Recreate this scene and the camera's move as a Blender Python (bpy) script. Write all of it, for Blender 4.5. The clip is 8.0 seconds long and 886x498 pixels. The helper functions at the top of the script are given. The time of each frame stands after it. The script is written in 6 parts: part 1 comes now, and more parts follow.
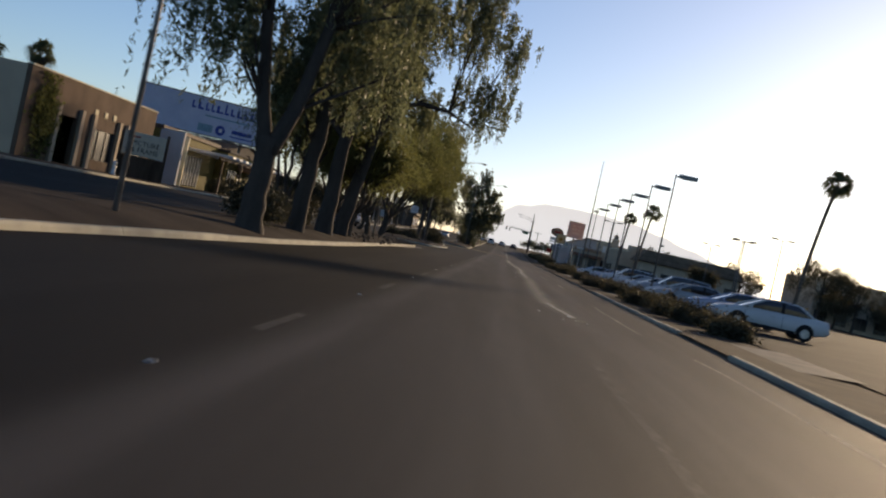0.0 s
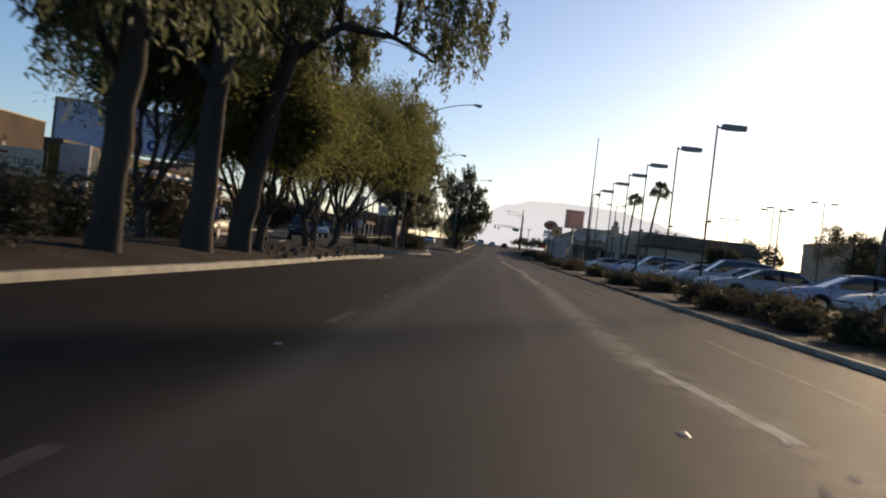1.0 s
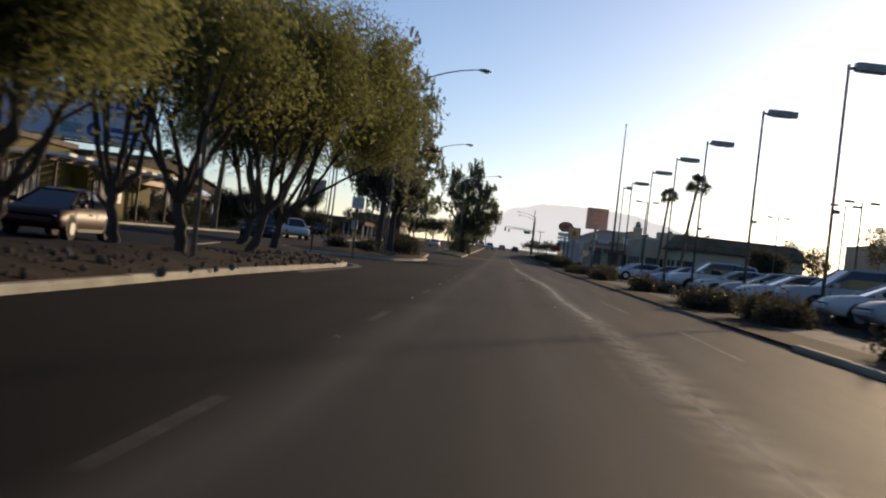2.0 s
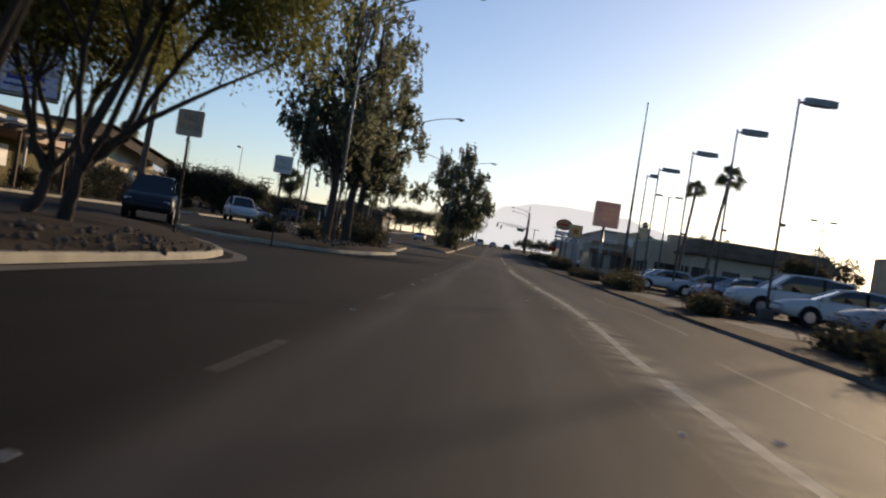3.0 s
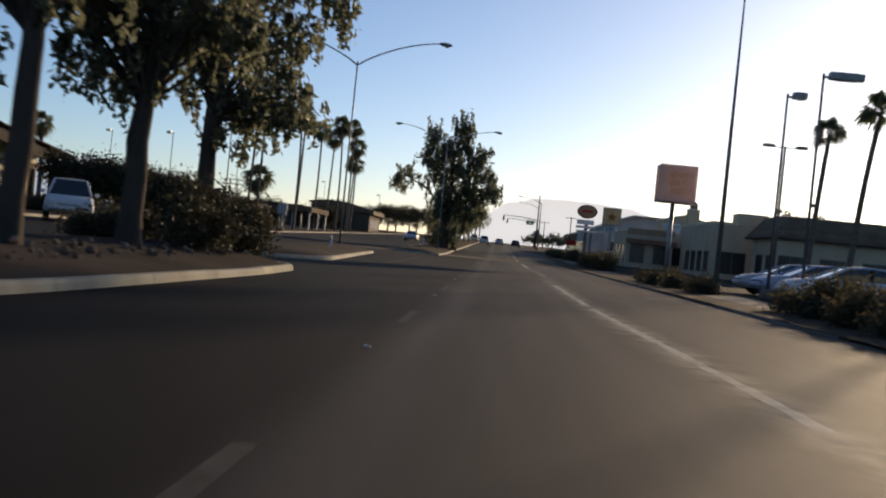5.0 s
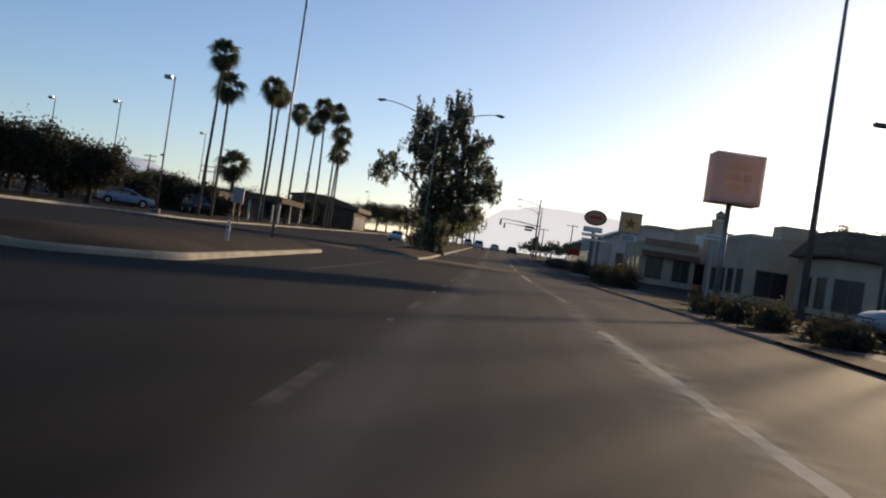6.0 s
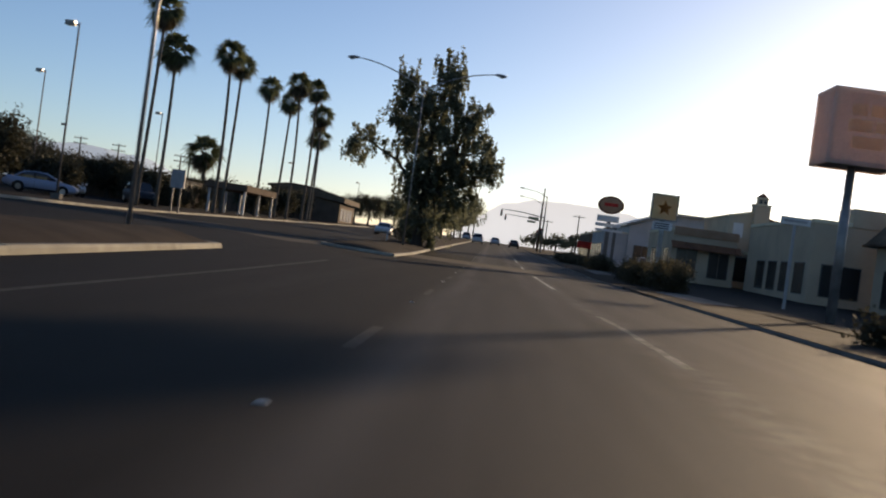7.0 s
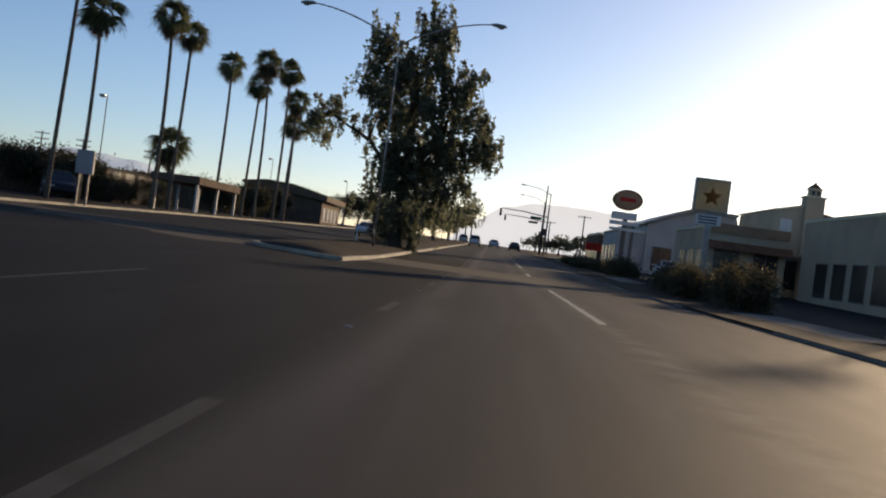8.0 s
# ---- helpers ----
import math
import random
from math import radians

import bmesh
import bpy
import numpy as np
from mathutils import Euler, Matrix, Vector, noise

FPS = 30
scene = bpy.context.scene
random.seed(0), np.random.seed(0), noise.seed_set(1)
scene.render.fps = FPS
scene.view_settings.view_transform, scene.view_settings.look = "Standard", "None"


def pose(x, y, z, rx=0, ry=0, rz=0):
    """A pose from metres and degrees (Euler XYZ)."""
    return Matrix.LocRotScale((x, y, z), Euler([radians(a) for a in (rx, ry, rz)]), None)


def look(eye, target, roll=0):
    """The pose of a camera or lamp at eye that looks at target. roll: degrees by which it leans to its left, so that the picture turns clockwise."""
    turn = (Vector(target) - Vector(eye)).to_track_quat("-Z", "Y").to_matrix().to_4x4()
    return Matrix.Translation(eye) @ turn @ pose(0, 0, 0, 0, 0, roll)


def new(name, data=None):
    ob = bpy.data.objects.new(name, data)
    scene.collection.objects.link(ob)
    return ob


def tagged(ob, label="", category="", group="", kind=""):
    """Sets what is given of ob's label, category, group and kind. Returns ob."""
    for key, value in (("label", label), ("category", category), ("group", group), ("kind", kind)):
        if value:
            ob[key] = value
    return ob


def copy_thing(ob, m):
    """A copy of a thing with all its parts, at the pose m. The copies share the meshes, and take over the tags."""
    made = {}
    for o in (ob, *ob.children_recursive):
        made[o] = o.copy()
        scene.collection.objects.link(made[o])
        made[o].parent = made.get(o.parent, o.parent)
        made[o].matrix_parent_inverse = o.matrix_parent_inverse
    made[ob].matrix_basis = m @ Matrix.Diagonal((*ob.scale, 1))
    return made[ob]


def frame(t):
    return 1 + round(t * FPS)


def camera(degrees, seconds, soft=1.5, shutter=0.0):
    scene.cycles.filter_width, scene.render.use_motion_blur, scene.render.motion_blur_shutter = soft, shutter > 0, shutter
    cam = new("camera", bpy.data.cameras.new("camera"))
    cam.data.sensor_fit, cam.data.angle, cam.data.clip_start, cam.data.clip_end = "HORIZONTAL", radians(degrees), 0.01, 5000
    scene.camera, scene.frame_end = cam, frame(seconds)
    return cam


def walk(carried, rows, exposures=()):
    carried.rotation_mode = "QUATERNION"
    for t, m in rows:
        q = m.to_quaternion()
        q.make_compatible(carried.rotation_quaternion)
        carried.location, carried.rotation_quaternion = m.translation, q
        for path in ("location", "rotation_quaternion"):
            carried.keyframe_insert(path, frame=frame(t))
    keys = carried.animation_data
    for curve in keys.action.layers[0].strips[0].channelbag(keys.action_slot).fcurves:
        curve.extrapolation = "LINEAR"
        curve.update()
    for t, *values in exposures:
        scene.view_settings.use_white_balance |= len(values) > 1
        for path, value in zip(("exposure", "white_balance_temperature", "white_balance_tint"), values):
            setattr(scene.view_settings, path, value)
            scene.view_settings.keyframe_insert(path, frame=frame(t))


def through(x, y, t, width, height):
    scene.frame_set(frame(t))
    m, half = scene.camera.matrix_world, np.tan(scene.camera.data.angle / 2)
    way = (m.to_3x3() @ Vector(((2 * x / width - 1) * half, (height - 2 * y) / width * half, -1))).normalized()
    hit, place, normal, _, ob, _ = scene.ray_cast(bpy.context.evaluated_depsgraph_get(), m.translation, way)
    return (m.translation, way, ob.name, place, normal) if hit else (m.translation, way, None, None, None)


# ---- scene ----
# camera
EXPO = 0.30
cam = camera(44.0, 8.0, soft=2.1, shutter=0.3)
PATH = [
    (0, (0.616, -6.638, 1.149), (0.511, -4.641, 1.125), 12.6),
    (0.5, (0.499, 1.903, 0.996), (0.378, 3.899, 0.989), 7.0),
    (0.8, (0.325, 7.031, 1.055), (0.232, 9.029, 1.038), 6.0),
    (0.9, (0.374, 8.752, 1.027), (0.284, 10.75, 1.013), 6.3),
    (1, (0.385, 10.502, 1.012), (0.296, 12.5, 1.003), 6.6),
    (2.3, (0.28, 33.418, 1.084), (0.161, 35.414, 1.079), 6.2),
    (2.5, (0.339, 36.988, 0.966), (0.235, 38.985, 0.956), 5.0),
    (3, (0.236, 45.74, 0.975), (0.147, 47.738, 0.965), 8.9),
    (3.5, (0.204, 54.492, 1.01), (0.061, 56.486, 0.995), 9.4),
    (4, (-0.022, 63.271, 1.018), (-0.155, 65.267, 1.004), 5.8),
    (4.5, (-0.14, 71.536, 0.99), (-0.254, 73.533, 0.975), 4.8),
    (4.7, (-0.15, 74.687, 0.895), (-0.26, 76.684, 0.878), 6.2),
    (4.8, (-0.254, 76.328, 0.89), (-0.355, 78.325, 0.886), 7.5),
    (4.9, (-0.269, 78.028, 0.895), (-0.373, 80.026, 0.888), 7.6),
    (5, (-0.349, 79.67, 0.925), (-0.445, 81.668, 0.915), 5.8),
    (5.2, (-0.485, 82.998, 0.934), (-0.577, 84.996, 0.912), 5.8),
    (6.3, (-0.273, 101.458, 0.871), (-0.362, 103.456, 0.874), 9.0),
    (6.4, (-0.284, 103.148, 0.847), (-0.373, 105.146, 0.831), 8.8),
    (6.5, (-0.319, 104.861, 0.804), (-0.409, 106.859, 0.783), 8.7),
    (6.6, (-0.316, 106.591, 0.807), (-0.408, 108.589, 0.792), 8.8),
    (6.7, (-0.345, 108.247, 0.76), (-0.436, 110.245, 0.746), 7.9),
    (7, (-0.331, 113.183, 0.896), (-0.418, 115.181, 0.885), 7.8),
    (7.5, (-0.191, 121.047, 0.917), (-0.279, 123.045, 0.901), 8.0),
    (7.7, (-0.214, 124.182, 0.786), (-0.3, 126.181, 0.784), 8.2),
    (7.8, (-0.158, 125.808, 0.83), (-0.248, 127.806, 0.831), 7.7),
    (7.9, (-0.164, 127.364, 0.825), (-0.253, 129.362, 0.821), 7.8),
    (8, (-0.16, 128.806, 0.823), (-0.247, 130.804, 0.819), 7.6),
]
walk(cam, [(t, look(eye, target, roll)) for t, eye, target, roll in PATH], exposures=[(0.0, EXPO, 7800, 18), (8.0, EXPO, 7800, 18)])

# world and sun
SUN_AZ, SUN_EL = 25.0, 9.8          # degrees from +y towards +x, and above the horizon
world = bpy.data.worlds.new("sky")
scene.world = world
world.use_nodes = True
wn = world.node_tree
bg = wn.nodes["Background"]
sky = wn.nodes.new("ShaderNodeTexSky")
sky.sky_type = "NISHITA"
sky.sun_disc = False
sky.sun_elevation = radians(SUN_EL)
sky.sun_rotation = radians(SUN_AZ)
sky.altitude, sky.air_density, sky.dust_density, sky.ozone_density = 500, 0.8, 0.7, 4.0
wn.links.new(sky.outputs[0], bg.inputs[0])
bg.inputs[1].default_value = 0.12
sun = new("sun", bpy.data.lights.new("sun", "SUN"))
sun.data.energy, sun.data.angle, sun.data.color = 3.2, radians(1.6), (1.0, 0.84, 0.60)
sun.matrix_basis = look((60, 150, 60), (60 - math.sin(radians(SUN_AZ)) * 100, 150 - math.cos(radians(SUN_AZ)) * 100, 60 - math.tan(radians(SUN_EL)) * 100))


# materials
def material(name, colour, rough=0.8, metal=0.0, second=None, scale=1.0, fine=40.0, bump=0.0, stretch=(1, 1, 1), spec=0.22,
             coat=0.0, through=0.0, per_object=0.0, per_island=0.0, contrast=(0.35, 0.65), bump_scale=0.0):
    """Two-scale procedural surface: patches between two colours, fine grain, relief."""
    m = bpy.data.materials.new(name)
    m.use_nodes = True
    nt = m.node_tree
    p = nt.nodes["Principled BSDF"]
    p.inputs["Roughness"].default_value, p.inputs["Metallic"].default_value = rough, metal
    p.inputs["Specular IOR Level"].default_value = spec
    p.inputs["Coat Weight"].default_value = coat
    co = nt.nodes.new("ShaderNodeTexCoord")
    mp = nt.nodes.new("ShaderNodeMapping")
    mp.inputs["Scale"].default_value = stretch
    nt.links.new(co.outputs["Object"], mp.inputs[0])
    big = nt.nodes.new("ShaderNodeTexNoise")
    big.inputs["Scale"].default_value, big.inputs["Detail"].default_value = scale, 5
    small = nt.nodes.new("ShaderNodeTexNoise")
    small.inputs["Scale"].default_value, small.inputs["Detail"].default_value = fine, 3
    for n in (big, small):
        nt.links.new(mp.outputs[0], n.inputs["Vector"])
    ramp = nt.nodes.new("ShaderNodeMapRange")
    ramp.inputs["From Min"].default_value, ramp.inputs["From Max"].default_value = contrast
    nt.links.new(big.outputs[0], ramp.inputs[0])
    mix = nt.nodes.new("ShaderNodeMix")
    mix.data_type = "RGBA"
    mix.inputs["A"].default_value = (*colour, 1)
    mix.inputs["B"].default_value = (*(second or [c * 0.75 for c in colour]), 1)
    nt.links.new(ramp.outputs[0], mix.inputs["Factor"])
    hsv = nt.nodes.new("ShaderNodeHueSaturation")
    nt.links.new(mix.outputs["Result"], hsv.inputs["Color"])
    val = nt.nodes.new("ShaderNodeMapRange")
    val.inputs["To Min"].default_value, val.inputs["To Max"].default_value = 0.8, 1.2
    nt.links.new(small.outputs[0], val.inputs[0])
    last = val.outputs[0]
    for amount, kind, out in ((per_object, "ShaderNodeObjectInfo", "Random"), (per_island, "ShaderNodeNewGeometry", "Random Per Island")):
        if amount:
            n = nt.nodes.new(kind)
            r = nt.nodes.new("ShaderNodeMapRange")
            r.inputs["To Min"].default_value, r.inputs["To Max"].default_value = 1 - amount, 1 + amount
            nt.links.new(n.outputs[out], r.inputs[0])
            mu = nt.nodes.new("ShaderNodeMath")
            mu.operation = "MULTIPLY"
            nt.links.new(last, mu.inputs[0]), nt.links.new(r.outputs[0], mu.inputs[1])
            last = mu.outputs[0]
    nt.links.new(last, hsv.inputs["Value"])
    nt.links.new(hsv.outputs[0], p.inputs["Base Color"])
    if bump:
        b = nt.nodes.new("ShaderNodeBump")
        b.inputs["Strength"].default_value, b.inputs["Distance"].default_value = bump, 0.02
        if bump_scale:
            n = nt.nodes.new("ShaderNodeTexNoise")
            n.inputs["Scale"].default_value, n.inputs["Detail"].default_value = bump_scale, 4
            nt.links.new(co.outputs["Object"], n.inputs["Vector"])
            nt.links.new(n.outputs[0], b.inputs["Height"])
        else:
            nt.links.new(small.outputs[0], b.inputs["Height"])
        nt.links.new(b.outputs[0], p.inputs["Normal"])
    if through:
        tr = nt.nodes.new("ShaderNodeBsdfTranslucent")
        nt.links.new(hsv.outputs[0], tr.inputs["Color"])
        ms = nt.nodes.new("ShaderNodeMixShader")
        ms.inputs[0].default_value = through
        nt.links.new(p.outputs[0], ms.inputs[1]), nt.links.new(tr.outputs[0], ms.inputs[2])
        nt.links.new(ms.outputs[0], nt.nodes["Material Output"].inputs[0])
    return m


def worn_paint(name, paint, under, amount):
    """Road paint rubbed through to the asphalt in patches."""
    m = material(name, paint, 0.80, second=[c * 0.85 for c in paint], scale=3, fine=60, bump=0.3, spec=0.10, bump_scale=120)
    nt = m.node_tree
    p = nt.nodes["Principled BSDF"]
    hsv = next(n for n in nt.nodes if n.type == "HUE_SAT")
    co = next(n for n in nt.nodes if n.type == "TEX_COORD")
    n = nt.nodes.new("ShaderNodeTexNoise")
    n.inputs["Scale"].default_value, n.inputs["Detail"].default_value, n.inputs["Roughness"].default_value = 3.0, 9, 0.8
    nt.links.new(co.outputs["Object"], n.inputs["Vector"])
    r = nt.nodes.new("ShaderNodeMapRange")
    r.inputs["From Min"].default_value, r.inputs["From Max"].default_value = amount - 0.12, amount + 0.12
    nt.links.new(n.outputs[0], r.inputs[0])
    mx = nt.nodes.new("ShaderNodeMix")
    mx.data_type = "RGBA"
    mx.inputs["B"].default_value = (*under, 1)
    nt.links.new(r.outputs[0], mx.inputs["Factor"])
    nt.links.new(hsv.outputs[0], mx.inputs["A"])
    nt.links.new(mx.outputs["Result"], p.inputs["Base Color"])
    return m


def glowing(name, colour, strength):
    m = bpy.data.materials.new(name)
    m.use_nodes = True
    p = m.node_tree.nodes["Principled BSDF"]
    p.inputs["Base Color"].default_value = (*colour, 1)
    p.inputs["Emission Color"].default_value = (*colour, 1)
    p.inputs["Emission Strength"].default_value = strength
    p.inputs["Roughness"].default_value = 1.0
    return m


M = {}
M["asphalt"] = material("asphalt", (0.066, 0.058, 0.051), 0.76, second=(0.046, 0.041, 0.036), scale=0.9, fine=3, bump=0.35, stretch=(1, 0.05, 1), spec=0.05, bump_scale=120)
nt = M["asphalt"].node_tree
# two paler, polished wheel tracks along the lane
hsv = next(n for n in nt.nodes if n.type == "HUE_SAT")
co = next(n for n in nt.nodes if n.type == "TEX_COORD")
sep = nt.nodes.new("ShaderNodeSeparateXYZ")
nt.links.new(co.outputs["Object"], sep.inputs[0])
wob = nt.nodes.new("ShaderNodeTexNoise")
wob.inputs["Scale"].default_value = 0.12
nt.links.new(co.outputs["Object"], wob.inputs["Vector"])
total = None
for centre, width, gain in ((-0.98, 0.26, 0.7), (0.95, 0.30, 0.35), (-3.2, 0.4, 0.25), (2.9, 0.7, 0.45)):
    nodes = []
    for op, v in (("ADD", None), ("SUBTRACT", centre + 0.25), ("DIVIDE", width), ("POWER", 2.0), ("MULTIPLY", -1.0), ("EXPONENT", None), ("MULTIPLY", gain)):
        n = nt.nodes.new("ShaderNodeMath")
        n.operation = op
        if v is not None:
            n.inputs[1].default_value = v
        if op == "ADD":
            half = nt.nodes.new("ShaderNodeMath")
            half.operation = "MULTIPLY"
            half.inputs[1].default_value = 0.5
            nt.links.new(wob.outputs[0], half.inputs[0])
            nt.links.new(sep.outputs[0], n.inputs[0]), nt.links.new(half.outputs[0], n.inputs[1])
        elif op == "POWER":
            ab = nt.nodes.new("ShaderNodeMath")
            ab.operation = "ABSOLUTE"
            nt.links.new(nodes[-1].outputs[0], ab.inputs[0]), nt.links.new(ab.outputs[0], n.inputs[0])
        else:
            nt.links.new(nodes[-1].outputs[0], n.inputs[0])
        nodes.append(n)
    if total is None:
        total = nodes[-1]
    else:
        add = nt.nodes.new("ShaderNodeMath")
        nt.links.new(total.outputs[0], add.inputs[0]), nt.links.new(nodes[-1].outputs[0], add.inputs[1])
        total = add
one = nt.nodes.new("ShaderNodeMath")
one.inputs[1].default_value = 1.0
nt.links.new(total.outputs[0], one.inputs[0])
old = hsv.inputs["Value"].links[0].from_socket
mul = nt.nodes.new("ShaderNodeMath")
mul.operation = "MULTIPLY"
nt.links.new(old, mul.inputs[0]), nt.links.new(one.outputs[0], mul.inputs[1])
# darker paving beyond the lane joint, the glare's leftward falloff put in too
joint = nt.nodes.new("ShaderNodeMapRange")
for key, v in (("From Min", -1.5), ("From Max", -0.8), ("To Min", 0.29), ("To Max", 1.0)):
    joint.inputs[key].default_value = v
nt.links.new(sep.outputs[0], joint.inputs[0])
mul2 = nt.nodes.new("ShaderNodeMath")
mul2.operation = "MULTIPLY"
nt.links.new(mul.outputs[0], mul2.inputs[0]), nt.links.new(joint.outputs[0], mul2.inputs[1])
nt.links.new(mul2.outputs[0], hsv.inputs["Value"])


def maths(op, a, b=None):
    n = nt.nodes.new("ShaderNodeMath")
    n.operation = op
    for i, v in enumerate((a, b)):
        if v is None:
            continue
        if isinstance(v, (int, float)):
            n.inputs[i].default_value = v
        else:
            nt.links.new(v, n.inputs[i])
    return n.outputs[0]


def ramp_of(v, a, b, lo, hi):
    n = nt.nodes.new("ShaderNodeMapRange")
    n.interpolation_type = "SMOOTHSTEP"
    for key, w in (("From Min", a), ("From Max", b), ("To Min", lo), ("To Max", hi)):
        n.inputs[key].default_value = w
    nt.links.new(v, n.inputs[0])
    return n.outputs[0]


# pale sand swept into a streak along the lane's edge
EDGE_BENDS = ((2, 12, 0.52), (16, 24, -0.46), (36, 42, 0.09), (48, 58, -0.11), (58, 66, 0.10), (70, 86, -0.33), (86, 102, -0.29), (115, 124, 0.22), (129, 134, -0.12))
edge_at = 2.0
for bend_a, bend_b, shift in EDGE_BENDS:
    edge_at = maths("ADD", ramp_of(sep.outputs[1], bend_a, bend_b, 0.0, shift), edge_at)
off = maths("DIVIDE", maths("SUBTRACT", sep.outputs[0], edge_at), 0.26)
bell = maths("EXPONENT", maths("MULTIPLY", maths("MULTIPLY", off, off), -1.0))
blots = nt.nodes.new("ShaderNodeTexNoise")
blots.inputs["Scale"].default_value, blots.inputs["Detail"].default_value, blots.inputs["Roughness"].default_value = 1.6, 8, 0.7
nt.links.new(co.outputs["Object"], blots.inputs["Vector"])
where = maths("MULTIPLY", ramp_of(sep.outputs[1], 12, 24, 0.0, 1.0), ramp_of(sep.outputs[1], 108, 126, 1.0, 0.25))
sand = maths("MULTIPLY", maths("MULTIPLY", bell, ramp_of(blots.outputs[0], 0.36, 0.62, 0.08, 1.0)), where)
sandy = nt.nodes.new("ShaderNodeMix")
sandy.data_type = "RGBA"
# sand colour, raised to carry the sun glare along the streak
sandy.inputs["B"].default_value = (0.36, 0.315, 0.235, 1)
nt.links.new(sand, sandy.inputs["Factor"])
nt.links.new(hsv.outputs[0], sandy.inputs["A"])
nt.links.new(sandy.outputs["Result"], nt.nodes["Principled BSDF"].inputs["Base Color"])
M["asphalt_lot"] = material("asphalt_lot", (0.034, 0.030, 0.027), 0.9, second=(0.024, 0.022, 0.020), scale=0.4, fine=70, bump=0.4, spec=0.05)
M["paint"] = worn_paint("road_paint", (0.56, 0.52, 0.43), (0.20, 0.175, 0.14), 0.56)
M["paint_worn"] = worn_paint("road_paint_worn", (0.40, 0.365, 0.30), (0.12, 0.105, 0.085), 0.47)
M["paint_faint"] = worn_paint("road_paint_faint", (0.088, 0.082, 0.074), (0.040, 0.036, 0.032), 0.46)
M["marker"] = material("marker", (0.42, 0.41, 0.38), 0.35, second=(0.25, 0.24, 0.22), scale=30)
M["concrete"] = material("concrete", (0.44, 0.40, 0.30), 0.85, second=(0.31, 0.28, 0.22), scale=1.2, fine=50, bump=0.3, per_object=0.12)
M["concrete_gutter"] = material("concrete_gutter", (0.22, 0.20, 0.17), 0.85, second=(0.14, 0.13, 0.115), scale=0.8, fine=40, bump=0.3, spec=0.06)
M["dirt"] = material("dirt", (0.080, 0.061, 0.047), 0.95, second=(0.050, 0.039, 0.031), scale=0.7, fine=25, bump=0.8, bump_scale=9, spec=0.03)
M["ground"] = material("ground", (0.13, 0.105, 0.08), 0.95, second=(0.09, 0.075, 0.06), scale=0.05, fine=3, bump=0.3, spec=0.04)
M["stone"] = material("stone", (0.16, 0.125, 0.10), 0.9, scale=6, fine=40, per_island=0.4, spec=0.08)
M["bark_dark"] = material("bark_dark", (0.085, 0.068, 0.056), 0.9, second=(0.06, 0.05, 0.042), scale=3.0, fine=25, bump=0.7, stretch=(1, 1, 0.3), spec=0.08)
# tree leaf tones sit above natural foliage, lifting dim crowns by colour
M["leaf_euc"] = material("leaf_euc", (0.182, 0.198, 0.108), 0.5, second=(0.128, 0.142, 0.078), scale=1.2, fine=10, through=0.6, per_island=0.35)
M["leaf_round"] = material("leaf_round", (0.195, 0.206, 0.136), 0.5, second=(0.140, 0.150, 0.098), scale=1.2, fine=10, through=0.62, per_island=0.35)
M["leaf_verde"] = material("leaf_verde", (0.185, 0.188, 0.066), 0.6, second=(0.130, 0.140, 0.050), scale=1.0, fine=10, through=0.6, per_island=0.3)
M["leaf_shrub"] = material("leaf_shrub", (0.075, 0.070, 0.042), 0.7, second=(0.05, 0.048, 0.03), scale=1.5, fine=10, through=0.25, per_island=0.35)
M["leaf_dry"] = material("leaf_dry", (0.110, 0.095, 0.055), 0.7, second=(0.075, 0.067, 0.040), scale=1.5, fine=10, through=0.4, per_island=0.35)
M["frond"] = material("frond", (0.13, 0.14, 0.07), 0.5, second=(0.095, 0.11, 0.055), scale=1.0, fine=8, through=0.45, per_island=0.3)
M["frond_dead"] = material("frond_dead", (0.15, 0.12, 0.085), 0.8, scale=1.0, fine=8, through=0.3, per_island=0.3)
M["palm_trunk"] = material("palm_trunk", (0.18, 0.145, 0.11), 0.9, second=(0.11, 0.09, 0.07), scale=1.5, fine=15, bump=0.6, stretch=(1, 1, 6))
M["steel"] = material("steel", (0.34, 0.33, 0.315), 0.40, 0.5, second=(0.20, 0.195, 0.185), scale=2, fine=30)
M["steel_dark"] = material("steel_dark", (0.17, 0.155, 0.14), 0.55, 0.2, scale=2, fine=30)
M["lamp_glass"] = material("lamp_glass", (0.35, 0.35, 0.33), 0.25, scale=4)
M["white"] = material("white_paint", (0.72, 0.71, 0.68), 0.6, second=(0.6, 0.59, 0.56), scale=1.0, fine=30)
M["sign_white"] = material("sign_white", (0.74, 0.73, 0.69), 0.5, second=(0.64, 0.63, 0.60), scale=1.2, fine=20)
M["board_cream"] = material("board_cream", (0.78, 0.70, 0.52), 0.5, second=(0.68, 0.60, 0.45), scale=1.2, fine=20)
M["sign_grey"] = material("sign_grey", (0.40, 0.40, 0.39), 0.55, second=(0.33, 0.33, 0.32), scale=2, fine=20)
M["light_face"] = material("light_face", (0.88, 0.77, 0.71), 0.5, second=(0.84, 0.72, 0.66), scale=1.5, fine=20, through=0.68)
M["ink_lit"] = material("ink_lit", (0.52, 0.36, 0.14), 0.5, second=(0.44, 0.30, 0.12), scale=3, through=0.85)
M["faded_print"] = material("faded_print", (0.98, 0.93, 0.86), 0.5, second=(0.96, 0.90, 0.82), scale=3, through=0.97)
M["ink"] = material("ink", (0.035, 0.035, 0.05), 0.6, scale=3)
M["ink_blue"] = material("ink_blue", (0.06, 0.09, 0.33), 0.6, scale=3)
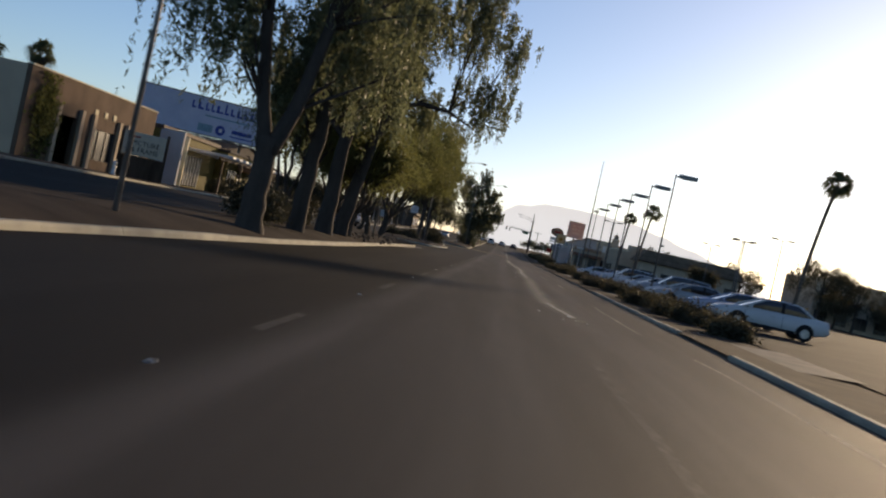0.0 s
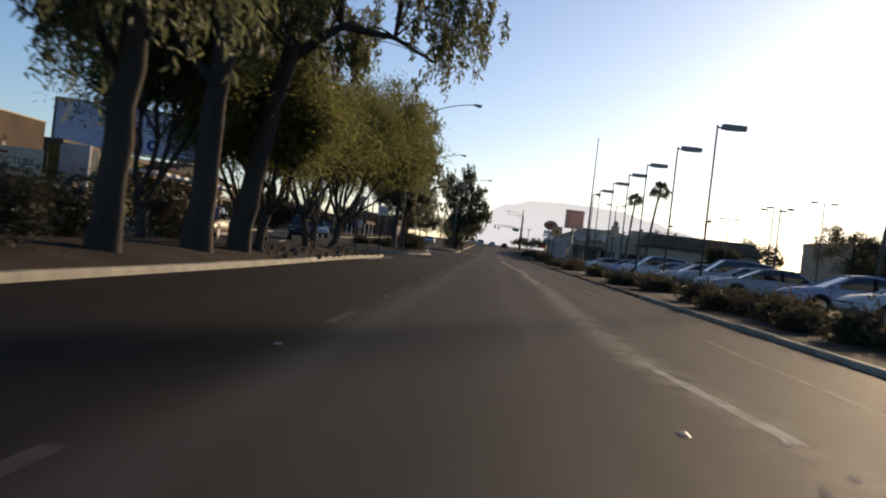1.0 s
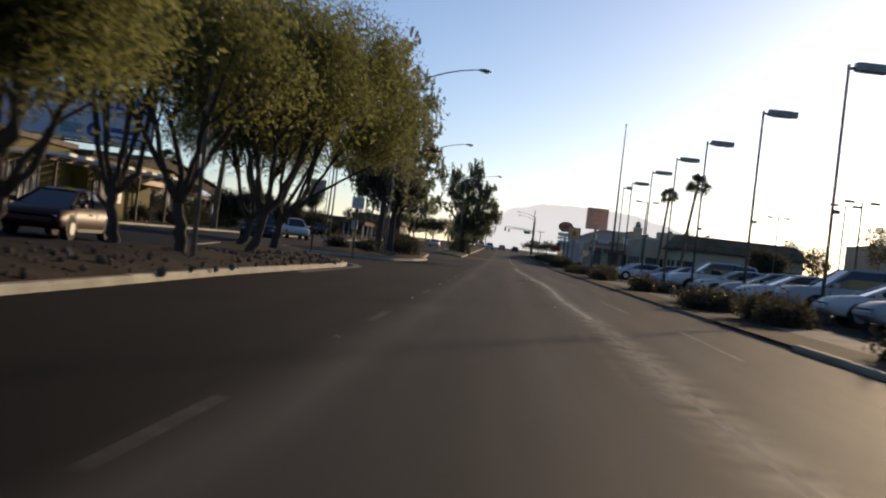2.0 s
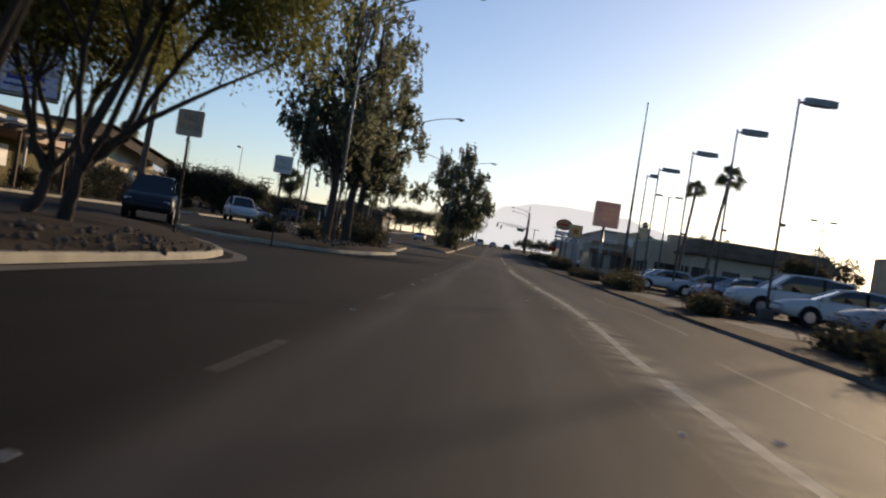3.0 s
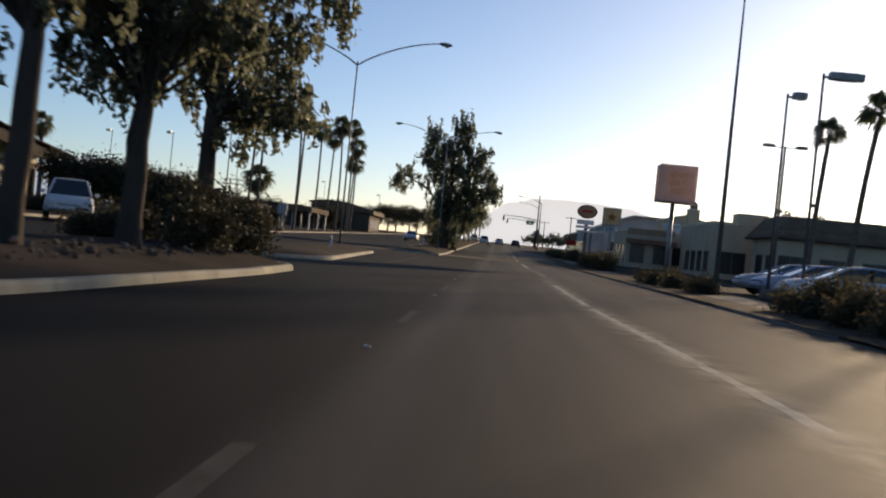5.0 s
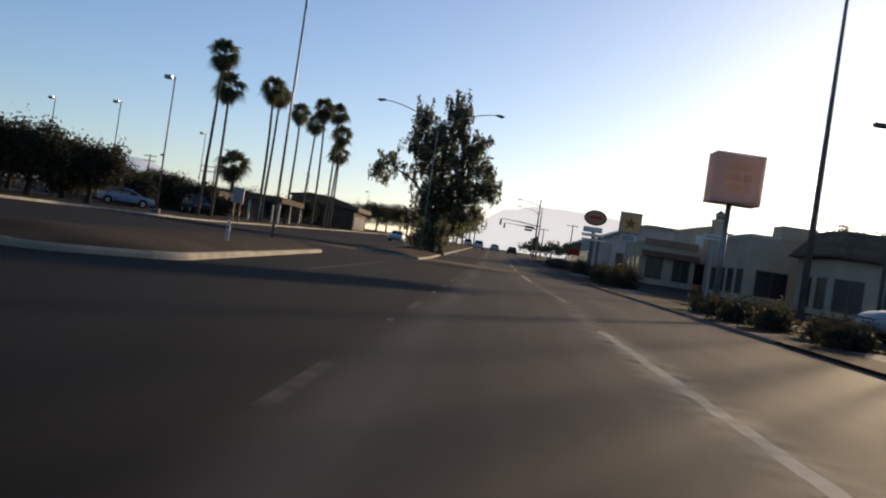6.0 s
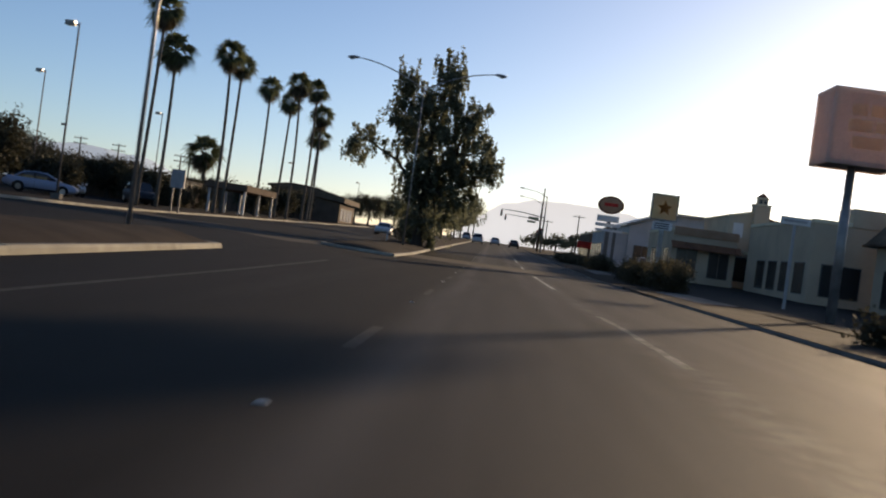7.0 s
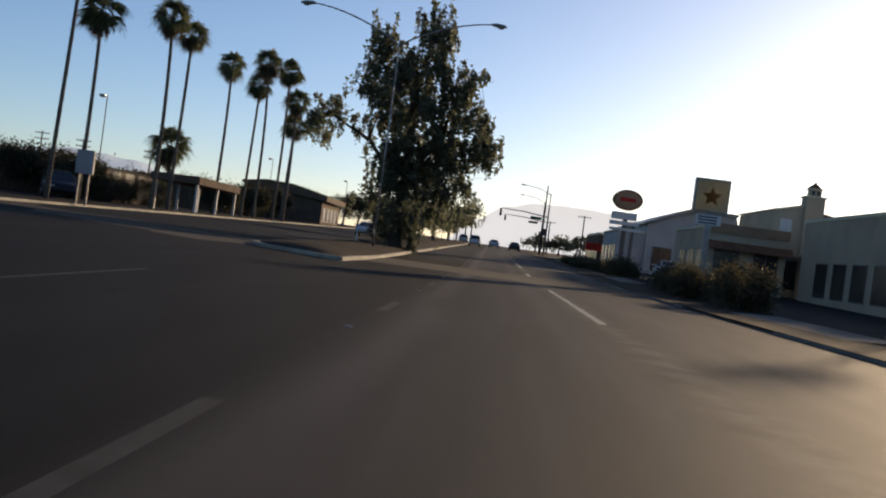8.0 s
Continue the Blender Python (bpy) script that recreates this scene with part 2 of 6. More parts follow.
M["ink_teal"] = material("ink_teal", (0.22, 0.36, 0.42), 0.6, scale=3)
M["ink_red"] = material("ink_red", (0.45, 0.07, 0.04), 0.6, scale=3)
M["board_blue"] = material("board_blue", (0.55, 0.57, 0.66), 0.6, second=(0.46, 0.49, 0.60), scale=0.5, fine=8)
M["stucco_brown"] = material("stucco_brown", (0.17, 0.118, 0.085), 0.9, second=(0.12, 0.085, 0.062), scale=0.6, fine=35, bump=0.4, spec=0.06)
M["stucco_tan"] = material("stucco_tan", (0.56, 0.45, 0.32), 0.9, second=(0.46, 0.37, 0.27), scale=0.5, fine=35, bump=0.4, spec=0.06)
M["stucco_cream"] = material("stucco_cream", (0.80, 0.71, 0.50), 0.9, second=(0.70, 0.62, 0.43), scale=0.6, fine=35, bump=0.3, spec=0.08)
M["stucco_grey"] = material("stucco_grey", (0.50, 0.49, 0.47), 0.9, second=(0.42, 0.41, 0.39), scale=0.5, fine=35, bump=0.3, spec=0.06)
M["yellow"] = material("yellow_paint", (0.33, 0.22, 0.04), 0.7, second=(0.26, 0.17, 0.035), scale=1.0, fine=20)
M["olive"] = material("olive_paint", (0.15, 0.12, 0.035), 0.8, second=(0.11, 0.09, 0.028), scale=0.8, fine=20, spec=0.1)
M["orange"] = material("orange_paint", (0.40, 0.24, 0.15), 0.6, second=(0.34, 0.19, 0.11), scale=1.0, fine=20)
M["sign_yellow"] = material("sign_yellow", (0.76, 0.69, 0.46), 0.6, second=(0.68, 0.61, 0.41), scale=1.5, fine=20, through=0.58)
M["roof_dark"] = material("roof_dark", (0.060, 0.048, 0.042), 0.85, second=(0.040, 0.033, 0.030), scale=1.0, fine=18, bump=0.6, per_object=0.15, spec=0.08)
M["roof_tile"] = material("roof_tile", (0.27, 0.12, 0.065), 0.85, second=(0.19, 0.085, 0.05), scale=1.0, fine=18, bump=0.5, per_object=0.2)
M["wood_dark"] = material("wood_dark", (0.13, 0.09, 0.065), 0.7, second=(0.07, 0.045, 0.03), scale=2, fine=30, bump=0.3, stretch=(1, 1, 0.2), spec=0.08)
M["glass"] = material("window_glass", (0.02, 0.022, 0.025), 0.22, spec=0.5, scale=0.3)
M["car_glass"] = material("car_glass", (0.015, 0.017, 0.02), 0.04, spec=0.9, scale=0.3)
M["rubber"] = material("rubber", (0.02, 0.02, 0.02), 0.8, scale=6)
M["rim"] = material("rim", (0.5, 0.5, 0.5), 0.3, 0.8, scale=6)
M["trim"] = material("car_trim", (0.02, 0.02, 0.022), 0.6, scale=6)
M["headlight"] = material("headlight", (0.6, 0.6, 0.6), 0.1, spec=0.9, scale=8)
M["taillight"] = material("taillight", (0.35, 0.015, 0.012), 0.2, spec=0.7, scale=8)
M["red"] = material("red_paint", (0.55, 0.03, 0.02), 0.5, scale=2)
M["awning_red"] = material("awning_red", (0.75, 0.06, 0.04), 0.6, scale=2, through=0.5)
M["green_sign"] = material("green_sign", (0.02, 0.14, 0.07), 0.5, scale=2)
for key, col in (("silver", (0.45, 0.46, 0.48)), ("white", (0.68, 0.68, 0.67)), ("dark", (0.035, 0.037, 0.045)), ("maroon", (0.05, 0.010, 0.010)), ("ice", (0.40, 0.46, 0.58))):
    M["car_" + key] = material("car_paint_" + key, col, 0.5, 0.05, second=[c * 0.93 for c in col], scale=0.7, fine=200, coat=0.05)
# haze over the far ridges is put into their colour and glow
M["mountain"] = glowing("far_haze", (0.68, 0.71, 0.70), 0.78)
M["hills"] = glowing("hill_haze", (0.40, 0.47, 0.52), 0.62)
M["shingle"] = material("shingle", (0.20, 0.14, 0.095), 0.85, second=(0.14, 0.10, 0.07), scale=1.0, fine=18, bump=0.6, per_object=0.15, spec=0.08)


# mesh helpers
def mesh_ob(name, bm, mat, smooth=False):
    me = bpy.data.meshes.new(name)
    bmesh.ops.recalc_face_normals(bm, faces=bm.faces)
    bm.to_mesh(me)
    bm.free()
    if smooth:
        me.polygons.foreach_set("use_smooth", [True] * len(me.polygons))
    me.materials.append(mat)
    return new(name, me)


def part(name, bm, mat, parent, label="", smooth=False):
    ob = mesh_ob(name, bm, mat, smooth)
    ob.parent = parent
    if label:
        ob["label"] = label
    return ob


def part_mesh(name, me, parent, label="", at=None):
    ob = new(name, me)
    ob.parent = parent
    if at is not None:
        ob.matrix_basis = at
    if label:
        ob["label"] = label
    return ob


def thing(name, m, label, category, group="", kind=""):
    ob = new(name)
    ob.matrix_basis = m
    ob.empty_display_size = 0.2
    return tagged(ob, label, category, group, kind)


def box(bm, x0, x1, y0, y1, z0, z1, bevel=0.0, m=None):
    made = bmesh.ops.create_cube(bm, size=1.0, matrix=Matrix.LocRotScale(((x0 + x1) / 2, (y0 + y1) / 2, (z0 + z1) / 2), None, (abs(x1 - x0), abs(y1 - y0), abs(z1 - z0))))
    vs = made["verts"]
    if bevel:
        es = list({e for v in vs for e in v.link_edges})
        r = bmesh.ops.bevel(bm, geom=es, offset=bevel, segments=1, affect="EDGES", profile=0.5)
        vs = list({v for f in r["faces"] for v in f.verts} | {v for v in vs if v.is_valid})
    if m:
        bmesh.ops.transform(bm, matrix=m, verts=vs)
    return vs


def boxes(*items, bevel=0.0):
    bm = bmesh.new()
    for it in items:
        box(bm, *it, bevel=bevel)
    return bm


def tube(bm, pts, radii, sides=8, caps=True):
    """A tube along points, with a radius at each."""
    pts = [Vector(p) for p in pts]
    rings = []
    side = None
    for i, p in enumerate(pts):
        d = (pts[min(i + 1, len(pts) - 1)] - pts[max(i - 1, 0)]).normalized()
        if side is None:
            side = d.cross(Vector((0.3, 1, 0.2))).normalized()
        side = (side - d * side.dot(d)).normalized()
        up = d.cross(side)
        r = radii[i] if hasattr(radii, "__len__") else radii
        rings.append([bm.verts.new(p + (side * math.cos(a) + up * math.sin(a)) * r) for a in (2 * math.pi * k / sides for k in range(sides))])
    for a, b in zip(rings, rings[1:]):
        for k in range(sides):
            bm.faces.new((a[k], a[(k + 1) % sides], b[(k + 1) % sides], b[k]))
    if caps:
        bm.faces.new(rings[0][::-1]), bm.faces.new(rings[-1])
    return bm


def prism(bm, outline, z0, z1):
    """An outline in x and y, raised from z0 to z1."""
    lo = [bm.verts.new((x, y, z0)) for x, y in outline]
    hi = [bm.verts.new((x, y, z1)) for x, y in outline]
    n = len(outline)
    bm.faces.new(lo[::-1]), bm.faces.new(hi)
    for k in range(n):
        bm.faces.new((lo[k], lo[(k + 1) % n], hi[(k + 1) % n], hi[k]))
    return bm


def smoothstep(a, b, v):
    t = min(1.0, max(0.0, (v - a) / (b - a)))
    return t * t * (3 - 2 * t)


def g(x, y):
    """Height of the land: level round the road, a little higher beyond the far carriageway, rising ahead."""
    return 0.28 * smoothstep(9, 20, -x) + 0.012 * max(0.0, min(y, 420.0) - 172.0)


def sheet(name, x0, x1, y0, y1, mat, nx, ny, lift=0.0, edge=0.0):
    """A sheet that follows the land, with finer steps near the walk."""
    bm = bmesh.new()
    xs = np.linspace(x0, x1, nx + 1)
    ys = np.linspace(y0, y1, ny + 1)
    grid = [[bm.verts.new((x, y, g(x, y) + lift)) for x in xs] for y in ys]
    for j in range(ny):
        for i in range(nx):
            bm.faces.new((grid[j][i], grid[j][i + 1], grid[j + 1][i + 1], grid[j + 1][i]))
    return mesh_ob(name, bm, mat)


def strip(bm, pts, width, lift, ragged=0.0):
    """A flat painted strip along points in x and y, following the land."""
    prev = None
    for i, (x, y) in enumerate(pts):
        a, b = pts[max(i - 1, 0)], pts[min(i + 1, len(pts) - 1)]
        d = Vector((b[0] - a[0], b[1] - a[1])).normalized()
        pair = []
        for s in (1, -1):
            w = width / 2 * (1 + ragged * (noise.noise((x * 2, y * 1.7, s * 5)) + 0.6 * noise.noise((x, y * 5.3, s * 9))))
            pair.append(bm.verts.new((x - s * d.y * w, y + s * d.x * w, g(x, y) + lift)))
        if prev:
            bm.faces.new((prev[0], prev[1], pair[1], pair[0]))
        prev = pair


# ---- land, road and kerbs ----
def far_ground():
    bm = bmesh.new()
    xs = [-4500, -1500, -500, -200, -90, -60, -40, -30, -24, -20, -16, -12, -9, -5, 0, 5, 10, 30, 60, 120, 300, 900, 2000, 4500]
    ys = [-900, -300, -120, -60] + list(range(-40, 440, 20)) + [500, 600, 800, 1200, 2000, 3000, 4900]
    grid = [[bm.verts.new((x, y, g(x, y) - 0.03)) for x in xs] for y in ys]
    for j in range(len(ys) - 1):
        for i in range(len(xs) - 1):
            bm.faces.new((grid[j][i], grid[j][i + 1], grid[j + 1][i + 1], grid[j + 1][i]))
    return tagged(mesh_ob("ground", bm, M["ground"]), "dry brown desert earth reaching the horizon", "ground", kind="structure")


far_ground()
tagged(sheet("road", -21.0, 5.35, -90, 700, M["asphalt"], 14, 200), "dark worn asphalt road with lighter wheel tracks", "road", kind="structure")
tagged(sheet("parking_lot", 7.9, 70, -60, 146, M["asphalt_lot"], 6, 40, 0.10), "grey asphalt car lot beside the road", "car lot", kind="structure")
tagged(sheet("forecourt", 7.9, 60, 146.2, 330, M["asphalt_lot"], 6, 40, 0.08), "grey asphalt forecourts in front of shops", "forecourt", kind="structure")
tagged(sheet("far_lot", -80, -23.2, -60, 330, M["asphalt_lot"], 10, 60, 0.05), "dark asphalt lots beside the far shops", "car lot", kind="structure")

KERB_H = 0.16


def kerb_stones(name, pts, closed, label, step=3.0, inside=1, mat="concrete", tall=0.125):
    """A row of cast kerb stones along points in x and y, the face on the road side."""
    root = tagged(new(name), label, "kerb", kind="structure")
    pts = [Vector(p) for p in pts]
    if closed:
        pts = pts + [pts[0]]
    run = [0.0]
    for a, b in zip(pts, pts[1:]):
        run.append(run[-1] + (b - a).length)

    def at(s):
        for i in range(len(pts) - 1):
            if s <= run[i + 1] or i == len(pts) - 2:
                f = (s - run[i]) / max(1e-6, run[i + 1] - run[i])
                p = pts[i].lerp(pts[i + 1], f)
                return p, (pts[i + 1] - pts[i]).normalized()
    count = max(1, round(run[-1] / step))
    rnd = random.Random(len(name) + count)
    for k in range(count):
        s0, s1 = run[-1] * k / count + 0.008, run[-1] * (k + 1) / count - 0.008
        cuts = [s0] + [s for s in run if s0 + 0.05 < s < s1 - 0.05] + [s1]
        bm = bmesh.new()
        dz = rnd.uniform(-0.008, 0.008)
        rows = []
        for s in cuts:
            p, d = at(s)
            n = Vector((-d.y, d.x)) * inside
            z = g(p.x, p.y)
            rows.append([bm.verts.new((p.x + n.x * o, p.y + n.y * o, z + h)) for o, h in ((0.0, -0.05), (0.01, tall - 0.045 + dz), (0.04, tall + dz), (0.17, tall + dz), (0.17, -0.05))])
        for a, b in zip(rows, rows[1:]):
            for i in range(5):
                bm.faces.new((a[i], a[(i + 1) % 5], b[(i + 1) % 5], b[i]))
        bm.faces.new(rows[0]), bm.faces.new(rows[-1][::-1])
        part("kerb_stone", bm, M[mat], root)
    return root


def rounded(points, radius, steps=5):
    """An outline with its corners rounded."""
    out = []
    n = len(points)
    for i in range(n):
        p, a, b = Vector(points[i]), Vector(points[i - 1]), Vector(points[(i + 1) % n])
        r = min(radius, (a - p).length * 0.45, (b - p).length * 0.45)
        s, e = p + (a - p).normalized() * r, p + (b - p).normalized() * r
        for k in range(steps + 1):
            t = k / steps
            out.append(tuple(s * (1 - t) ** 2 + p * 2 * t * (1 - t) + e * t * t))
    return out


MEDIANS = [
    ("median_first", [(-5.65, -60), (-5.6, 8), (-5.4, 14), (-5.05, 22), (-4.95, 34), (-5.15, 50), (-5.0, 66.0), (-5.5, 69.6), (-7.0, 73.2), (-9.4, 77.4), (-11.4, 78.4), (-12.0, 75.0), (-10.0, 62), (-9.9, -60)], 1.4),
    ("median_second", [(-5.45, 86.0), (-4.95, 91.0), (-4.65, 100), (-4.75, 104.6), (-7.0, 106.3), (-9.9, 106.0), (-11.2, 100), (-11.8, 90), (-11.6, 85.6), (-9.2, 84.3), (-6.6, 84.4)], 1.3),
    ("median_third", [(-5.7, 115.5), (-7.15, 141.3), (-8.3, 141.8), (-10.2, 140.5), (-10.0, 112.5), (-7.0, 112.0)], 0.8),
    ("median_fourth", [(-4.55, 161.2), (-4.45, 340), (-9.3, 340), (-9.2, 170.0), (-8.0, 166.0)], 0.35),
]


def median(name, outline, radius):
    ring = rounded(outline, radius)
    kerb_stones(name + "_kerb", ring, True, "pale weathered concrete kerb round the planted strip")
    # mounded soil inside the kerb, section by section
    bm = bmesh.new()
    lo_y, hi_y = min(p[1] for p in ring) + 0.16, max(p[1] for p in ring) - 0.16
    stations = list(np.arange(lo_y, hi_y, 0.8)) + [hi_y]
    prev = None
    for y in stations:
        hits = []
        for k in range(len(ring)):
            (xa, ya), (xb, yb) = ring[k], ring[(k + 1) % len(ring)]
            if (ya <= y) != (yb <= y):
                hits.append(xa + (xb - xa) * (y - ya) / (yb - ya))
        if len(hits) < 2:
            continue
        xa, xb = min(hits) + 0.15, max(hits) - 0.15
        if xb < xa:
            xa = xb = (xa + xb) / 2
        end = min(1.0, (y - lo_y) / 2.0, (hi_y - y) / 2.0)
        row = []
        for k in range(13):
            f = k / 12
            x = xa + (xb - xa) * f
            swell = math.sin(math.pi * f) ** 0.7 * max(0.0, end) * min(1.0, (xb - xa) / 3.0)
            h = 0.10 + 0.25 * swell + noise.noise((x * 0.8, y * 0.8, 0)) * 0.06 * swell
            row.append(bm.verts.new((x, y, g(x, y) + h)))
        if prev:
            for k in range(12):
                bm.faces.new((prev[k], prev[k + 1], row[k + 1], row[k]))
        prev = row
    return tagged(mesh_ob(name, bm, M["dirt"], True), "raised strip of bare brown earth and gravel", "median", kind="structure")


for spec in MEDIANS:
    median(*spec)

# concrete apron round the first strip's nose
bm = bmesh.new()
strip(bm, [(-4.82, 56), (-4.74, 66.0), (-4.85, 68.0), (-5.35, 70.2), (-6.75, 73.3), (-9.2, 77.7), (-11.3, 78.8)], 0.30, 0.006)
tagged(mesh_ob("gutter_apron", bm, M["concrete_gutter"]), "grey concrete gutter apron round a kerb nose", "gutter", kind="structure")

# right-hand kerb, broken by driveways
# paler concrete before y 60 stands in for sun on those stones
for k, (a, b) in enumerate(((-60, 15), (21.4, 47), (54, 70), (76, 84), (98, 108), (118, 150), (160, 186), (196, 240), (250, 330))):
    kerb_stones("roadside_kerb", [(5.36, y) for y in np.linspace(a, b, 5)], False, "grimy concrete kerb along the verge, sunlit stretch painted paler", inside=-1, mat="concrete" if b < 60 else "concrete_gutter", tall=0.09 if b < 60 else 0.06)
# driveway ramps in the gaps
for a, b in ((15, 21.4), (47, 54), (70, 76), (84, 98), (108, 118), (150, 160), (186, 196), (240, 250)):
    bm = bmesh.new()
    rows = [[bm.verts.new((x, y, g(x, y) + z)) for x, z in ((5.30, 0.006), (5.75, 0.03), (8.1, 0.125))] for y in (a, (a + b) / 2, b)]
    for p, q in zip(rows, rows[1:]):
        for i in range(2):
            bm.faces.new((p[i], p[i + 1], q[i + 1], q[i]))
    tagged(mesh_ob("driveway", bm, M["concrete_gutter"]), "grimy concrete driveway ramp into the lot", "driveway", kind="structure")
# far kerb
kerb_stones("far_kerb", [(-21.0, y) for y in np.linspace(-60, 330, 30)], False, "pale concrete kerb before the far shops", step=4.0)
tagged(sheet("far_pavement", -23.2, -21.17, -60, 330, M["dirt"], 1, 60, KERB_H - 0.004), "dusty brown pavement before the far shops", "pavement", kind="structure")


# ---- road markings ----
def marking(name, pts, width, mat, label, ragged=0.12):
    bm = bmesh.new()
    strip(bm, pts, width, 0.0006, ragged)
    return tagged(mesh_ob(name, bm, mat), label, "road marking", kind="structure")


for k in range(-4, 26):
    y = 12.7 + 9.9 * k
    x = -1.32
    marking("lane_dash", [(x, y), (x, y + 1.1), (x, y + 2.25)], 0.11, M["paint_faint"], "faded white dash between two lanes")
edge_x = lambda y: 2.0 + sum(shift * smoothstep(a, b, y) for a, b, shift in EDGE_BENDS)
for a, b, w in ((17.6, 22.4, 0.13), (22.7, 27.5, 0.11), (29, 40.5, 0.09), (41.2, 49.0, 0.12), (49.4, 56.5, 0.14), (57.0, 65.6, 0.13), (66.3, 82.5, 0.15), (86.6, 100, 0.13), (101, 113.2, 0.14), (124.0, 132.2, 0.12), (145, 160, 0.13), (168, 180, 0.13), (190, 202, 0.13)):
    marking("edge_line", [(edge_x(y), y) for y in np.linspace(a, b, max(8, int((b - a) * 4)))], w, M["paint"] if w > 0.125 else M["paint_worn"], "scuffed white line along the lane's edge", 0.45)
marking("edge_ghost", [(edge_x(y) - 0.52 + 0.03 * math.sin(y), y) for y in np.linspace(38, 65, 40)], 0.07, M["paint_faint"], "ghost of an older worn edge line")
marking("edge_ghost", [(2.05 + 0.02 * math.sin(y), y) for y in np.linspace(-20, 8, 40)], 0.10, M["paint_faint"], "ghost of an older worn edge line", 0.5)
seam_x = lambda y: 4.37 - 0.56 * smoothstep(9, 20, y) - 0.12 * smoothstep(34, 46, y) - 0.35 * smoothstep(50, 56, y) + 0.75 * smoothstep(60, 68, y) - 0.45 * smoothstep(72, 78, y)
for a, b in ((-30, 12.5), (17, 27.5), (43, 48.5), (54, 60), (66, 80)):
    marking("seam_line", [(seam_x(y) + 0.03 * math.sin(y * 0.7), y) for y in np.linspace(a, b, 40)], 0.07, M["paint_worn"], "thin pale line along the shoulder", 0.5)
marking("turn_line", [(-4.35, 121.0), (-4.45, 131), (-4.75, 143.5)], 0.11, M["paint_faint"], "faded white turning-lane line")
for y0 in (22, 34, 47, 60, 78, 90, 104, 128):
    marking("far_lane_dash", [(-15.0, y0), (-15.0, y0 + 2.2)], 0.11, M["paint_faint"], "faded white dash on the far carriageway")

def lane_marker(x, y):
    bm = bmesh.new()
    bmesh.ops.create_cone(bm, cap_ends=True, segments=12, radius1=0.042, radius2=0.028, depth=0.012, matrix=Matrix.Translation((0, 0, 0.006)))
    ob = mesh_ob("lane_marker", bm, M["marker"], False)
    ob.matrix_basis = pose(x, y, g(x, y) + 0.001)
    return tagged(ob, "small raised white ceramic lane marker", "lane marker", "lane markers")


first = lane_marker(-1.34, 0.0)
for k in range(1, 24):
    y = 9.9 * k - (0 if k % 3 else 0.3)
    copy_thing(first, pose(-1.34, y, g(-1.34, y) + 0.001))
def scrap(x, y, size, turn):
    """A crumpled pale scrap lying on the asphalt."""
    rng = random.Random(int(x * 100 + y * 7))
    bm = bmesh.new()
    bmesh.ops.create_grid(bm, x_segments=5, y_segments=4, size=0.5)
    for v in bm.verts:
        v.co = (v.co.x * size + rng.uniform(-0.008, 0.008), v.co.y * size * 0.6 + rng.uniform(-0.008, 0.008), 0.004 + rng.uniform(0, 0.3) * size * (1 - abs(v.co.x)))
    bmesh.ops.solidify(bm, geom=bm.faces[:], thickness=0.002)
    ob = mesh_ob("paper_scrap", bm, M["sign_white"])
    ob.matrix_basis = pose(x, y, g(x, y) + 0.001, 0, 0, turn)
    return tagged(ob, "crumpled pale paper scrap on the asphalt", "litter", "litter on the shoulder")


for x, y, size, turn in ((2.36, 17.5, 0.07, 20), (2.47, 16.5, 0.05, 70), (2.16, 16.0, 0.05, 110), (2.66, 16.1, 0.06, 5), (1.52, 44.6, 0.06, 30), (1.62, 52.8, 0.06, 80), (2.32, 53.1, 0.09, 15), (1.15, 69.9, 0.10, 10), (1.86, 69.0, 0.06, 60), (1.55, 78.4, 0.08, 40), (1.80, 77.3, 0.07, 0)):
    scrap(x, y, size, turn)
for y in (17.4, 47.5, 68.5, 78.1, 107.0):
    copy_thing(first, pose(1.70, y, 0.001))

# ---- trees ----
def leaf_mesh(name, centres, length, width, droop, rng, mat, shape=4):
    """Many small leaves, each a bent four-cornered blade, round the given centres."""
    n = len(centres)
    d = rng.normal(size=(n, 3))
    d[:, 2] -= droop
    d /= np.linalg.norm(d, axis=1)[:, None]
    s = np.cross(d, rng.normal(size=(n, 3)))
    s /= np.linalg.norm(s, axis=1)[:, None] + 1e-9
    size = rng.uniform(0.6, 1.35, size=(n, 1))
    ln, wd = length * size, width * size
    up = np.cross(d, s)
    a, c = centres - d * ln / 2, centres + d * ln / 2
    mid = centres + up * wd * 0.25
    b, e = mid + s * wd / 2, mid - s * wd / 2
    verts = np.stack([a, b, c, e], 1).reshape(-1, 3)
    me = bpy.data.meshes.new(name)
    me.vertices.add(4 * n)
    me.vertices.foreach_set("co", verts.ravel())
    me.loops.add(4 * n)
    me.loops.foreach_set("vertex_index", np.arange(4 * n, dtype=np.int32))
    me.polygons.add(n)
    me.polygons.foreach_set("loop_start", np.arange(0, 4 * n, 4, dtype=np.int32))
    me.update(calc_edges=True)
    me.materials.append(mat)
    return me


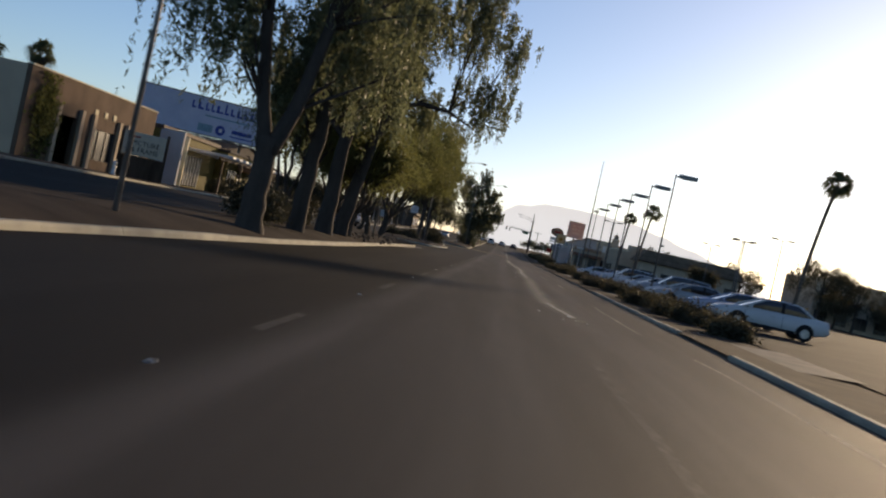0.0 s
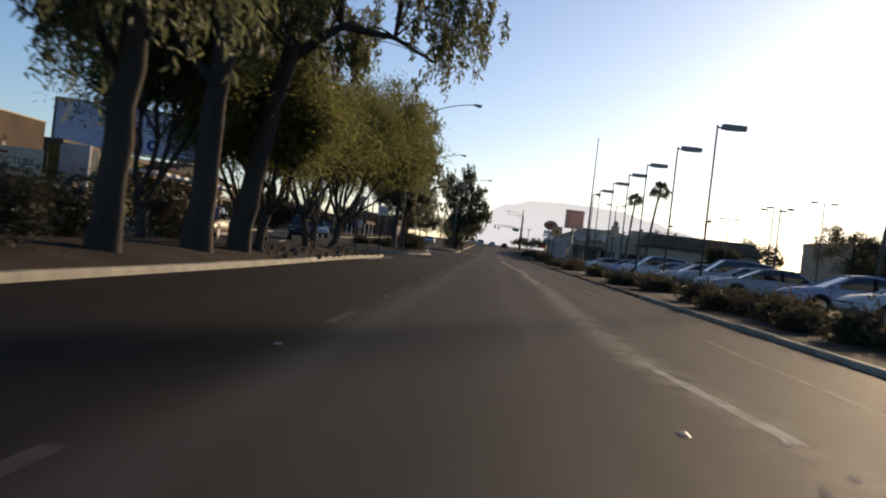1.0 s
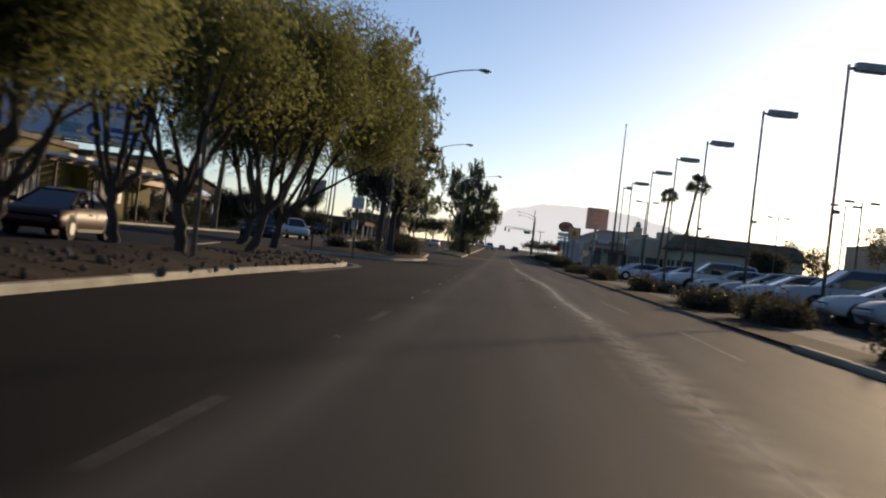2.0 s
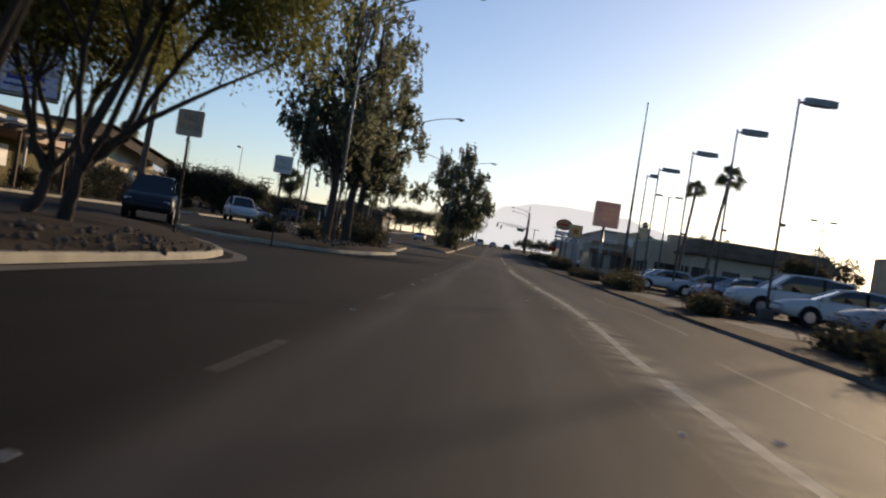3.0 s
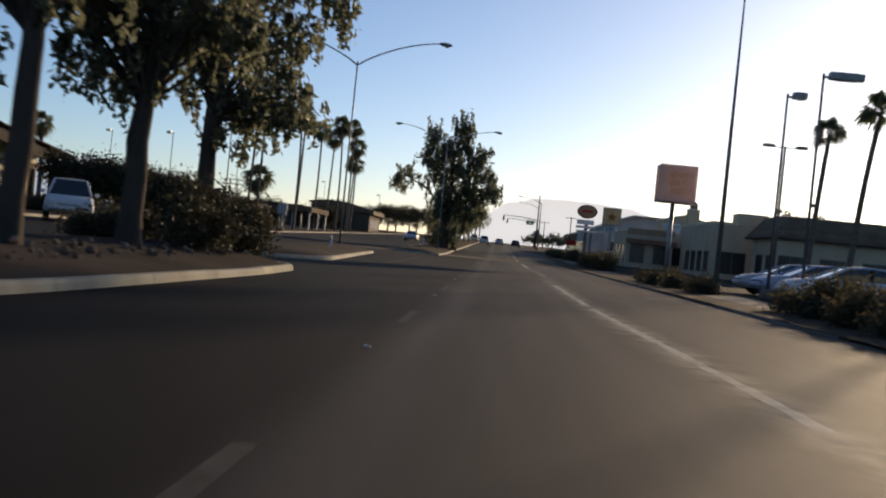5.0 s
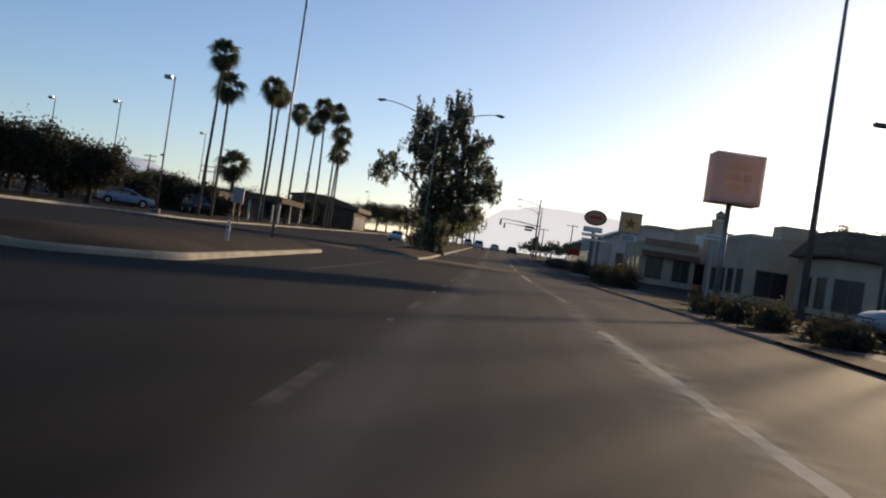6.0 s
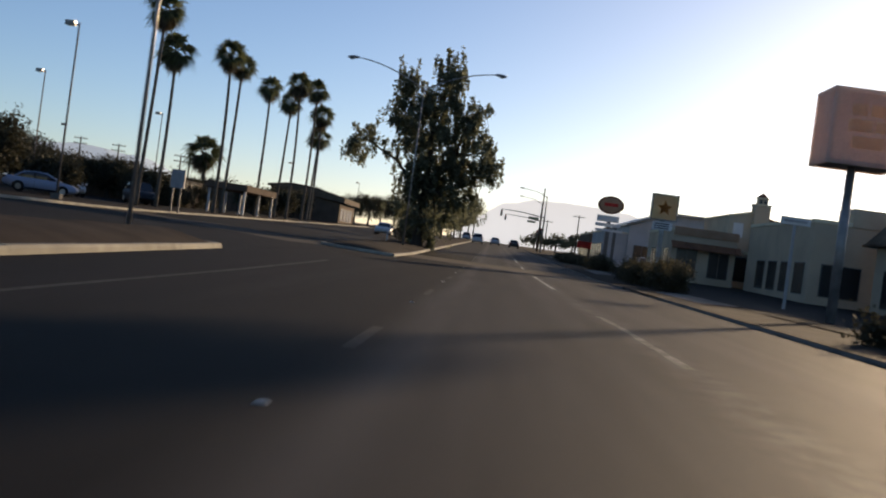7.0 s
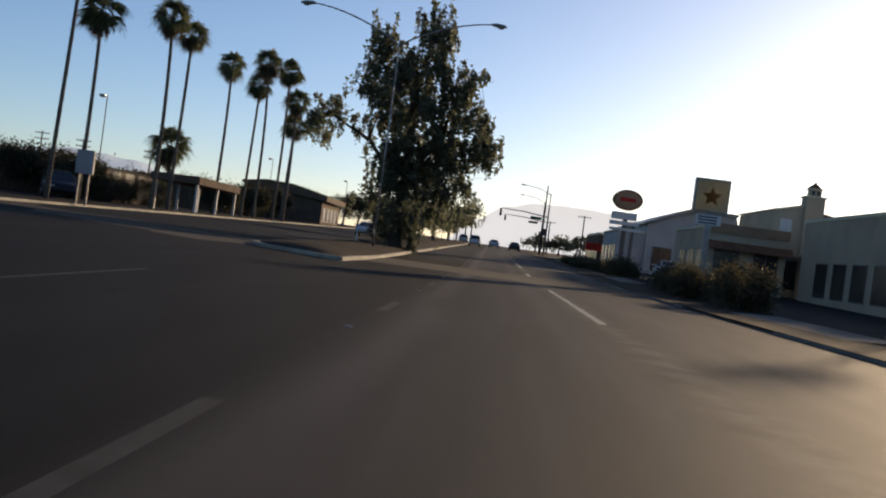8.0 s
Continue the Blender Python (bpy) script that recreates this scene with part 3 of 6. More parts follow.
def clump_points(blobs, rng, per, spread, strand, thin=1.0):
    """Points of foliage: clumps set in ellipsoids, mostly in their outer part, with hanging strands."""
    pts, tips = [], []
    # hanging crowns: fewer, fuller bunches with gaps between them
    bunch = 0.68 if strand else 1.0
    for cx, cy, cz, rx, ry, rz, n in blobs:
        for _ in range(max(3, int(n * bunch * thin))):
            v = rng.normal(size=3)
            v /= np.linalg.norm(v)
            r = rng.uniform(0.35, 1.0) ** 0.6
            tip = np.array((cx, cy, cz)) + v * r * np.array((rx, ry, rz))
            tips.append(tip)
            k = rng.integers(int(per * 0.6 / bunch), int(per * 1.4 / bunch))
            wide = rng.uniform(0.65, 1.4)
            p = tip + rng.normal(size=(k, 3)) * spread * wide
            if strand:
                hang = rng.uniform(0, 1, size=(k, 1)) ** 1.5 * strand * rng.uniform(0.4, 1.3)
                line = rng.integers(0, 5, size=k)
                off = rng.normal(size=(5, 3)) * spread * 1.1 * wide
                p = tip + off[line] + rng.normal(size=(k, 3)) * spread * 0.26
                p[:, 2] -= hang[:, 0]
            pts.append(p)
    return np.concatenate(pts), tips


def limb(bm, a, b, r0, r1, rng, sides=6, bend=0.25, steps=5):
    a, b = Vector(a), Vector(b)
    side = Vector(rng.normal(size=3)) * (b - a).length * bend * 0.3
    pts = []
    for i in range(steps + 1):
        t = i / steps
        p = a.lerp(b, t) + side * math.sin(math.pi * t) + Vector((0, 0, 1)) * (b - a).length * 0.10 * math.sin(math.pi * t)
        pts.append(p)
    tube(bm, pts, [r0 + (r1 - r0) * (i / steps) ** 0.8 for i in range(steps + 1)], sides)


def tree(name, x, y, label, stems, blobs, mat_bark, mat_leaf, seed, per=70, spread=0.35, strand=0.0, leaf=(0.26, 0.07), droop=0.6, twigs=26, group="trees on the strip", z=None, wobble=0.2, thin=1.0):
    """stems: lists of (x, y, z, radius) from the foot up; blobs: ellipsoids of foliage. All from the tree's foot."""
    rng = np.random.default_rng(seed)
    base = g(x, y) + 0.25 if z is None else z
    root = thing(name, pose(x, y, base), label, "tree", group)
    for number, st in enumerate(stems):
        bm = bmesh.new()
        pts, rad = [], []
        for i in range(len(st) - 1):
            for k in range(4):
                t = k / 4
                p = [st[i][j] * (1 - t) + st[i + 1][j] * t for j in range(4)]
                w = 0.12 * p[3] / max(0.05, st[0][3])
                pts.append((p[0] + rng.normal() * w * wobble, p[1] + rng.normal() * w * wobble, p[2]))
                rad.append(p[3] * (1 + rng.normal() * 0.04))
        pts.append(st[-1][:3])
        rad.append(st[-1][3])
        # root flare, sunk in the soil
        if st[0][2] <= 0.01:
            pts.insert(0, (pts[0][0], pts[0][1], -0.35))
            rad.insert(0, rad[0] * 1.35)
            rad[1] *= 1.12
        tube(bm, pts, rad, 10)
        part("trunk" if number == 0 else "limb", bm, mat_bark, root, smooth=True)
    bm = bmesh.new()
    pts, tips = clump_points(blobs, rng, per, spread, strand, thin)
    anchors = [s[i] for s in stems for i in range(1, len(s))]
    picks = rng.choice(len(tips), size=min(twigs, len(tips)), replace=False)
    for i in picks:
        tip = tips[i]
        best = min(anchors, key=lambda q: (q[0] - tip[0]) ** 2 + (q[1] - tip[1]) ** 2 + 0.5 * (q[2] - tip[2] + 1.0) ** 2 + (4 if q[2] > tip[2] else 0))
        limb(bm, best[:3], tip, min(best[3] * 0.5, 0.06), 0.010, rng)
    tagged(part("branchwork", bm, mat_bark, root, smooth=True), kind="stuff")
    me = leaf_mesh("crown", pts, leaf[0], leaf[1], droop, rng, mat_leaf)
    part_mesh("crown", me, root)
    return root


EUC = "tall gum tree with hanging olive leaves on the earth strip"
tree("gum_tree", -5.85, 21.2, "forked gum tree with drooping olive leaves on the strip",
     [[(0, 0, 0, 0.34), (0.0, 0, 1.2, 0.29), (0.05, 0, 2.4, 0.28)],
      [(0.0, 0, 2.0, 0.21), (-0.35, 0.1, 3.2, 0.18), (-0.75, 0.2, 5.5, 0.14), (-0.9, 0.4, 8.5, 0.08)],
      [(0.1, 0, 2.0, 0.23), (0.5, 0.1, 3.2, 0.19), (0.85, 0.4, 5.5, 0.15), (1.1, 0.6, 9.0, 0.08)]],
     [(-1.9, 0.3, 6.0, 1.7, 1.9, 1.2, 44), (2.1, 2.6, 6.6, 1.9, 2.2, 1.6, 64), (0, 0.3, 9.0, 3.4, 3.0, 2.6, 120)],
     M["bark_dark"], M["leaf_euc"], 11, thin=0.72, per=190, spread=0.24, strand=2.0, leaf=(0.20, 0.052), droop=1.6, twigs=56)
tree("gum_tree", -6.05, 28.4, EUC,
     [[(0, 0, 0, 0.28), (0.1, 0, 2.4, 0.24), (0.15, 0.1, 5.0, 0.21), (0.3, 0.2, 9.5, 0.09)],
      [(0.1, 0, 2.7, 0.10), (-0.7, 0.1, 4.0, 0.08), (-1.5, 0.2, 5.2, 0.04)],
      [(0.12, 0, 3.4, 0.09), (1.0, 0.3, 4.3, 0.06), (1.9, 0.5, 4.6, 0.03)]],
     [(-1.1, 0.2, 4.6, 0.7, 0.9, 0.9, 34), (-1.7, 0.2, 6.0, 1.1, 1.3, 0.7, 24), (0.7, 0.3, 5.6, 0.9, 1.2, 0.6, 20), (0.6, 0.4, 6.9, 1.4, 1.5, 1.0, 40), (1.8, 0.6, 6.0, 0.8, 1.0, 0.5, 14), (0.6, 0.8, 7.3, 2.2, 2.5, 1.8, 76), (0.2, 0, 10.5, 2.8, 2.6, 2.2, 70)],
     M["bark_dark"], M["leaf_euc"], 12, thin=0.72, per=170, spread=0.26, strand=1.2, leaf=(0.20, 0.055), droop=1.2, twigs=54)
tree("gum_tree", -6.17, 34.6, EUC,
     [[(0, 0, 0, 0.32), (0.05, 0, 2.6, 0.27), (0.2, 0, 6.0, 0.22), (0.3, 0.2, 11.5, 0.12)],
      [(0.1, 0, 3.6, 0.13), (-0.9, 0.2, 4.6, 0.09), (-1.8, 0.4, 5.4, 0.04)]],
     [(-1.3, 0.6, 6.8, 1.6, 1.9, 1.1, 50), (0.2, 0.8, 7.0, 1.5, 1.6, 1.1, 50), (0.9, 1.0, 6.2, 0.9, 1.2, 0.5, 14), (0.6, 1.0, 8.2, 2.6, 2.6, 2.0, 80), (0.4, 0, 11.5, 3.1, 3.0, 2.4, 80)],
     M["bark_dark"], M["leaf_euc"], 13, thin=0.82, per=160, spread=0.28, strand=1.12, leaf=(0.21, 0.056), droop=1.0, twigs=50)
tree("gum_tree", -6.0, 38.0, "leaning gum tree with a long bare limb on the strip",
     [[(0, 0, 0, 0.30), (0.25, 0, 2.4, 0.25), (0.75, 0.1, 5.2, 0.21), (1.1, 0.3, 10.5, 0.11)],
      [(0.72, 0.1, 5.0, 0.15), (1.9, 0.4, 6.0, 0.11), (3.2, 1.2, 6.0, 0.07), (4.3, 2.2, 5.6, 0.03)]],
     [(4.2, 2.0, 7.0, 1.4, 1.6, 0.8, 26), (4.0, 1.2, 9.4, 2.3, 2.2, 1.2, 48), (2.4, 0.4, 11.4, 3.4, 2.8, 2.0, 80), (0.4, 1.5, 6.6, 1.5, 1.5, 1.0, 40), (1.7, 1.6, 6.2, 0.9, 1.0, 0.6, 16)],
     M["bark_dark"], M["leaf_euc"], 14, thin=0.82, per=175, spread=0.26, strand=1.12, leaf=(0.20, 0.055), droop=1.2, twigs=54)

VERDE = "spreading green-barked desert tree with fine dense foliage"


def verde(x, y, h, seed, wide=2.6, feathery=False, lean=0.0):
    rng = random.Random(seed)
    fork = rng.uniform(0.9, 1.3)
    lx, ly = rng.uniform(-0.2, 0.3), rng.uniform(-0.2, 0.2)
    stems = [[(0, 0, 0, 0.15), (lx * 0.6, ly * 0.6, fork * 0.5, 0.125), (lx, ly, fork, 0.115)]]
    for k in range(6):
        a = k * 1.05 + rng.uniform(-0.4, 0.4)
        c, d = math.cos(a), math.sin(a)
        kink = rng.uniform(-0.5, 0.5)
        c2, d2 = math.cos(a + kink), math.sin(a + kink)
        r1, r2, r3 = rng.uniform(0.25, 0.55), rng.uniform(0.6, 1.1), rng.uniform(1.3, 2.1)
        mid = (lx + lean * 0.5 + r2 * c2, ly + r2 * d2, h * rng.uniform(0.36, 0.46), 0.055)
        stems.append([(lx, ly, fork - 0.15, 0.08), (lx + lean * 0.15 + r1 * c, ly + r1 * d, fork + rng.uniform(0.3, 0.6), 0.065), mid, (lx + lean + r3 * c, ly + r3 * d, h * 0.72, 0.02)])
        for turn in (-0.6, 0.7):
            c3, d3 = math.cos(a + turn), math.sin(a + turn)
            far = rng.uniform(0.9, 1.4)
            stems.append([mid[:3] + (0.035,), (mid[0] + far * 0.5 * c3, mid[1] + far * 0.5 * d3, mid[2] + h * 0.10, 0.025), (mid[0] + far * c3, mid[1] + far * d3, mid[2] + h * 0.22, 0.012)])
    blobs = [(lean + wide * 0.55 * math.cos(k * 1.05), wide * 0.55 * math.sin(k * 1.05), h * (0.62 + 0.06 * (k % 3)), wide * 0.62, wide * 0.62, h * 0.17, 46) for k in range(6)]
    blobs.append((lean, 0, h * 0.82, wide * 0.8, wide * 0.8, h * 0.18, 80))
    if lean:
        stems.append([(lx, ly, fork, 0.075), (lx + 1.1, ly, fork + 0.9, 0.055), (lx + 2.2, 0.1, fork + 1.7, 0.035), (lx + 3.2, 0.2, fork + 2.3, 0.012)])
        blobs.append((lean + 1.7, 0, h * 0.52, 1.5, 1.8, 0.9, 46))
        blobs.append((lean + 0.3, 0.3, h * 0.47, 1.6, 1.8, 0.5, 16))
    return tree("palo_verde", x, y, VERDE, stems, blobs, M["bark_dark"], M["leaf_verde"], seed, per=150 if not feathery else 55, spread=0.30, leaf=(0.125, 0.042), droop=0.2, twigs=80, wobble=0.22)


verde(-8.0, 36.6, 6.6, 28, 2.0)
verde(-6.0, 40.2, 5.2, 27, 1.8)
verde(-7.6, 44.5, 5.6, 21, 2.2)
verde(-6.6, 51.5, 6.4, 22, 2.2, True)
verde(-6.6, 58.0, 7.4, 23, 2.8)
verde(-7.5, 65.2, 8.4, 24, 2.9, lean=1.6)
verde(-9.2, 67.6, 6.6, 25, 2.6)
verde(-8.3, 52.0, 9.6, 26, 2.6, True)

RND = "broad gum tree with rounded grey-green clumps of leaves"
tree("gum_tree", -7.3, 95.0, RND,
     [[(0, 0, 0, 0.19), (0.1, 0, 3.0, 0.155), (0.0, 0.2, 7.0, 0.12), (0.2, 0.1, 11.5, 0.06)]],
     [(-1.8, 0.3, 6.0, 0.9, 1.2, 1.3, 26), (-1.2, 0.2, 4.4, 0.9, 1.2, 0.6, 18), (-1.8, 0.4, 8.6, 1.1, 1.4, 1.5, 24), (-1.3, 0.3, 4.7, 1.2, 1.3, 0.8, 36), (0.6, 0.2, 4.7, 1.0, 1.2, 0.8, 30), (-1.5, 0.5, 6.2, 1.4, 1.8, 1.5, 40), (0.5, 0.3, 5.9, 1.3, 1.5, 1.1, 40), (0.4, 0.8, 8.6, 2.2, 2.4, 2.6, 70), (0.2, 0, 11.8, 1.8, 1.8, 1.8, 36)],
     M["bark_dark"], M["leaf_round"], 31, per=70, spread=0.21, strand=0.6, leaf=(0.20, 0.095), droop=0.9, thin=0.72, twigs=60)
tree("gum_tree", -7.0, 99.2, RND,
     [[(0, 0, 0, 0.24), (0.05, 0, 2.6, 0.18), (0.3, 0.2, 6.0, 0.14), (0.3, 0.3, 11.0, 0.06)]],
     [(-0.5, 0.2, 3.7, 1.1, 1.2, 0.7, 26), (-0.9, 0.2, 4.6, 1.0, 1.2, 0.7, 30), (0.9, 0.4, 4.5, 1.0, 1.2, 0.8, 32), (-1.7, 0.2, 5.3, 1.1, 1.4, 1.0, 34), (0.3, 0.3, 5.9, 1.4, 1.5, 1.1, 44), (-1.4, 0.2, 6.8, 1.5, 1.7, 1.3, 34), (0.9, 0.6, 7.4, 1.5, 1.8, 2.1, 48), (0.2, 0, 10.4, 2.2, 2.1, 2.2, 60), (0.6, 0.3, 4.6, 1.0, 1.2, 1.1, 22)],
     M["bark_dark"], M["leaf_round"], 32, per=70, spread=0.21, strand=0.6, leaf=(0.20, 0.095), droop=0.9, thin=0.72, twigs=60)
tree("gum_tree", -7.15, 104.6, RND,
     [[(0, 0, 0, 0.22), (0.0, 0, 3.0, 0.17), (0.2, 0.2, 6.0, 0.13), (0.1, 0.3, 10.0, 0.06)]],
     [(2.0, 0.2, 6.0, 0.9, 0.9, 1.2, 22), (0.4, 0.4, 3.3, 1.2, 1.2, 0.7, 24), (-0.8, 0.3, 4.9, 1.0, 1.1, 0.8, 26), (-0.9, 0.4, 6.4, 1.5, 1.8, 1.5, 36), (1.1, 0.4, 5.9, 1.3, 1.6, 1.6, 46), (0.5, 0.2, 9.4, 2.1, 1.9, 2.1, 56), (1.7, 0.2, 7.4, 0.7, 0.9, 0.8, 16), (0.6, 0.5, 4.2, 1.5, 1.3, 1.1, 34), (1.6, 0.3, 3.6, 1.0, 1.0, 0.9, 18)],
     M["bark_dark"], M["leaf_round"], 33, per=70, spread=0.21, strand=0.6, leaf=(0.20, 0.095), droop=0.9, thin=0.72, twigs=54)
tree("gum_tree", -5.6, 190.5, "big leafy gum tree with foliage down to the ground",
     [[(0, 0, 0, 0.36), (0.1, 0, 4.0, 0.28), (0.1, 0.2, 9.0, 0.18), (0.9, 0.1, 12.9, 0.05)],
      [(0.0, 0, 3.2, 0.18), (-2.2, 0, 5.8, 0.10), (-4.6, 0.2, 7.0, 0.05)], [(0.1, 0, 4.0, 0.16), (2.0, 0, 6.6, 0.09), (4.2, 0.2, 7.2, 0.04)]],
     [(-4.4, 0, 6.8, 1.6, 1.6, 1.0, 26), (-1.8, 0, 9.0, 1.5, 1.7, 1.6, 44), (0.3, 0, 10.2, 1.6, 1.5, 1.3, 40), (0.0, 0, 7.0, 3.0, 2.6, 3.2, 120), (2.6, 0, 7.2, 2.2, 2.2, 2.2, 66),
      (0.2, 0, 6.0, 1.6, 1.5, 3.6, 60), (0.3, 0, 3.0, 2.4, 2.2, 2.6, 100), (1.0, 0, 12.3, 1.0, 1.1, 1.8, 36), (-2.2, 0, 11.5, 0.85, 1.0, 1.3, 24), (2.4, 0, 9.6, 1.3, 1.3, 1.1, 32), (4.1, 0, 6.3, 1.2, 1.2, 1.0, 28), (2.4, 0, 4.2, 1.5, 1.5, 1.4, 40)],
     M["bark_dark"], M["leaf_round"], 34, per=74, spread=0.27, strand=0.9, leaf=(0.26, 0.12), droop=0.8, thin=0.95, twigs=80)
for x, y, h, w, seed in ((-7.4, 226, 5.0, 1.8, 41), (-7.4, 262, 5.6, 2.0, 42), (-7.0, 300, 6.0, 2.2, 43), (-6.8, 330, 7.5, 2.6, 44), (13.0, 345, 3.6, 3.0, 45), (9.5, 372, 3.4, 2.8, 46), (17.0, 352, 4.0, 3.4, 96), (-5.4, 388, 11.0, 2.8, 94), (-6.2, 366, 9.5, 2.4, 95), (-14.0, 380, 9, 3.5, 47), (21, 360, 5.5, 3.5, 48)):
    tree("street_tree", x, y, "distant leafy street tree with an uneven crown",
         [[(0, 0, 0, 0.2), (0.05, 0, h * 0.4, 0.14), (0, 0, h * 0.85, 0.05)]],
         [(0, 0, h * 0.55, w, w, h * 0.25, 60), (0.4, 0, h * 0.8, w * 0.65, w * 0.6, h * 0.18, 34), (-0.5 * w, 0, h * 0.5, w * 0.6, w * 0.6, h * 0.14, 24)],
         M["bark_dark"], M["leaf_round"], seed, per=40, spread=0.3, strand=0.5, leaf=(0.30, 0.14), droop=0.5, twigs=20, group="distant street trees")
# background trees beyond the far lots and on the right
for x, y, h, w, seed in ((-41, 205, 3.8, 3.0, 51), (-45, 212, 5.2, 3.4, 52), (-47, 228, 4.4, 3.0, 53), (-40, 250, 3.6, 2.6, 54), (-52, 262, 5.2, 3.2, 55), (-44, 285, 4.6, 3.0, 56), (-36, 300, 4.4, 3.0, 57), (-31, 318, 5.0, 3.0, 58), (-60, 240, 4.8, 3.4, 59), (-34.5, 165.5, 5.2, 2.3, 60), (-31.4, 168, 5.4, 2.4, 75), (-28.8, 172, 4.6, 2.1, 76), (-33, 178, 2.8, 1.9, 61), (-40, 184, 4.6, 2.6, 62),
                         (48.5, 160, 11.0, 5.4, 63), (55, 163, 9.5, 6.0, 64), (62, 208, 13.5, 5.0, 84), (57, 179, 6.5, 3.6, 85), (66, 178, 6.0, 4.0, 86), (26.5, 177, 7.0, 3.0, 81), (33.0, 178, 6.6, 3.4, 82), (40.0, 176, 7.4, 3.6, 83), (-31, 208, 2.8, 2.0, 68), (-35.5, 211, 3.6, 2.4, 69), (-31, 188, 2.2, 1.5, 70), (-29.5, 244, 3.0, 2.0, 71), (-28.5, 254, 3.4, 2.2, 72), (-29.0, 268, 3.8, 2.4, 73), (-27.5, 283, 4.4, 2.6, 74), (-27, 345, 7.0, 3.6, 65), (-24, 372, 7.5, 4.2, 87), (-32, 360, 7.0, 4.0, 88), (-39, 352, 6.5, 4.0, 89), (-18, 392, 8.5, 4.4, 90), (-30, 398, 9.0, 5.0, 91), (-46, 372, 8.0, 5.0, 92), (-12, 418, 8.0, 4.4, 93), (28.5, 146.5, 4.6, 1.9, 66), (-20, 345, 7.4, 3.6, 67)):
    tree("background_tree", x, y, "dark leafy tree with a ragged crown behind the lots",
         [[(0, 0, 0, 0.22), (0.1, 0, h * 0.4, 0.15), (0, 0.1, h * 0.8, 0.05)]],
         [(0, 0, h * 0.5, w, w, h * 0.32, 80), (0.5 * w, 0, h * 0.62, w * 0.55, w * 0.6, h * 0.24, 34), (-0.5 * w, 0, h * 0.66, w * 0.5, w * 0.55, h * 0.22, 30)],
         M["bark_dark"], M["leaf_shrub"] if x < 0 else M["leaf_dry"], seed, per=64, spread=0.36, leaf=(0.24, 0.12), droop=0.2, twigs=16, group="background trees")


def shrub(x, y, r, h, seed, mat="leaf_shrub", label="low dusty grey-green shrub on bare earth", base=None):
    return tree("shrub", x, y, label,
                [[(0.08 * math.cos(a), 0.08 * math.sin(a), 0, 0.03), (0.4 * r * math.cos(a), 0.4 * r * math.sin(a), h * 0.6, 0.012)] for a in (0.3, 1.6, 2.9, 4.2, 5.4)],
                [(0, 0, h * 0.5, r, r, h * 0.48, int(40 * r + 12))], M["bark_dark"], M[mat], seed, per=62, spread=0.17, leaf=(0.12, 0.06), droop=0.1, twigs=14, group="shrubs", z=base)


for i, (x, y, r, h) in enumerate(((-6.9, 25.8, 0.8, 1.2), (-7.7, 31.0, 0.9, 1.2), (-8.0, 38.5, 1.0, 1.3), (-8.6, 104.2, 0.6, 0.7), (-9.3, 103.6, 0.5, 0.5), (-6.2, 104.4, 0.85, 1.15), (-9.4, 92.0, 0.5, 0.45), (-6.9, 103.4, 0.9, 1.6), (-6.4, 101.6, 0.7, 1.0), (-9.6, 94.0, 0.6, 0.5), (-7.2, 90.6, 0.4, 0.4), (-6.0, 194, 1.5, 2.2), (-7.0, 200, 1.4, 1.8))):
    shrub(x, y, r, h, 100 + i)
for i in range(46):
    rr = random.Random(i)
    y = 24 + i * 2.45 + rr.uniform(-0.9, 0.9)
    if 47 < y < 54.5 or 69.5 < y < 76.5 or 84 < y < 98 or 107.5 < y < 118.5:
        continue
    shrub(7.2 + rr.uniform(-0.5, 0.5), y, rr.uniform(0.4, 0.75), rr.uniform(0.25, 0.5), 200 + i, "leaf_dry" if i % 3 else "leaf_shrub", label="low brown-green shrub in the bed beside the lot", base=0.05)
shrub(7.7, 105.6, 0.7, 0.9, 260, "leaf_dry", label="rounded dry bush in the bed beside the lot", base=0.05)
shrub(7.4, 101.8, 0.6, 0.75, 261, "leaf_dry", label="rounded dry bush in the bed beside the lot", base=0.05)


for i in range(26):
    rr = random.Random(500 + i)
    y = 150 + i * 3.4 + rr.uniform(-1.2, 1.2)
    if 184 < y < 197 or 149 < y < 161:
        continue
    shrub(7.6 + rr.uniform(-0.6, 0.9), y, rr.uniform(0.7, 1.2) * (1.0 if y < 203 else 0.7), rr.uniform(0.9, 1.7) * (1.0 if y < 203 else 0.5), 300 + i, "leaf_dry", label="ragged brown-green shrub before the shops", base=g(7.6, y) + 0.07)


for i in range(13):
    rr = random.Random(700 + i)
    y = 130.5 + i * 3.5 + rr.uniform(-0.9, 0.9)
    shrub(-36.3 + rr.uniform(-0.8, 0.8), y, rr.uniform(1.2, 1.7), rr.uniform(2.6, 4.4) if i in (0, 2, 3, 5) else rr.uniform(1.0, 1.7), 700 + i, label="dense dark bush before the restaurant porch", base=g(-36, y) + 0.02)
for i, (x, y, r, h) in enumerate(((-25.2, 89.5, 0.9, 1.3), (-25.0, 92.5, 1.0, 1.6), (-25.3, 96.0, 0.8, 1.1), (-25.1, 103.0, 0.9, 1.2), (-24.9, 110.0, 1.0, 1.3), (-26.0, 118.5, 1.4, 2.4), (-26.4, 122.5, 1.3, 2.0))):
    shrub(x, y, r, h, 740 + i, label="dusty dark bush before the far shops", base=g(x, y) + 0.02)


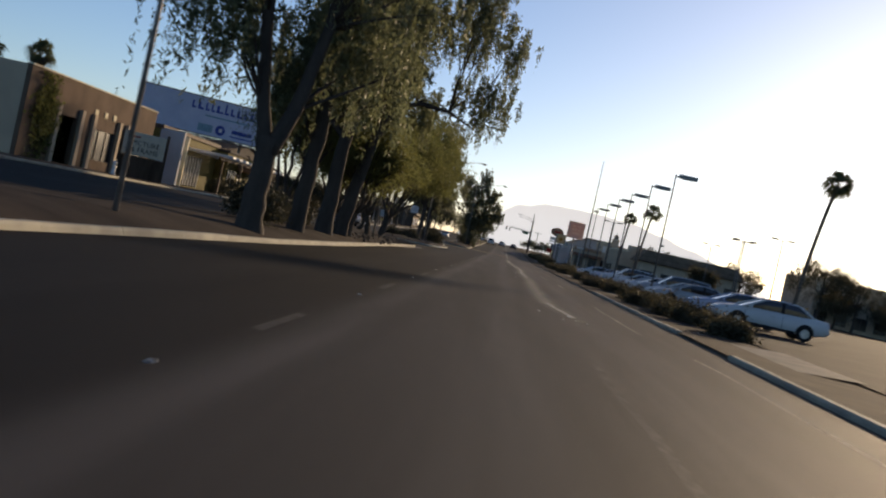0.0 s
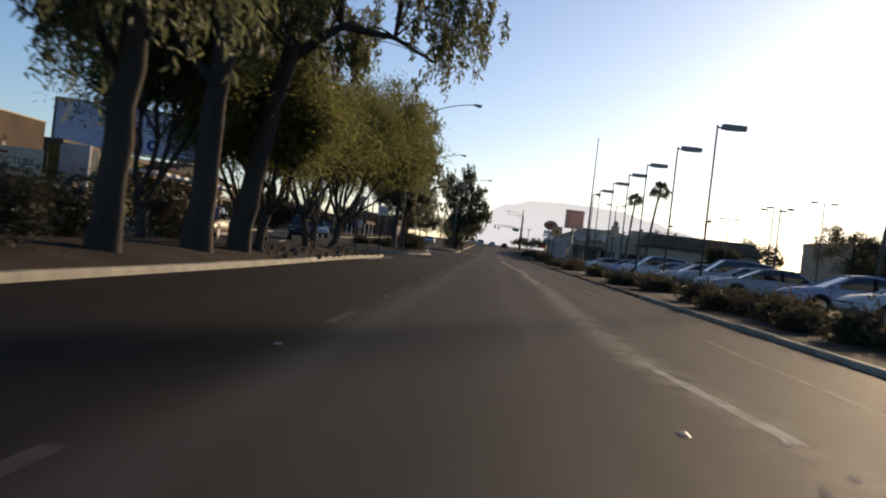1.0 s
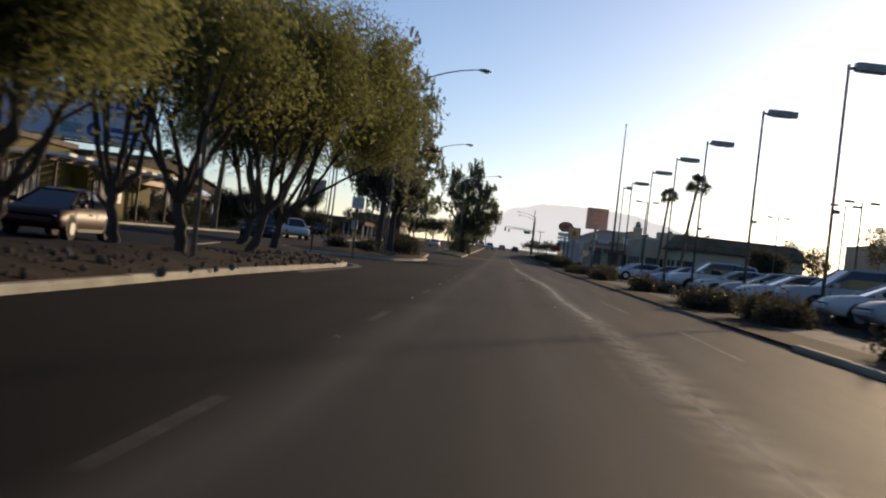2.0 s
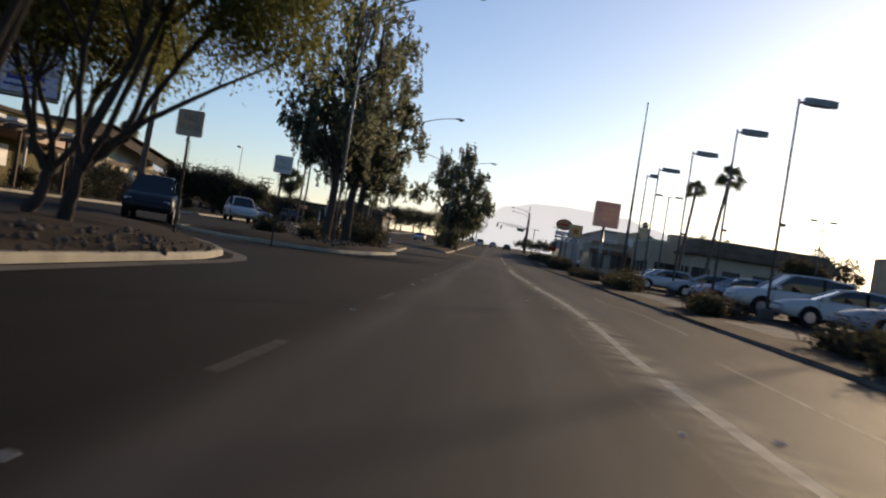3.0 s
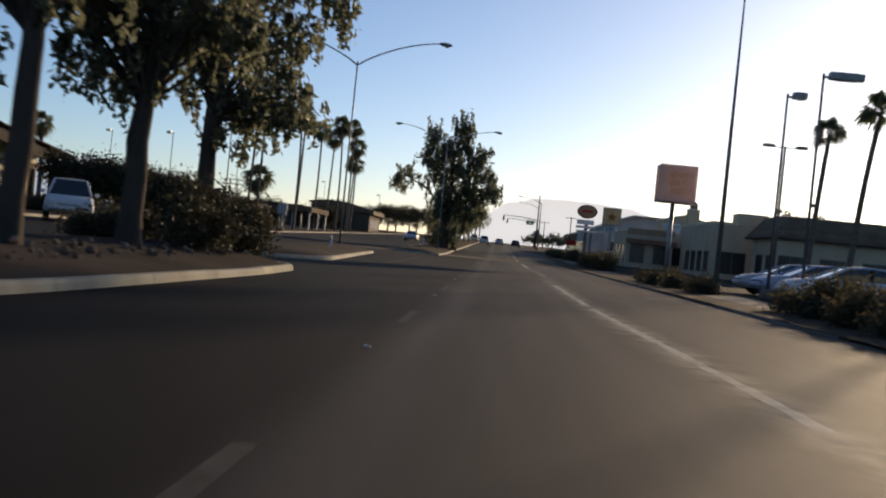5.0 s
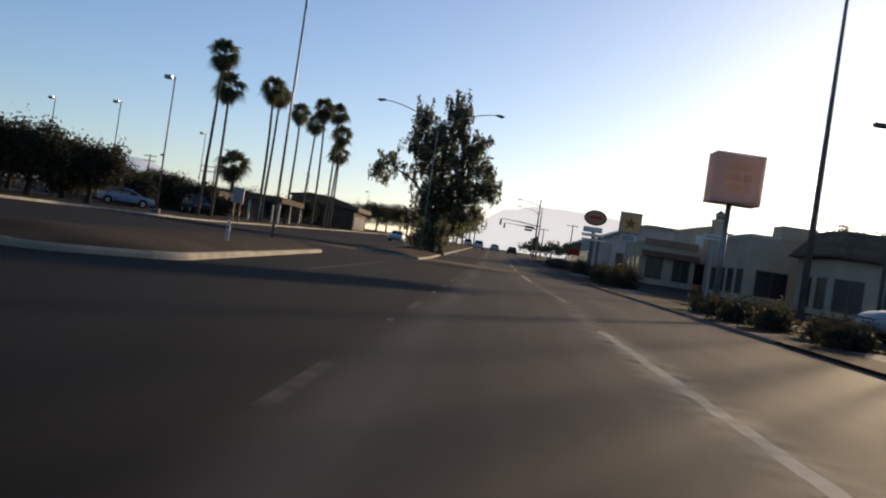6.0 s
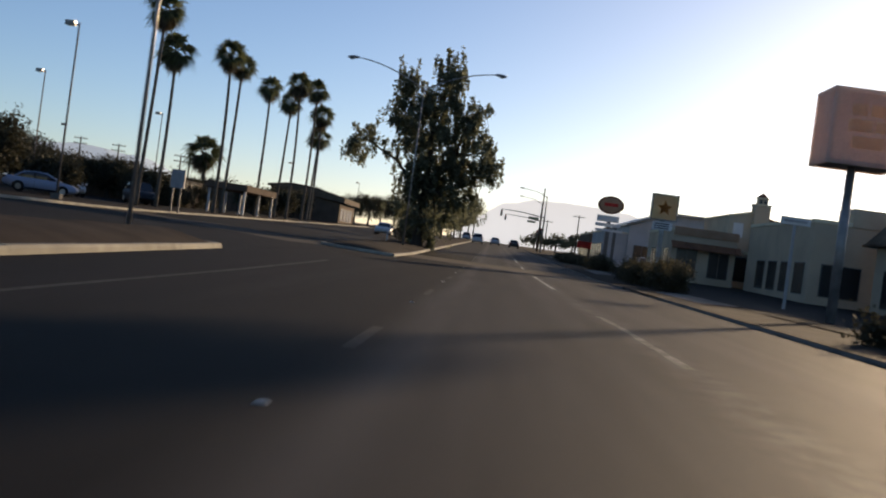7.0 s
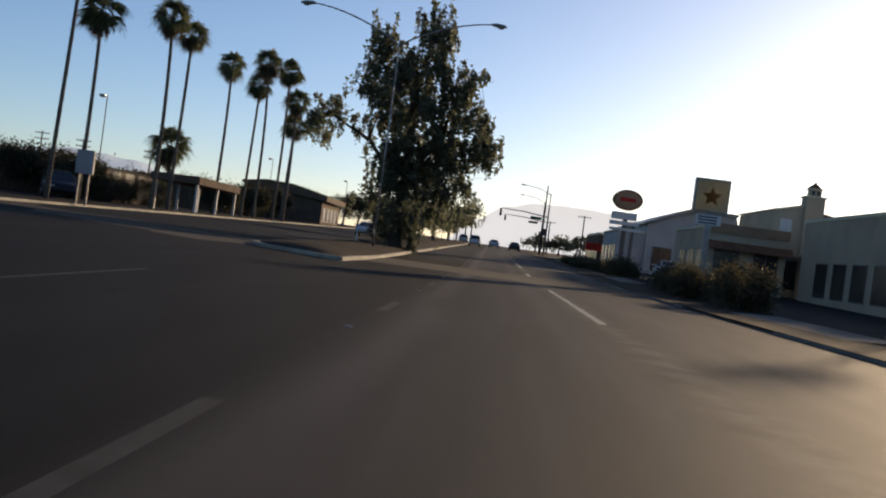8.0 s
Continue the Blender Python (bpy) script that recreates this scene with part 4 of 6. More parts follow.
# ---- palms ----
def frond_mesh(name, rng, n, lo, hi, length, mat, droop):
    """Fan fronds: stalk and a fan of narrow blades each."""
    vs, fs = [], []

    def quad(a, b, c, d):
        k = len(vs)
        vs.extend((a, b, c, d))
        fs.append((k, k + 1, k + 2, k + 3))
    for i in range(n):
        az = rng.uniform(0, 2 * math.pi)
        el = rng.uniform(lo, hi)
        out = np.array((math.cos(az) * math.cos(el), math.sin(az) * math.cos(el), math.sin(el)))
        side = np.array((-math.sin(az), math.cos(az), 0))
        turn = rng.uniform(-1.0, 1.0)
        side = side * math.cos(turn) + np.cross(out, side) * math.sin(turn)
        up = np.cross(out, side)
        stalk = length * rng.uniform(0.28, 0.46)
        p0, p1 = out * 0.12, out * stalk
        quad(p0 - side * 0.025, p0 + side * 0.025, p1 + side * 0.018, p1 - side * 0.018)
        blades = 11
        for b in range(blades):
            f = (b / (blades - 1) - 0.5) * 2
            a = f * 1.0
            d = out * math.cos(a) + side * math.sin(a)
            ln = length * 0.78 * (1 - 0.35 * abs(f)) * rng.uniform(0.85, 1.1)
            m1 = p1 + d * ln * 0.55 - up * 0.03 * abs(f)
            tip = p1 + d * ln - np.array((0, 0, 1)) * droop * ln * rng.uniform(0.6, 1.3)
            w = np.cross(d, up) * 0.034 * length
            quad(p1, m1 + w, tip, m1 - w)
    me = bpy.data.meshes.new(name)
    me.from_pydata([tuple(v) for v in vs], [], fs)
    me.materials.append(mat)
    return me


prng = np.random.default_rng(5)
FROND = [frond_mesh("fronds", prng, 44, -0.75, 1.4, 1.5, M["frond"], 0.42) for _ in range(3)]
SPIKY = frond_mesh("fronds", prng, 30, -0.35, 1.45, 1.5, M["frond"], 0.30)
SKIRT = [frond_mesh("dead_fronds", prng, 30, -1.5, -0.7, 1.3, M["frond_dead"], 0.30) for _ in range(2)]


def palm(x, y, top, size, r, seed, label="tall slim fan palm with a round green crown", skirt=True, lean=None, group="fan palms", spiky=False):
    rng = random.Random(seed)
    lean = lean or (rng.uniform(-0.05, 0.07) * top, rng.uniform(-0.04, 0.04) * top)
    x, y = x - lean[0], y - lean[1]
    base = g(x, y) + 0.05
    root = thing("fan_palm", pose(x, y, base), label, "palm tree", group)
    h = top - base
    lx, ly = lean
    pts, rad = [], []
    n = 26
    for i in range(n + 1):
        t = i / n
        bow = math.sin(math.pi * t) * 0.02 * h * rng.choice((1, 1))
        pts.append((lx * t * t + bow * 0.4, ly * t * t, h * t - (0.2 if i == 0 else 0)))
        rad.append(r * (1.35 - 0.35 * min(1, t * 8)) * (1 - 0.25 * t) * (1.04 if i % 2 else 0.97))
    bm = bmesh.new()
    tube(bm, pts, rad, 9)
    part("trunk", bm, M["palm_trunk"], root, smooth=True)
    at = Matrix.Translation((lx, ly, h)) @ Matrix.Rotation(rng.uniform(0, 6.28), 4, "Z") @ Matrix.Scale(size, 4)
    part_mesh("fronds", SPIKY if spiky else FROND[seed % 3], root, at=at)
    if skirt:
        part_mesh("dead_fronds", SKIRT[seed % 2], root, "brown skirt of dead fronds", at=at)
    return root


palm(-22.95, 116.8, 9.9, 1.08, 0.24, 1, "stout fan palm beside the far pavement", False, (0.45, 0), spiky=True)
for i, (x, y, top, size) in enumerate(((-26.6, 197.4, 12.9, 1.25), (-26.1, 192.2, 15.0, 1.2), (-23.5, 202.0, 13.8, 1.1), (-24.6, 210.7, 14.2, 1.0), (-24.8, 224.3, 14.2, 1.1), (-23.4, 232.4, 16.0, 1.25), (-24.9, 236.5, 14.4, 1.15), (-22.7, 239.4, 16.4, 1.2), (-22.9, 246.0, 14.2, 1.25), (-23.4, 249.0, 11.9, 1.25))):
    palm(x, y, top, size * 0.92, 0.14, 10 + i, lean=(top * (0.004 + 0.022 * math.sin(i * 2.3)), 0.3 * math.sin(i)), group="fan palm row")
palm(-42.0, 265.0, 9.0, 2.0, 0.36, 31, "short thick fan palm with a wide crown")
palm(-58.4, 214.0, 10.9, 1.2, 0.3, 32, "fan palm behind the low roofs")
palm(-84.0, 178.0, 16.8, 1.9, 0.32, 33, "fan palm behind the low roofs")
palm(-90.0, 172.0, 15.6, 1.8, 0.32, 34, "fan palm behind the low roofs")
palm(18.8, 137.5, 10.0, 0.92, 0.17, 35, "slim fan palm in the car lot", False, (0.9, 0))
palm(16.0, 136.5, 8.5, 0.7, 0.15, 36, "slim fan palm in the car lot", False, (0.5, 0))
palm(22.5, 71.2, 10.6, 0.85, 0.16, 37, "slim fan palm in the car lot", False, (1.2, 0))


# ---- lamps and poles ----
def cobra_lamp(x, y, reach=4.9, height=10.0, tip=11.35):
    root = thing("street_lamp", pose(x, y, g(x, y) + 0.2), "tall grey double-armed street lamp on the earth strip", "street lamp", "double-armed street lamps")
    part("base_plate", boxes((-0.14, 0.14, -0.14, 0.14, -0.25, 0.06), bevel=0.02), M["concrete"], root)
    bm = bmesh.new()
    tube(bm, [(0, 0, 0.05), (0, 0, 5), (0, 0, height)], [0.055, 0.047, 0.040], 10)
    part("pole", bm, M["steel"], root, smooth=True)
    for s in (-1, 1):
        bm = bmesh.new()
        pts = [(s * reach * t, 0, height - 0.2 + (tip - height + 0.2) * math.sin(min(1, t * 1.02) * math.pi / 2) ** 0.85) for t in np.linspace(0, 0.9, 10)]
        tube(bm, pts, [0.045 - 0.015 * k / 9 for k in range(10)], 8)
        arm = part("arm", bm, M["steel"], root, smooth=True)
        bm = bmesh.new()
        bmesh.ops.create_uvsphere(bm, u_segments=12, v_segments=8, radius=1.0, matrix=Matrix.LocRotScale((s * (reach - 0.28), 0, tip - 0.03), Euler((0, s * 0.06, 0)), (0.40, 0.16, 0.10)))
        head = part("lamp_head", bm, M["steel"], arm, smooth=True)
        bm = bmesh.new()
        bmesh.ops.create_uvsphere(bm, u_segments=10, v_segments=6, radius=1.0, matrix=Matrix.LocRotScale((s * (reach - 0.18), 0, tip - 0.11), None, (0.17, 0.11, 0.08)))
        part("lens", bm, M["lamp_glass"], arm, smooth=True)
    return root


for x, y in ((-6.45, 13.1), (-6.2, 51.0), (-6.5, 92.0), (-8.75, 138.3), (-5.8, 181.2), (-6.6, 224.5), (-6.6, 268.0), (-6.6, 312.0)):
    cobra_lamp(x, y)


def lot_lamp(x, y, top, side=1, big=True):
    root = thing("lot_lamp", pose(x, y, 0.10 + g(x, y)), "slim steel lot lamp with a flat box head", "lamp post", "car lot lamps")
    h = top - 0.1 - g(x, y)
    part("footing", boxes((-0.25, 0.25, -0.25, 0.25, -0.1, 0.35), bevel=0.03), M["concrete_gutter"], root)
    bm = bmesh.new()
    tube(bm, [(0, 0, 0.35), (0, 0, h)], [0.060, 0.045], 8)
    part("pole", bm, M["steel_dark"], root, smooth=True)
    bm = bmesh.new()
    box(bm, 0.0, 0.25 * side, -0.03, 0.03, h - 0.16, h - 0.08)
    part("bracket", bm, M["steel_dark"], root)
    bm = bmesh.new()
    L = 1.15 if big else 0.5
    x0 = 0.2 * side
    prism_pts = [(x0, -0.18), (x0 + side * 0.2, -0.24), (x0 + side * L * 0.75, -0.24), (x0 + side * L, -0.16), (x0 + side * L, 0.16), (x0 + side * L * 0.75, 0.24), (x0 + side * 0.2, 0.24), (x0, 0.18)]
    prism(bm, prism_pts, h - 0.18, h + 0.06)
    head = part("lamp_head", bm, M["steel"], root)
    bm = boxes((x0 + side * 0.2, x0 + side * L * 0.8, -0.17, 0.17, h - 0.205, h - 0.18))
    part("lens", bm, M["lamp_glass"], head)
    bm = boxes((-0.03, 0.22 * side, -0.07, 0.07, h * 0.42, h * 0.42 + 0.12))
    part("spot_box", bm, M["steel_dark"], root)
    return root


for y in (62.1, 73.0, 85.1, 94.9, 105.6, 117.6):
    lot_lamp(10.15, y, 8.0)
lot_lamp(9.9, 121.2, 7.8, 1, False)


def twin_lamp(x, y, top, category="lamp post"):
    root = thing("twin_lamp", pose(x, y, 0.1 + g(x, y)), "slim pole with two flat lamp heads", category, "twin lot lamps")
    h = top - 0.1 - g(x, y)
    bm = bmesh.new()
    tube(bm, [(0, 0, -0.15), (0, 0, h)], [0.08, 0.055], 8)
    part("pole", bm, M["steel_dark"], root, smooth=True)
    bm = boxes((-0.75, 0.75, -0.025, 0.025, h - 0.08, h - 0.03))
    part("crossbar", bm, M["steel_dark"], root)
    for s in (-1, 1):
        part("lamp_head", boxes((s * 0.55, s * 1.15, -0.16, 0.16, h - 0.08, h + 0.08), bevel=0.03), M["steel_dark"], root)
    return root


for x, y, top in ((14.0, 137.2, 7.7), (23.6, 102.0, 7.1), (27.4, 103.0, 8.0), (27.3, 139, 7.7), (25.4, 111.5, 7.5)):
    twin_lamp(x, y, top)
for x, y, top in ((-22.9, 168.8, 9.6), (-36.0, 195.8, 9.9), (-36.0, 225.6, 10.3), (-46, 205, 10.2), (-36, 300, 11.0), (-28, 330, 10.5)):
    lot_lamp(x, y, top, -1, False)

# bare mast in the car lot
root = thing("flag_mast", pose(11.0, 136.4, 0.1), "tall bare tapering steel mast", "flagpole")
bm = bmesh.new()
tube(bm, [(0, 0, -0.1), (0, 0, 7), (0, 0, 14.8)], [0.14, 0.10, 0.04], 10)
part("pole", bm, M["steel_dark"], root, smooth=True)
bm = bmesh.new()
bmesh.ops.create_uvsphere(bm, u_segments=10, v_segments=6, radius=0.09, matrix=Matrix.Translation((0, 0, 14.85)))
part("finial", bm, M["steel_dark"], root, smooth=True)


def utility_pole(x, y, top, arms=2, label="brown wooden utility pole with crossarms"):
    root = thing("utility_pole", pose(x, y, g(x, y) - 0.1), label, "utility pole", "utility poles")
    h = top - g(x, y)
    bm = bmesh.new()
    tube(bm, [(0, 0, 0), (0, 0, h)], [0.17, 0.11], 8)
    part("pole", bm, M["wood_dark"], root, smooth=True)
    for k in range(arms):
        z = h - 0.4 - 0.9 * k
        part("crossarm", boxes((-1.2, 1.2, -0.06, 0.06, z, z + 0.12)), M["wood_dark"], root)
        for s in (-1.05, -0.5, 0.5, 1.05):
            part("insulator", boxes((s - 0.05, s + 0.05, -0.05, 0.05, z + 0.12, z + 0.3), bevel=0.02), M["steel_dark"], root)
    return root


for x, y, top, arms in ((7.4, 301, 12.6, 0), (-73.2, 300, 10.8, 2), (-66.4, 300, 10.4, 2), (-55.4, 300, 10.0, 2), (-53.8, 300, 10.0, 2), (16, 330, 10, 1), (11, 352, 9, 1)):
    utility_pole(x, y, top, arms)

# ---- vehicles ----
def loft(bm, rows):
    vs = [[bm.verts.new(p) for p in r] for r in rows]
    for a, b in zip(vs, vs[1:]):
        for i in range(len(a)):
            bm.faces.new((a[i], a[(i + 1) % len(a)], b[(i + 1) % len(b)], b[i]))
    bm.faces.new(vs[0][::-1]), bm.faces.new(vs[-1])


def car(name, m, paint, label, style="sedan", group="", category="car"):
    """A parked car, nose along +x, wheels on the ground at z 0."""
    root = thing(name, m, label, category, group)
    if style == "sedan":
        L, W, roof, belt = 4.7, 0.90, 1.44, 0.92
        hood = [(-2.35, 0.55, 0.80), (-2.28, 0.40, 0.98), (-1.75, 0.30, 1.02), (-1.2, 0.26, 0.97), (0.6, 0.26, 0.95), (1.3, 0.26, 0.93), (2.0, 0.28, 0.82), (2.28, 0.36, 0.70), (2.36, 0.48, 0.60)]
        top = [(-1.78, 1.00, 0.80), (-1.05, 1.40, 0.64), (-0.3, 1.44, 0.62), (0.35, 1.38, 0.62), (1.28, 0.93, 0.80)]
    else:
        L, W, roof, belt = 4.7, 0.95, 1.78, 1.10
        hood = [(-2.35, 0.55, 1.00), (-2.30, 0.42, 1.10), (-1.7, 0.34, 1.12), (0.6, 0.34, 1.10), (1.2, 0.34, 1.08), (2.05, 0.36, 1.00), (2.32, 0.45, 0.85), (2.38, 0.55, 0.70)]
        top = [(-2.28, 1.10, 0.82), (-2.05, 1.70, 0.70), (-0.8, 1.78, 0.68), (0.3, 1.74, 0.68), (1.15, 1.10, 0.84)]
    bm = bmesh.new()
    rows = []
    for i, (x, lo, hi) in enumerate(hood):
        w = W * (0.86 if i in (0, len(hood) - 1) else 0.96 if i in (1, len(hood) - 2) else 1.0)
        mid = lo + (hi - lo) * 0.55
        rows.append([(x, -w * 0.9, lo), (x, -w, lo + 0.12), (x, -w, mid), (x, -w * 0.95, hi - 0.06), (x, -w * 0.82, hi), (x, w * 0.82, hi), (x, w * 0.95, hi - 0.06), (x, w, mid), (x, w, lo + 0.12), (x, w * 0.9, lo)])
    loft(bm, rows)
    bmesh.ops.recalc_face_normals(bm, faces=bm.faces)
    sharp = [e for e in bm.edges if len(e.link_faces) == 2 and e.calc_face_angle() > 0.42]
    bmesh.ops.bevel(bm, geom=sharp, offset=0.045, segments=2, affect="EDGES", clamp_overlap=True)
    part("body", bm, paint, root, smooth=True)
    # cabin glass, with painted roof and pillars over it
    bm = bmesh.new()
    rows = [[(x, -w, belt - 0.05), (x, -w, z * 0.5 + belt * 0.5), (x, -w * 0.9, z - 0.02), (x, w * 0.9, z - 0.02), (x, w, z * 0.5 + belt * 0.5), (x, w, belt - 0.05)] for x, z, w in top]
    loft(bm, rows)
    part("glasshouse", bm, M["car_glass"], root, "dark tinted glass")
    bm = bmesh.new()
    a, b = top[1], top[-2]
    rows = [[(x, -w * 0.93, z - 0.05), (x, -w * 0.80, z + 0.02), (x, w * 0.80, z + 0.02), (x, w * 0.93, z - 0.05)] for x, z, w in top[1:-1]]
    loft(bm, rows)
    part("roof", bm, paint, root)
    for s in (-1, 1):
        for p, q in ((top[0], top[1]), (top[-1], top[-2])):
            bm = bmesh.new()
            tube(bm, [(p[0], s * p[2] * 1.0, belt), (q[0], s * q[2] * 0.92, q[1] - 0.02)], 0.045, 5)
            part("pillar", bm, paint, root)
        xm = (top[1][0] + top[-2][0]) / 2 - 0.05
        bm = bmesh.new()
        tube(bm, [(xm, s * 0.84 * W, belt - 0.02), (xm, s * 0.65, roof - 0.04)], 0.04, 5)
        part("pillar", bm, M["trim"], root)
        bm = boxes((top[-1][0] - 0.35, top[-1][0] - 0.18, s * (W + 0.02), s * (W + 0.2), belt, belt + 0.15), bevel=0.03)
        part("mirror", bm, paint, root)
        for name2, xx, mat in (("headlight", hood[-2][0] - 0.02, M["headlight"]), ("taillight", hood[1][0] + 0.0, M["taillight"])):
            zz = hood[-2][2] - 0.10 if name2 == "headlight" else hood[1][2] - 0.12
            sg = 1 if name2 == "headlight" else -1
            part(name2, boxes((xx - 0.06 * sg, xx + 0.05 * sg, s * (W - 0.38), s * (W - 0.09), zz - 0.10, zz + 0.07), bevel=0.025), mat, root)
    for sg, row in ((1, hood[-1]), (-1, hood[0])):
        part("bumper", boxes((row[0] - 0.12 * sg, row[0] + 0.05 * sg, -W * 0.84, W * 0.84, row[1] - 0.06, row[1] + 0.12), bevel=0.04), paint, root)
    part("grille", boxes((hood[-1][0] - 0.1, hood[-1][0] + 0.02, -0.45, 0.45, hood[-1][1] + 0.12, hood[-1][2]), bevel=0.01), M["trim"], root)
    r = 0.33 if style == "sedan" else 0.37
    low = max(row[1] for row in hood[2:-2])
    for s in (-1, 1):
        part("sill", boxes((-L * 0.29 + r + 0.08, L * 0.30 - r - 0.08, s * (W - 0.14), s * (W + 0.012), low - 0.07, low + 0.05), bevel=0.015), M["trim"], root, "black sill strip")
        for xx in ((top[1][0] + top[-2][0]) / 2 - 0.05, top[-1][0] - 0.12):
            part("door_seam", boxes((xx - 0.008, xx + 0.008, s * (W - 0.01), s * (W + 0.003), low + 0.08, belt - 0.10)), M["trim"], root)
        part("door_handle", boxes((top[-2][0] - 0.42, top[-2][0] - 0.24, s * (W - 0.01), s * (W + 0.025), belt - 0.20, belt - 0.16), bevel=0.008), M["rim"], root, "small bright handle")
    for xx in (-L * 0.29, L * 0.30):
        for s in (-1, 1):
            bm = bmesh.new()
            bmesh.ops.create_cone(bm, cap_ends=True, segments=18, radius1=r, radius2=r, depth=0.22, matrix=Matrix.LocRotScale((xx, s * (W - 0.10), r), Euler((math.pi / 2, 0, 0)), None))
            wheel = part("tyre", bm, M["rubber"], root)
            # black half-disc on the body side stands in for the arch's shaded hollow
            bm = bmesh.new()
            ring = [(xx + r * 1.16 * math.cos(a), r * 1.02 + r * 1.16 * math.sin(a)) for a in np.linspace(-0.12, math.pi + 0.12, 15)]
            prism(bm, ring, 0, 0.20)
            bmesh.ops.transform(bm, matrix=Matrix.Translation((0, W + 0.006 if s > 0 else -W + 0.194, 0)) @ Matrix.Rotation(math.pi / 2, 4, "X"), verts=bm.verts)
            part("well_shade", bm, M["trim"], root, "dark half-disc painted for the wheel well's shade")
            bm = bmesh.new()
            bmesh.ops.create_cone(bm, cap_ends=True, segments=14, radius1=r * 0.62, radius2=r * 0.55, depth=0.04, matrix=Matrix.LocRotScale((xx, s * (W + 0.015), r), Euler((s * -math.pi / 2, 0, 0)), None))
            part("rim", bm, M["rim"], wheel)
    return root


LOT = [(39.6, "white", "sedan"), (46.6, "ice", "sedan"), (56.0, "silver", "sedan"), (60.4, "white", "sedan"), (66.0, "silver", "suv"), (70.6, "white", "sedan"), (75.2, "silver", "sedan"),
       (82.7, "white", "sedan"), (88.0, "white", "suv"), (97.0, "ice", "sedan"), (105.6, "silver", "sedan"), (117.4, "white", "sedan"), (122.4, "ice", "sedan"), (126.4, "silver", "sedan")]
made = {}
for i, (y, colour, style) in enumerate(LOT):
    at = pose(12.0 + 0.25 * math.sin(i * 2.1), y, 0.10 + g(10, y), 0, 0, 180 + 4 * math.sin(i * 1.7))
    key = (colour, style)
    words = {"white": "white", "ice": "pale blue", "silver": "silver", "dark": "black"}[colour]
    kind = {"sedan": "saloon", "suv": "sport utility"}[style]
    if key in made:
        copy_thing(made[key], at)
    else:
        made[key] = car("parked_car", at, M["car_" + colour], f"{words} {kind} parked nose out in the car lot", style, "cars in the lot")
car("oncoming_car", pose(-13.3, 88.6, g(-13.3, 88.6), 0, 0, -78), M["car_dark"], "dark blue-black sport utility vehicle on the far carriageway", "suv")
car("oncoming_car", pose(-12.4, 59.0, g(-12.4, 59), 0, 0, -90), M["car_maroon"], "dark red saloon on the far carriageway", "sedan")
car("oncoming_car", pose(-18.2, 124.5, g(-18.2, 124.5), 0, 0, -68), M["car_white"], "white boxy off-road car on the far carriageway", "suv")
car("distant_car", pose(-12.5, 236.0, g(-12.5, 236), 0, 0, -90), M["car_white"], "white saloon far off on the far carriageway", "sedan")
car("distant_car", pose(-2.9, 305.0, g(-3, 305), 0, 0, 90), M["car_white"], "white vehicle far ahead on the road", "suv")
car("distant_car", pose(0.2, 322.0, g(0, 322), 0, 0, 90), M["car_silver"], "silver vehicle far ahead on the road", "sedan")
car("distant_car", pose(3.6, 312.0, g(3.6, 312), 0, 0, 90), M["car_dark"], "dark saloon far ahead on the road", "sedan")
car("distant_car", pose(-6.0, 352.0, g(-6, 352), 0, 0, 90), M["car_silver"], "silver vehicle far ahead on the road", "suv")
for x, y, rz, col, st in ((15.0, 224, 90, "white", "sedan"),):
    car("parked_car", pose(x, y, g(x, y) + 0.09, 0, 0, rz), M["car_" + col], {"silver": "silver", "white": "white", "dark": "black"}[col] + " car parked on the shop forecourt", st, "cars on the forecourt")
car("parked_car", pose(-30.6, 185.0, g(-30.6, 185) + 0.05, 0, 0, 20), M["car_ice"], "pale blue saloon in the far lot", "sedan")
car("parked_car", pose(-33.0, 196.0, g(-33, 196) + 0.05, 0, 0, -60), M["car_white"], "white saloon in the far lot", "sedan")
car("parked_car", pose(-28.5, 199.0, g(-28.5, 199) + 0.05, 0, 0, -60), M["car_dark"], "dark sport utility car by the palms", "suv")


# ---- signs ----
def text_mesh(name, words, size, mat, parent, at, label=""):
    cu = bpy.data.curves.new(name, "FONT")
    cu.body, cu.size, cu.align_x, cu.align_y, cu.extrude = words, size, "CENTER", "CENTER", 0.006
    tmp = new(name, cu)
    me = bpy.data.meshes.new_from_object(tmp.evaluated_get(bpy.context.evaluated_depsgraph_get()))
    bpy.data.objects.remove(tmp)
    me.materials.clear()
    me.materials.append(mat)
    ob = part_mesh(name, me, parent, label, at)
    return ob


def road_sign(x, y, w, h, top, rz, label):
    root = thing("road_sign", pose(x, y, g(x, y) + 0.2, 0, 0, rz), label, "road sign", "grey road signs")
    z1 = top - g(x, y) - 0.2
    part("post", boxes((-0.03, 0.03, 0.0, 0.05, -0.3, z1 - 0.05)), M["bark_dark"], root)
    bm = bmesh.new()
    prism(bm, rounded([(-w / 2, -h / 2), (w / 2, -h / 2), (w / 2, h / 2), (-w / 2, h / 2)], 0.06, 3), 0, 0.02)
    bmesh.ops.transform(bm, matrix=pose(0, -0.005, z1 - h / 2, 90, 0, 0), verts=bm.verts)
    panel = part("panel", bm, M["sign_white"], root)
    for k, words in enumerate(("NO", "TURNS")):
        text_mesh("lettering", words, 0.20 if k == 0 else 0.165, M["sign_grey"], panel, pose(0, -0.028, z1 - h * (0.32 + 0.36 * k), 90, 0, 0), "dark painted letters")
    return root


road_sign(-7.22, 71.2, 0.62, 0.62, 3.16, 8, "square pale road sign on a dark post at the strip's nose")
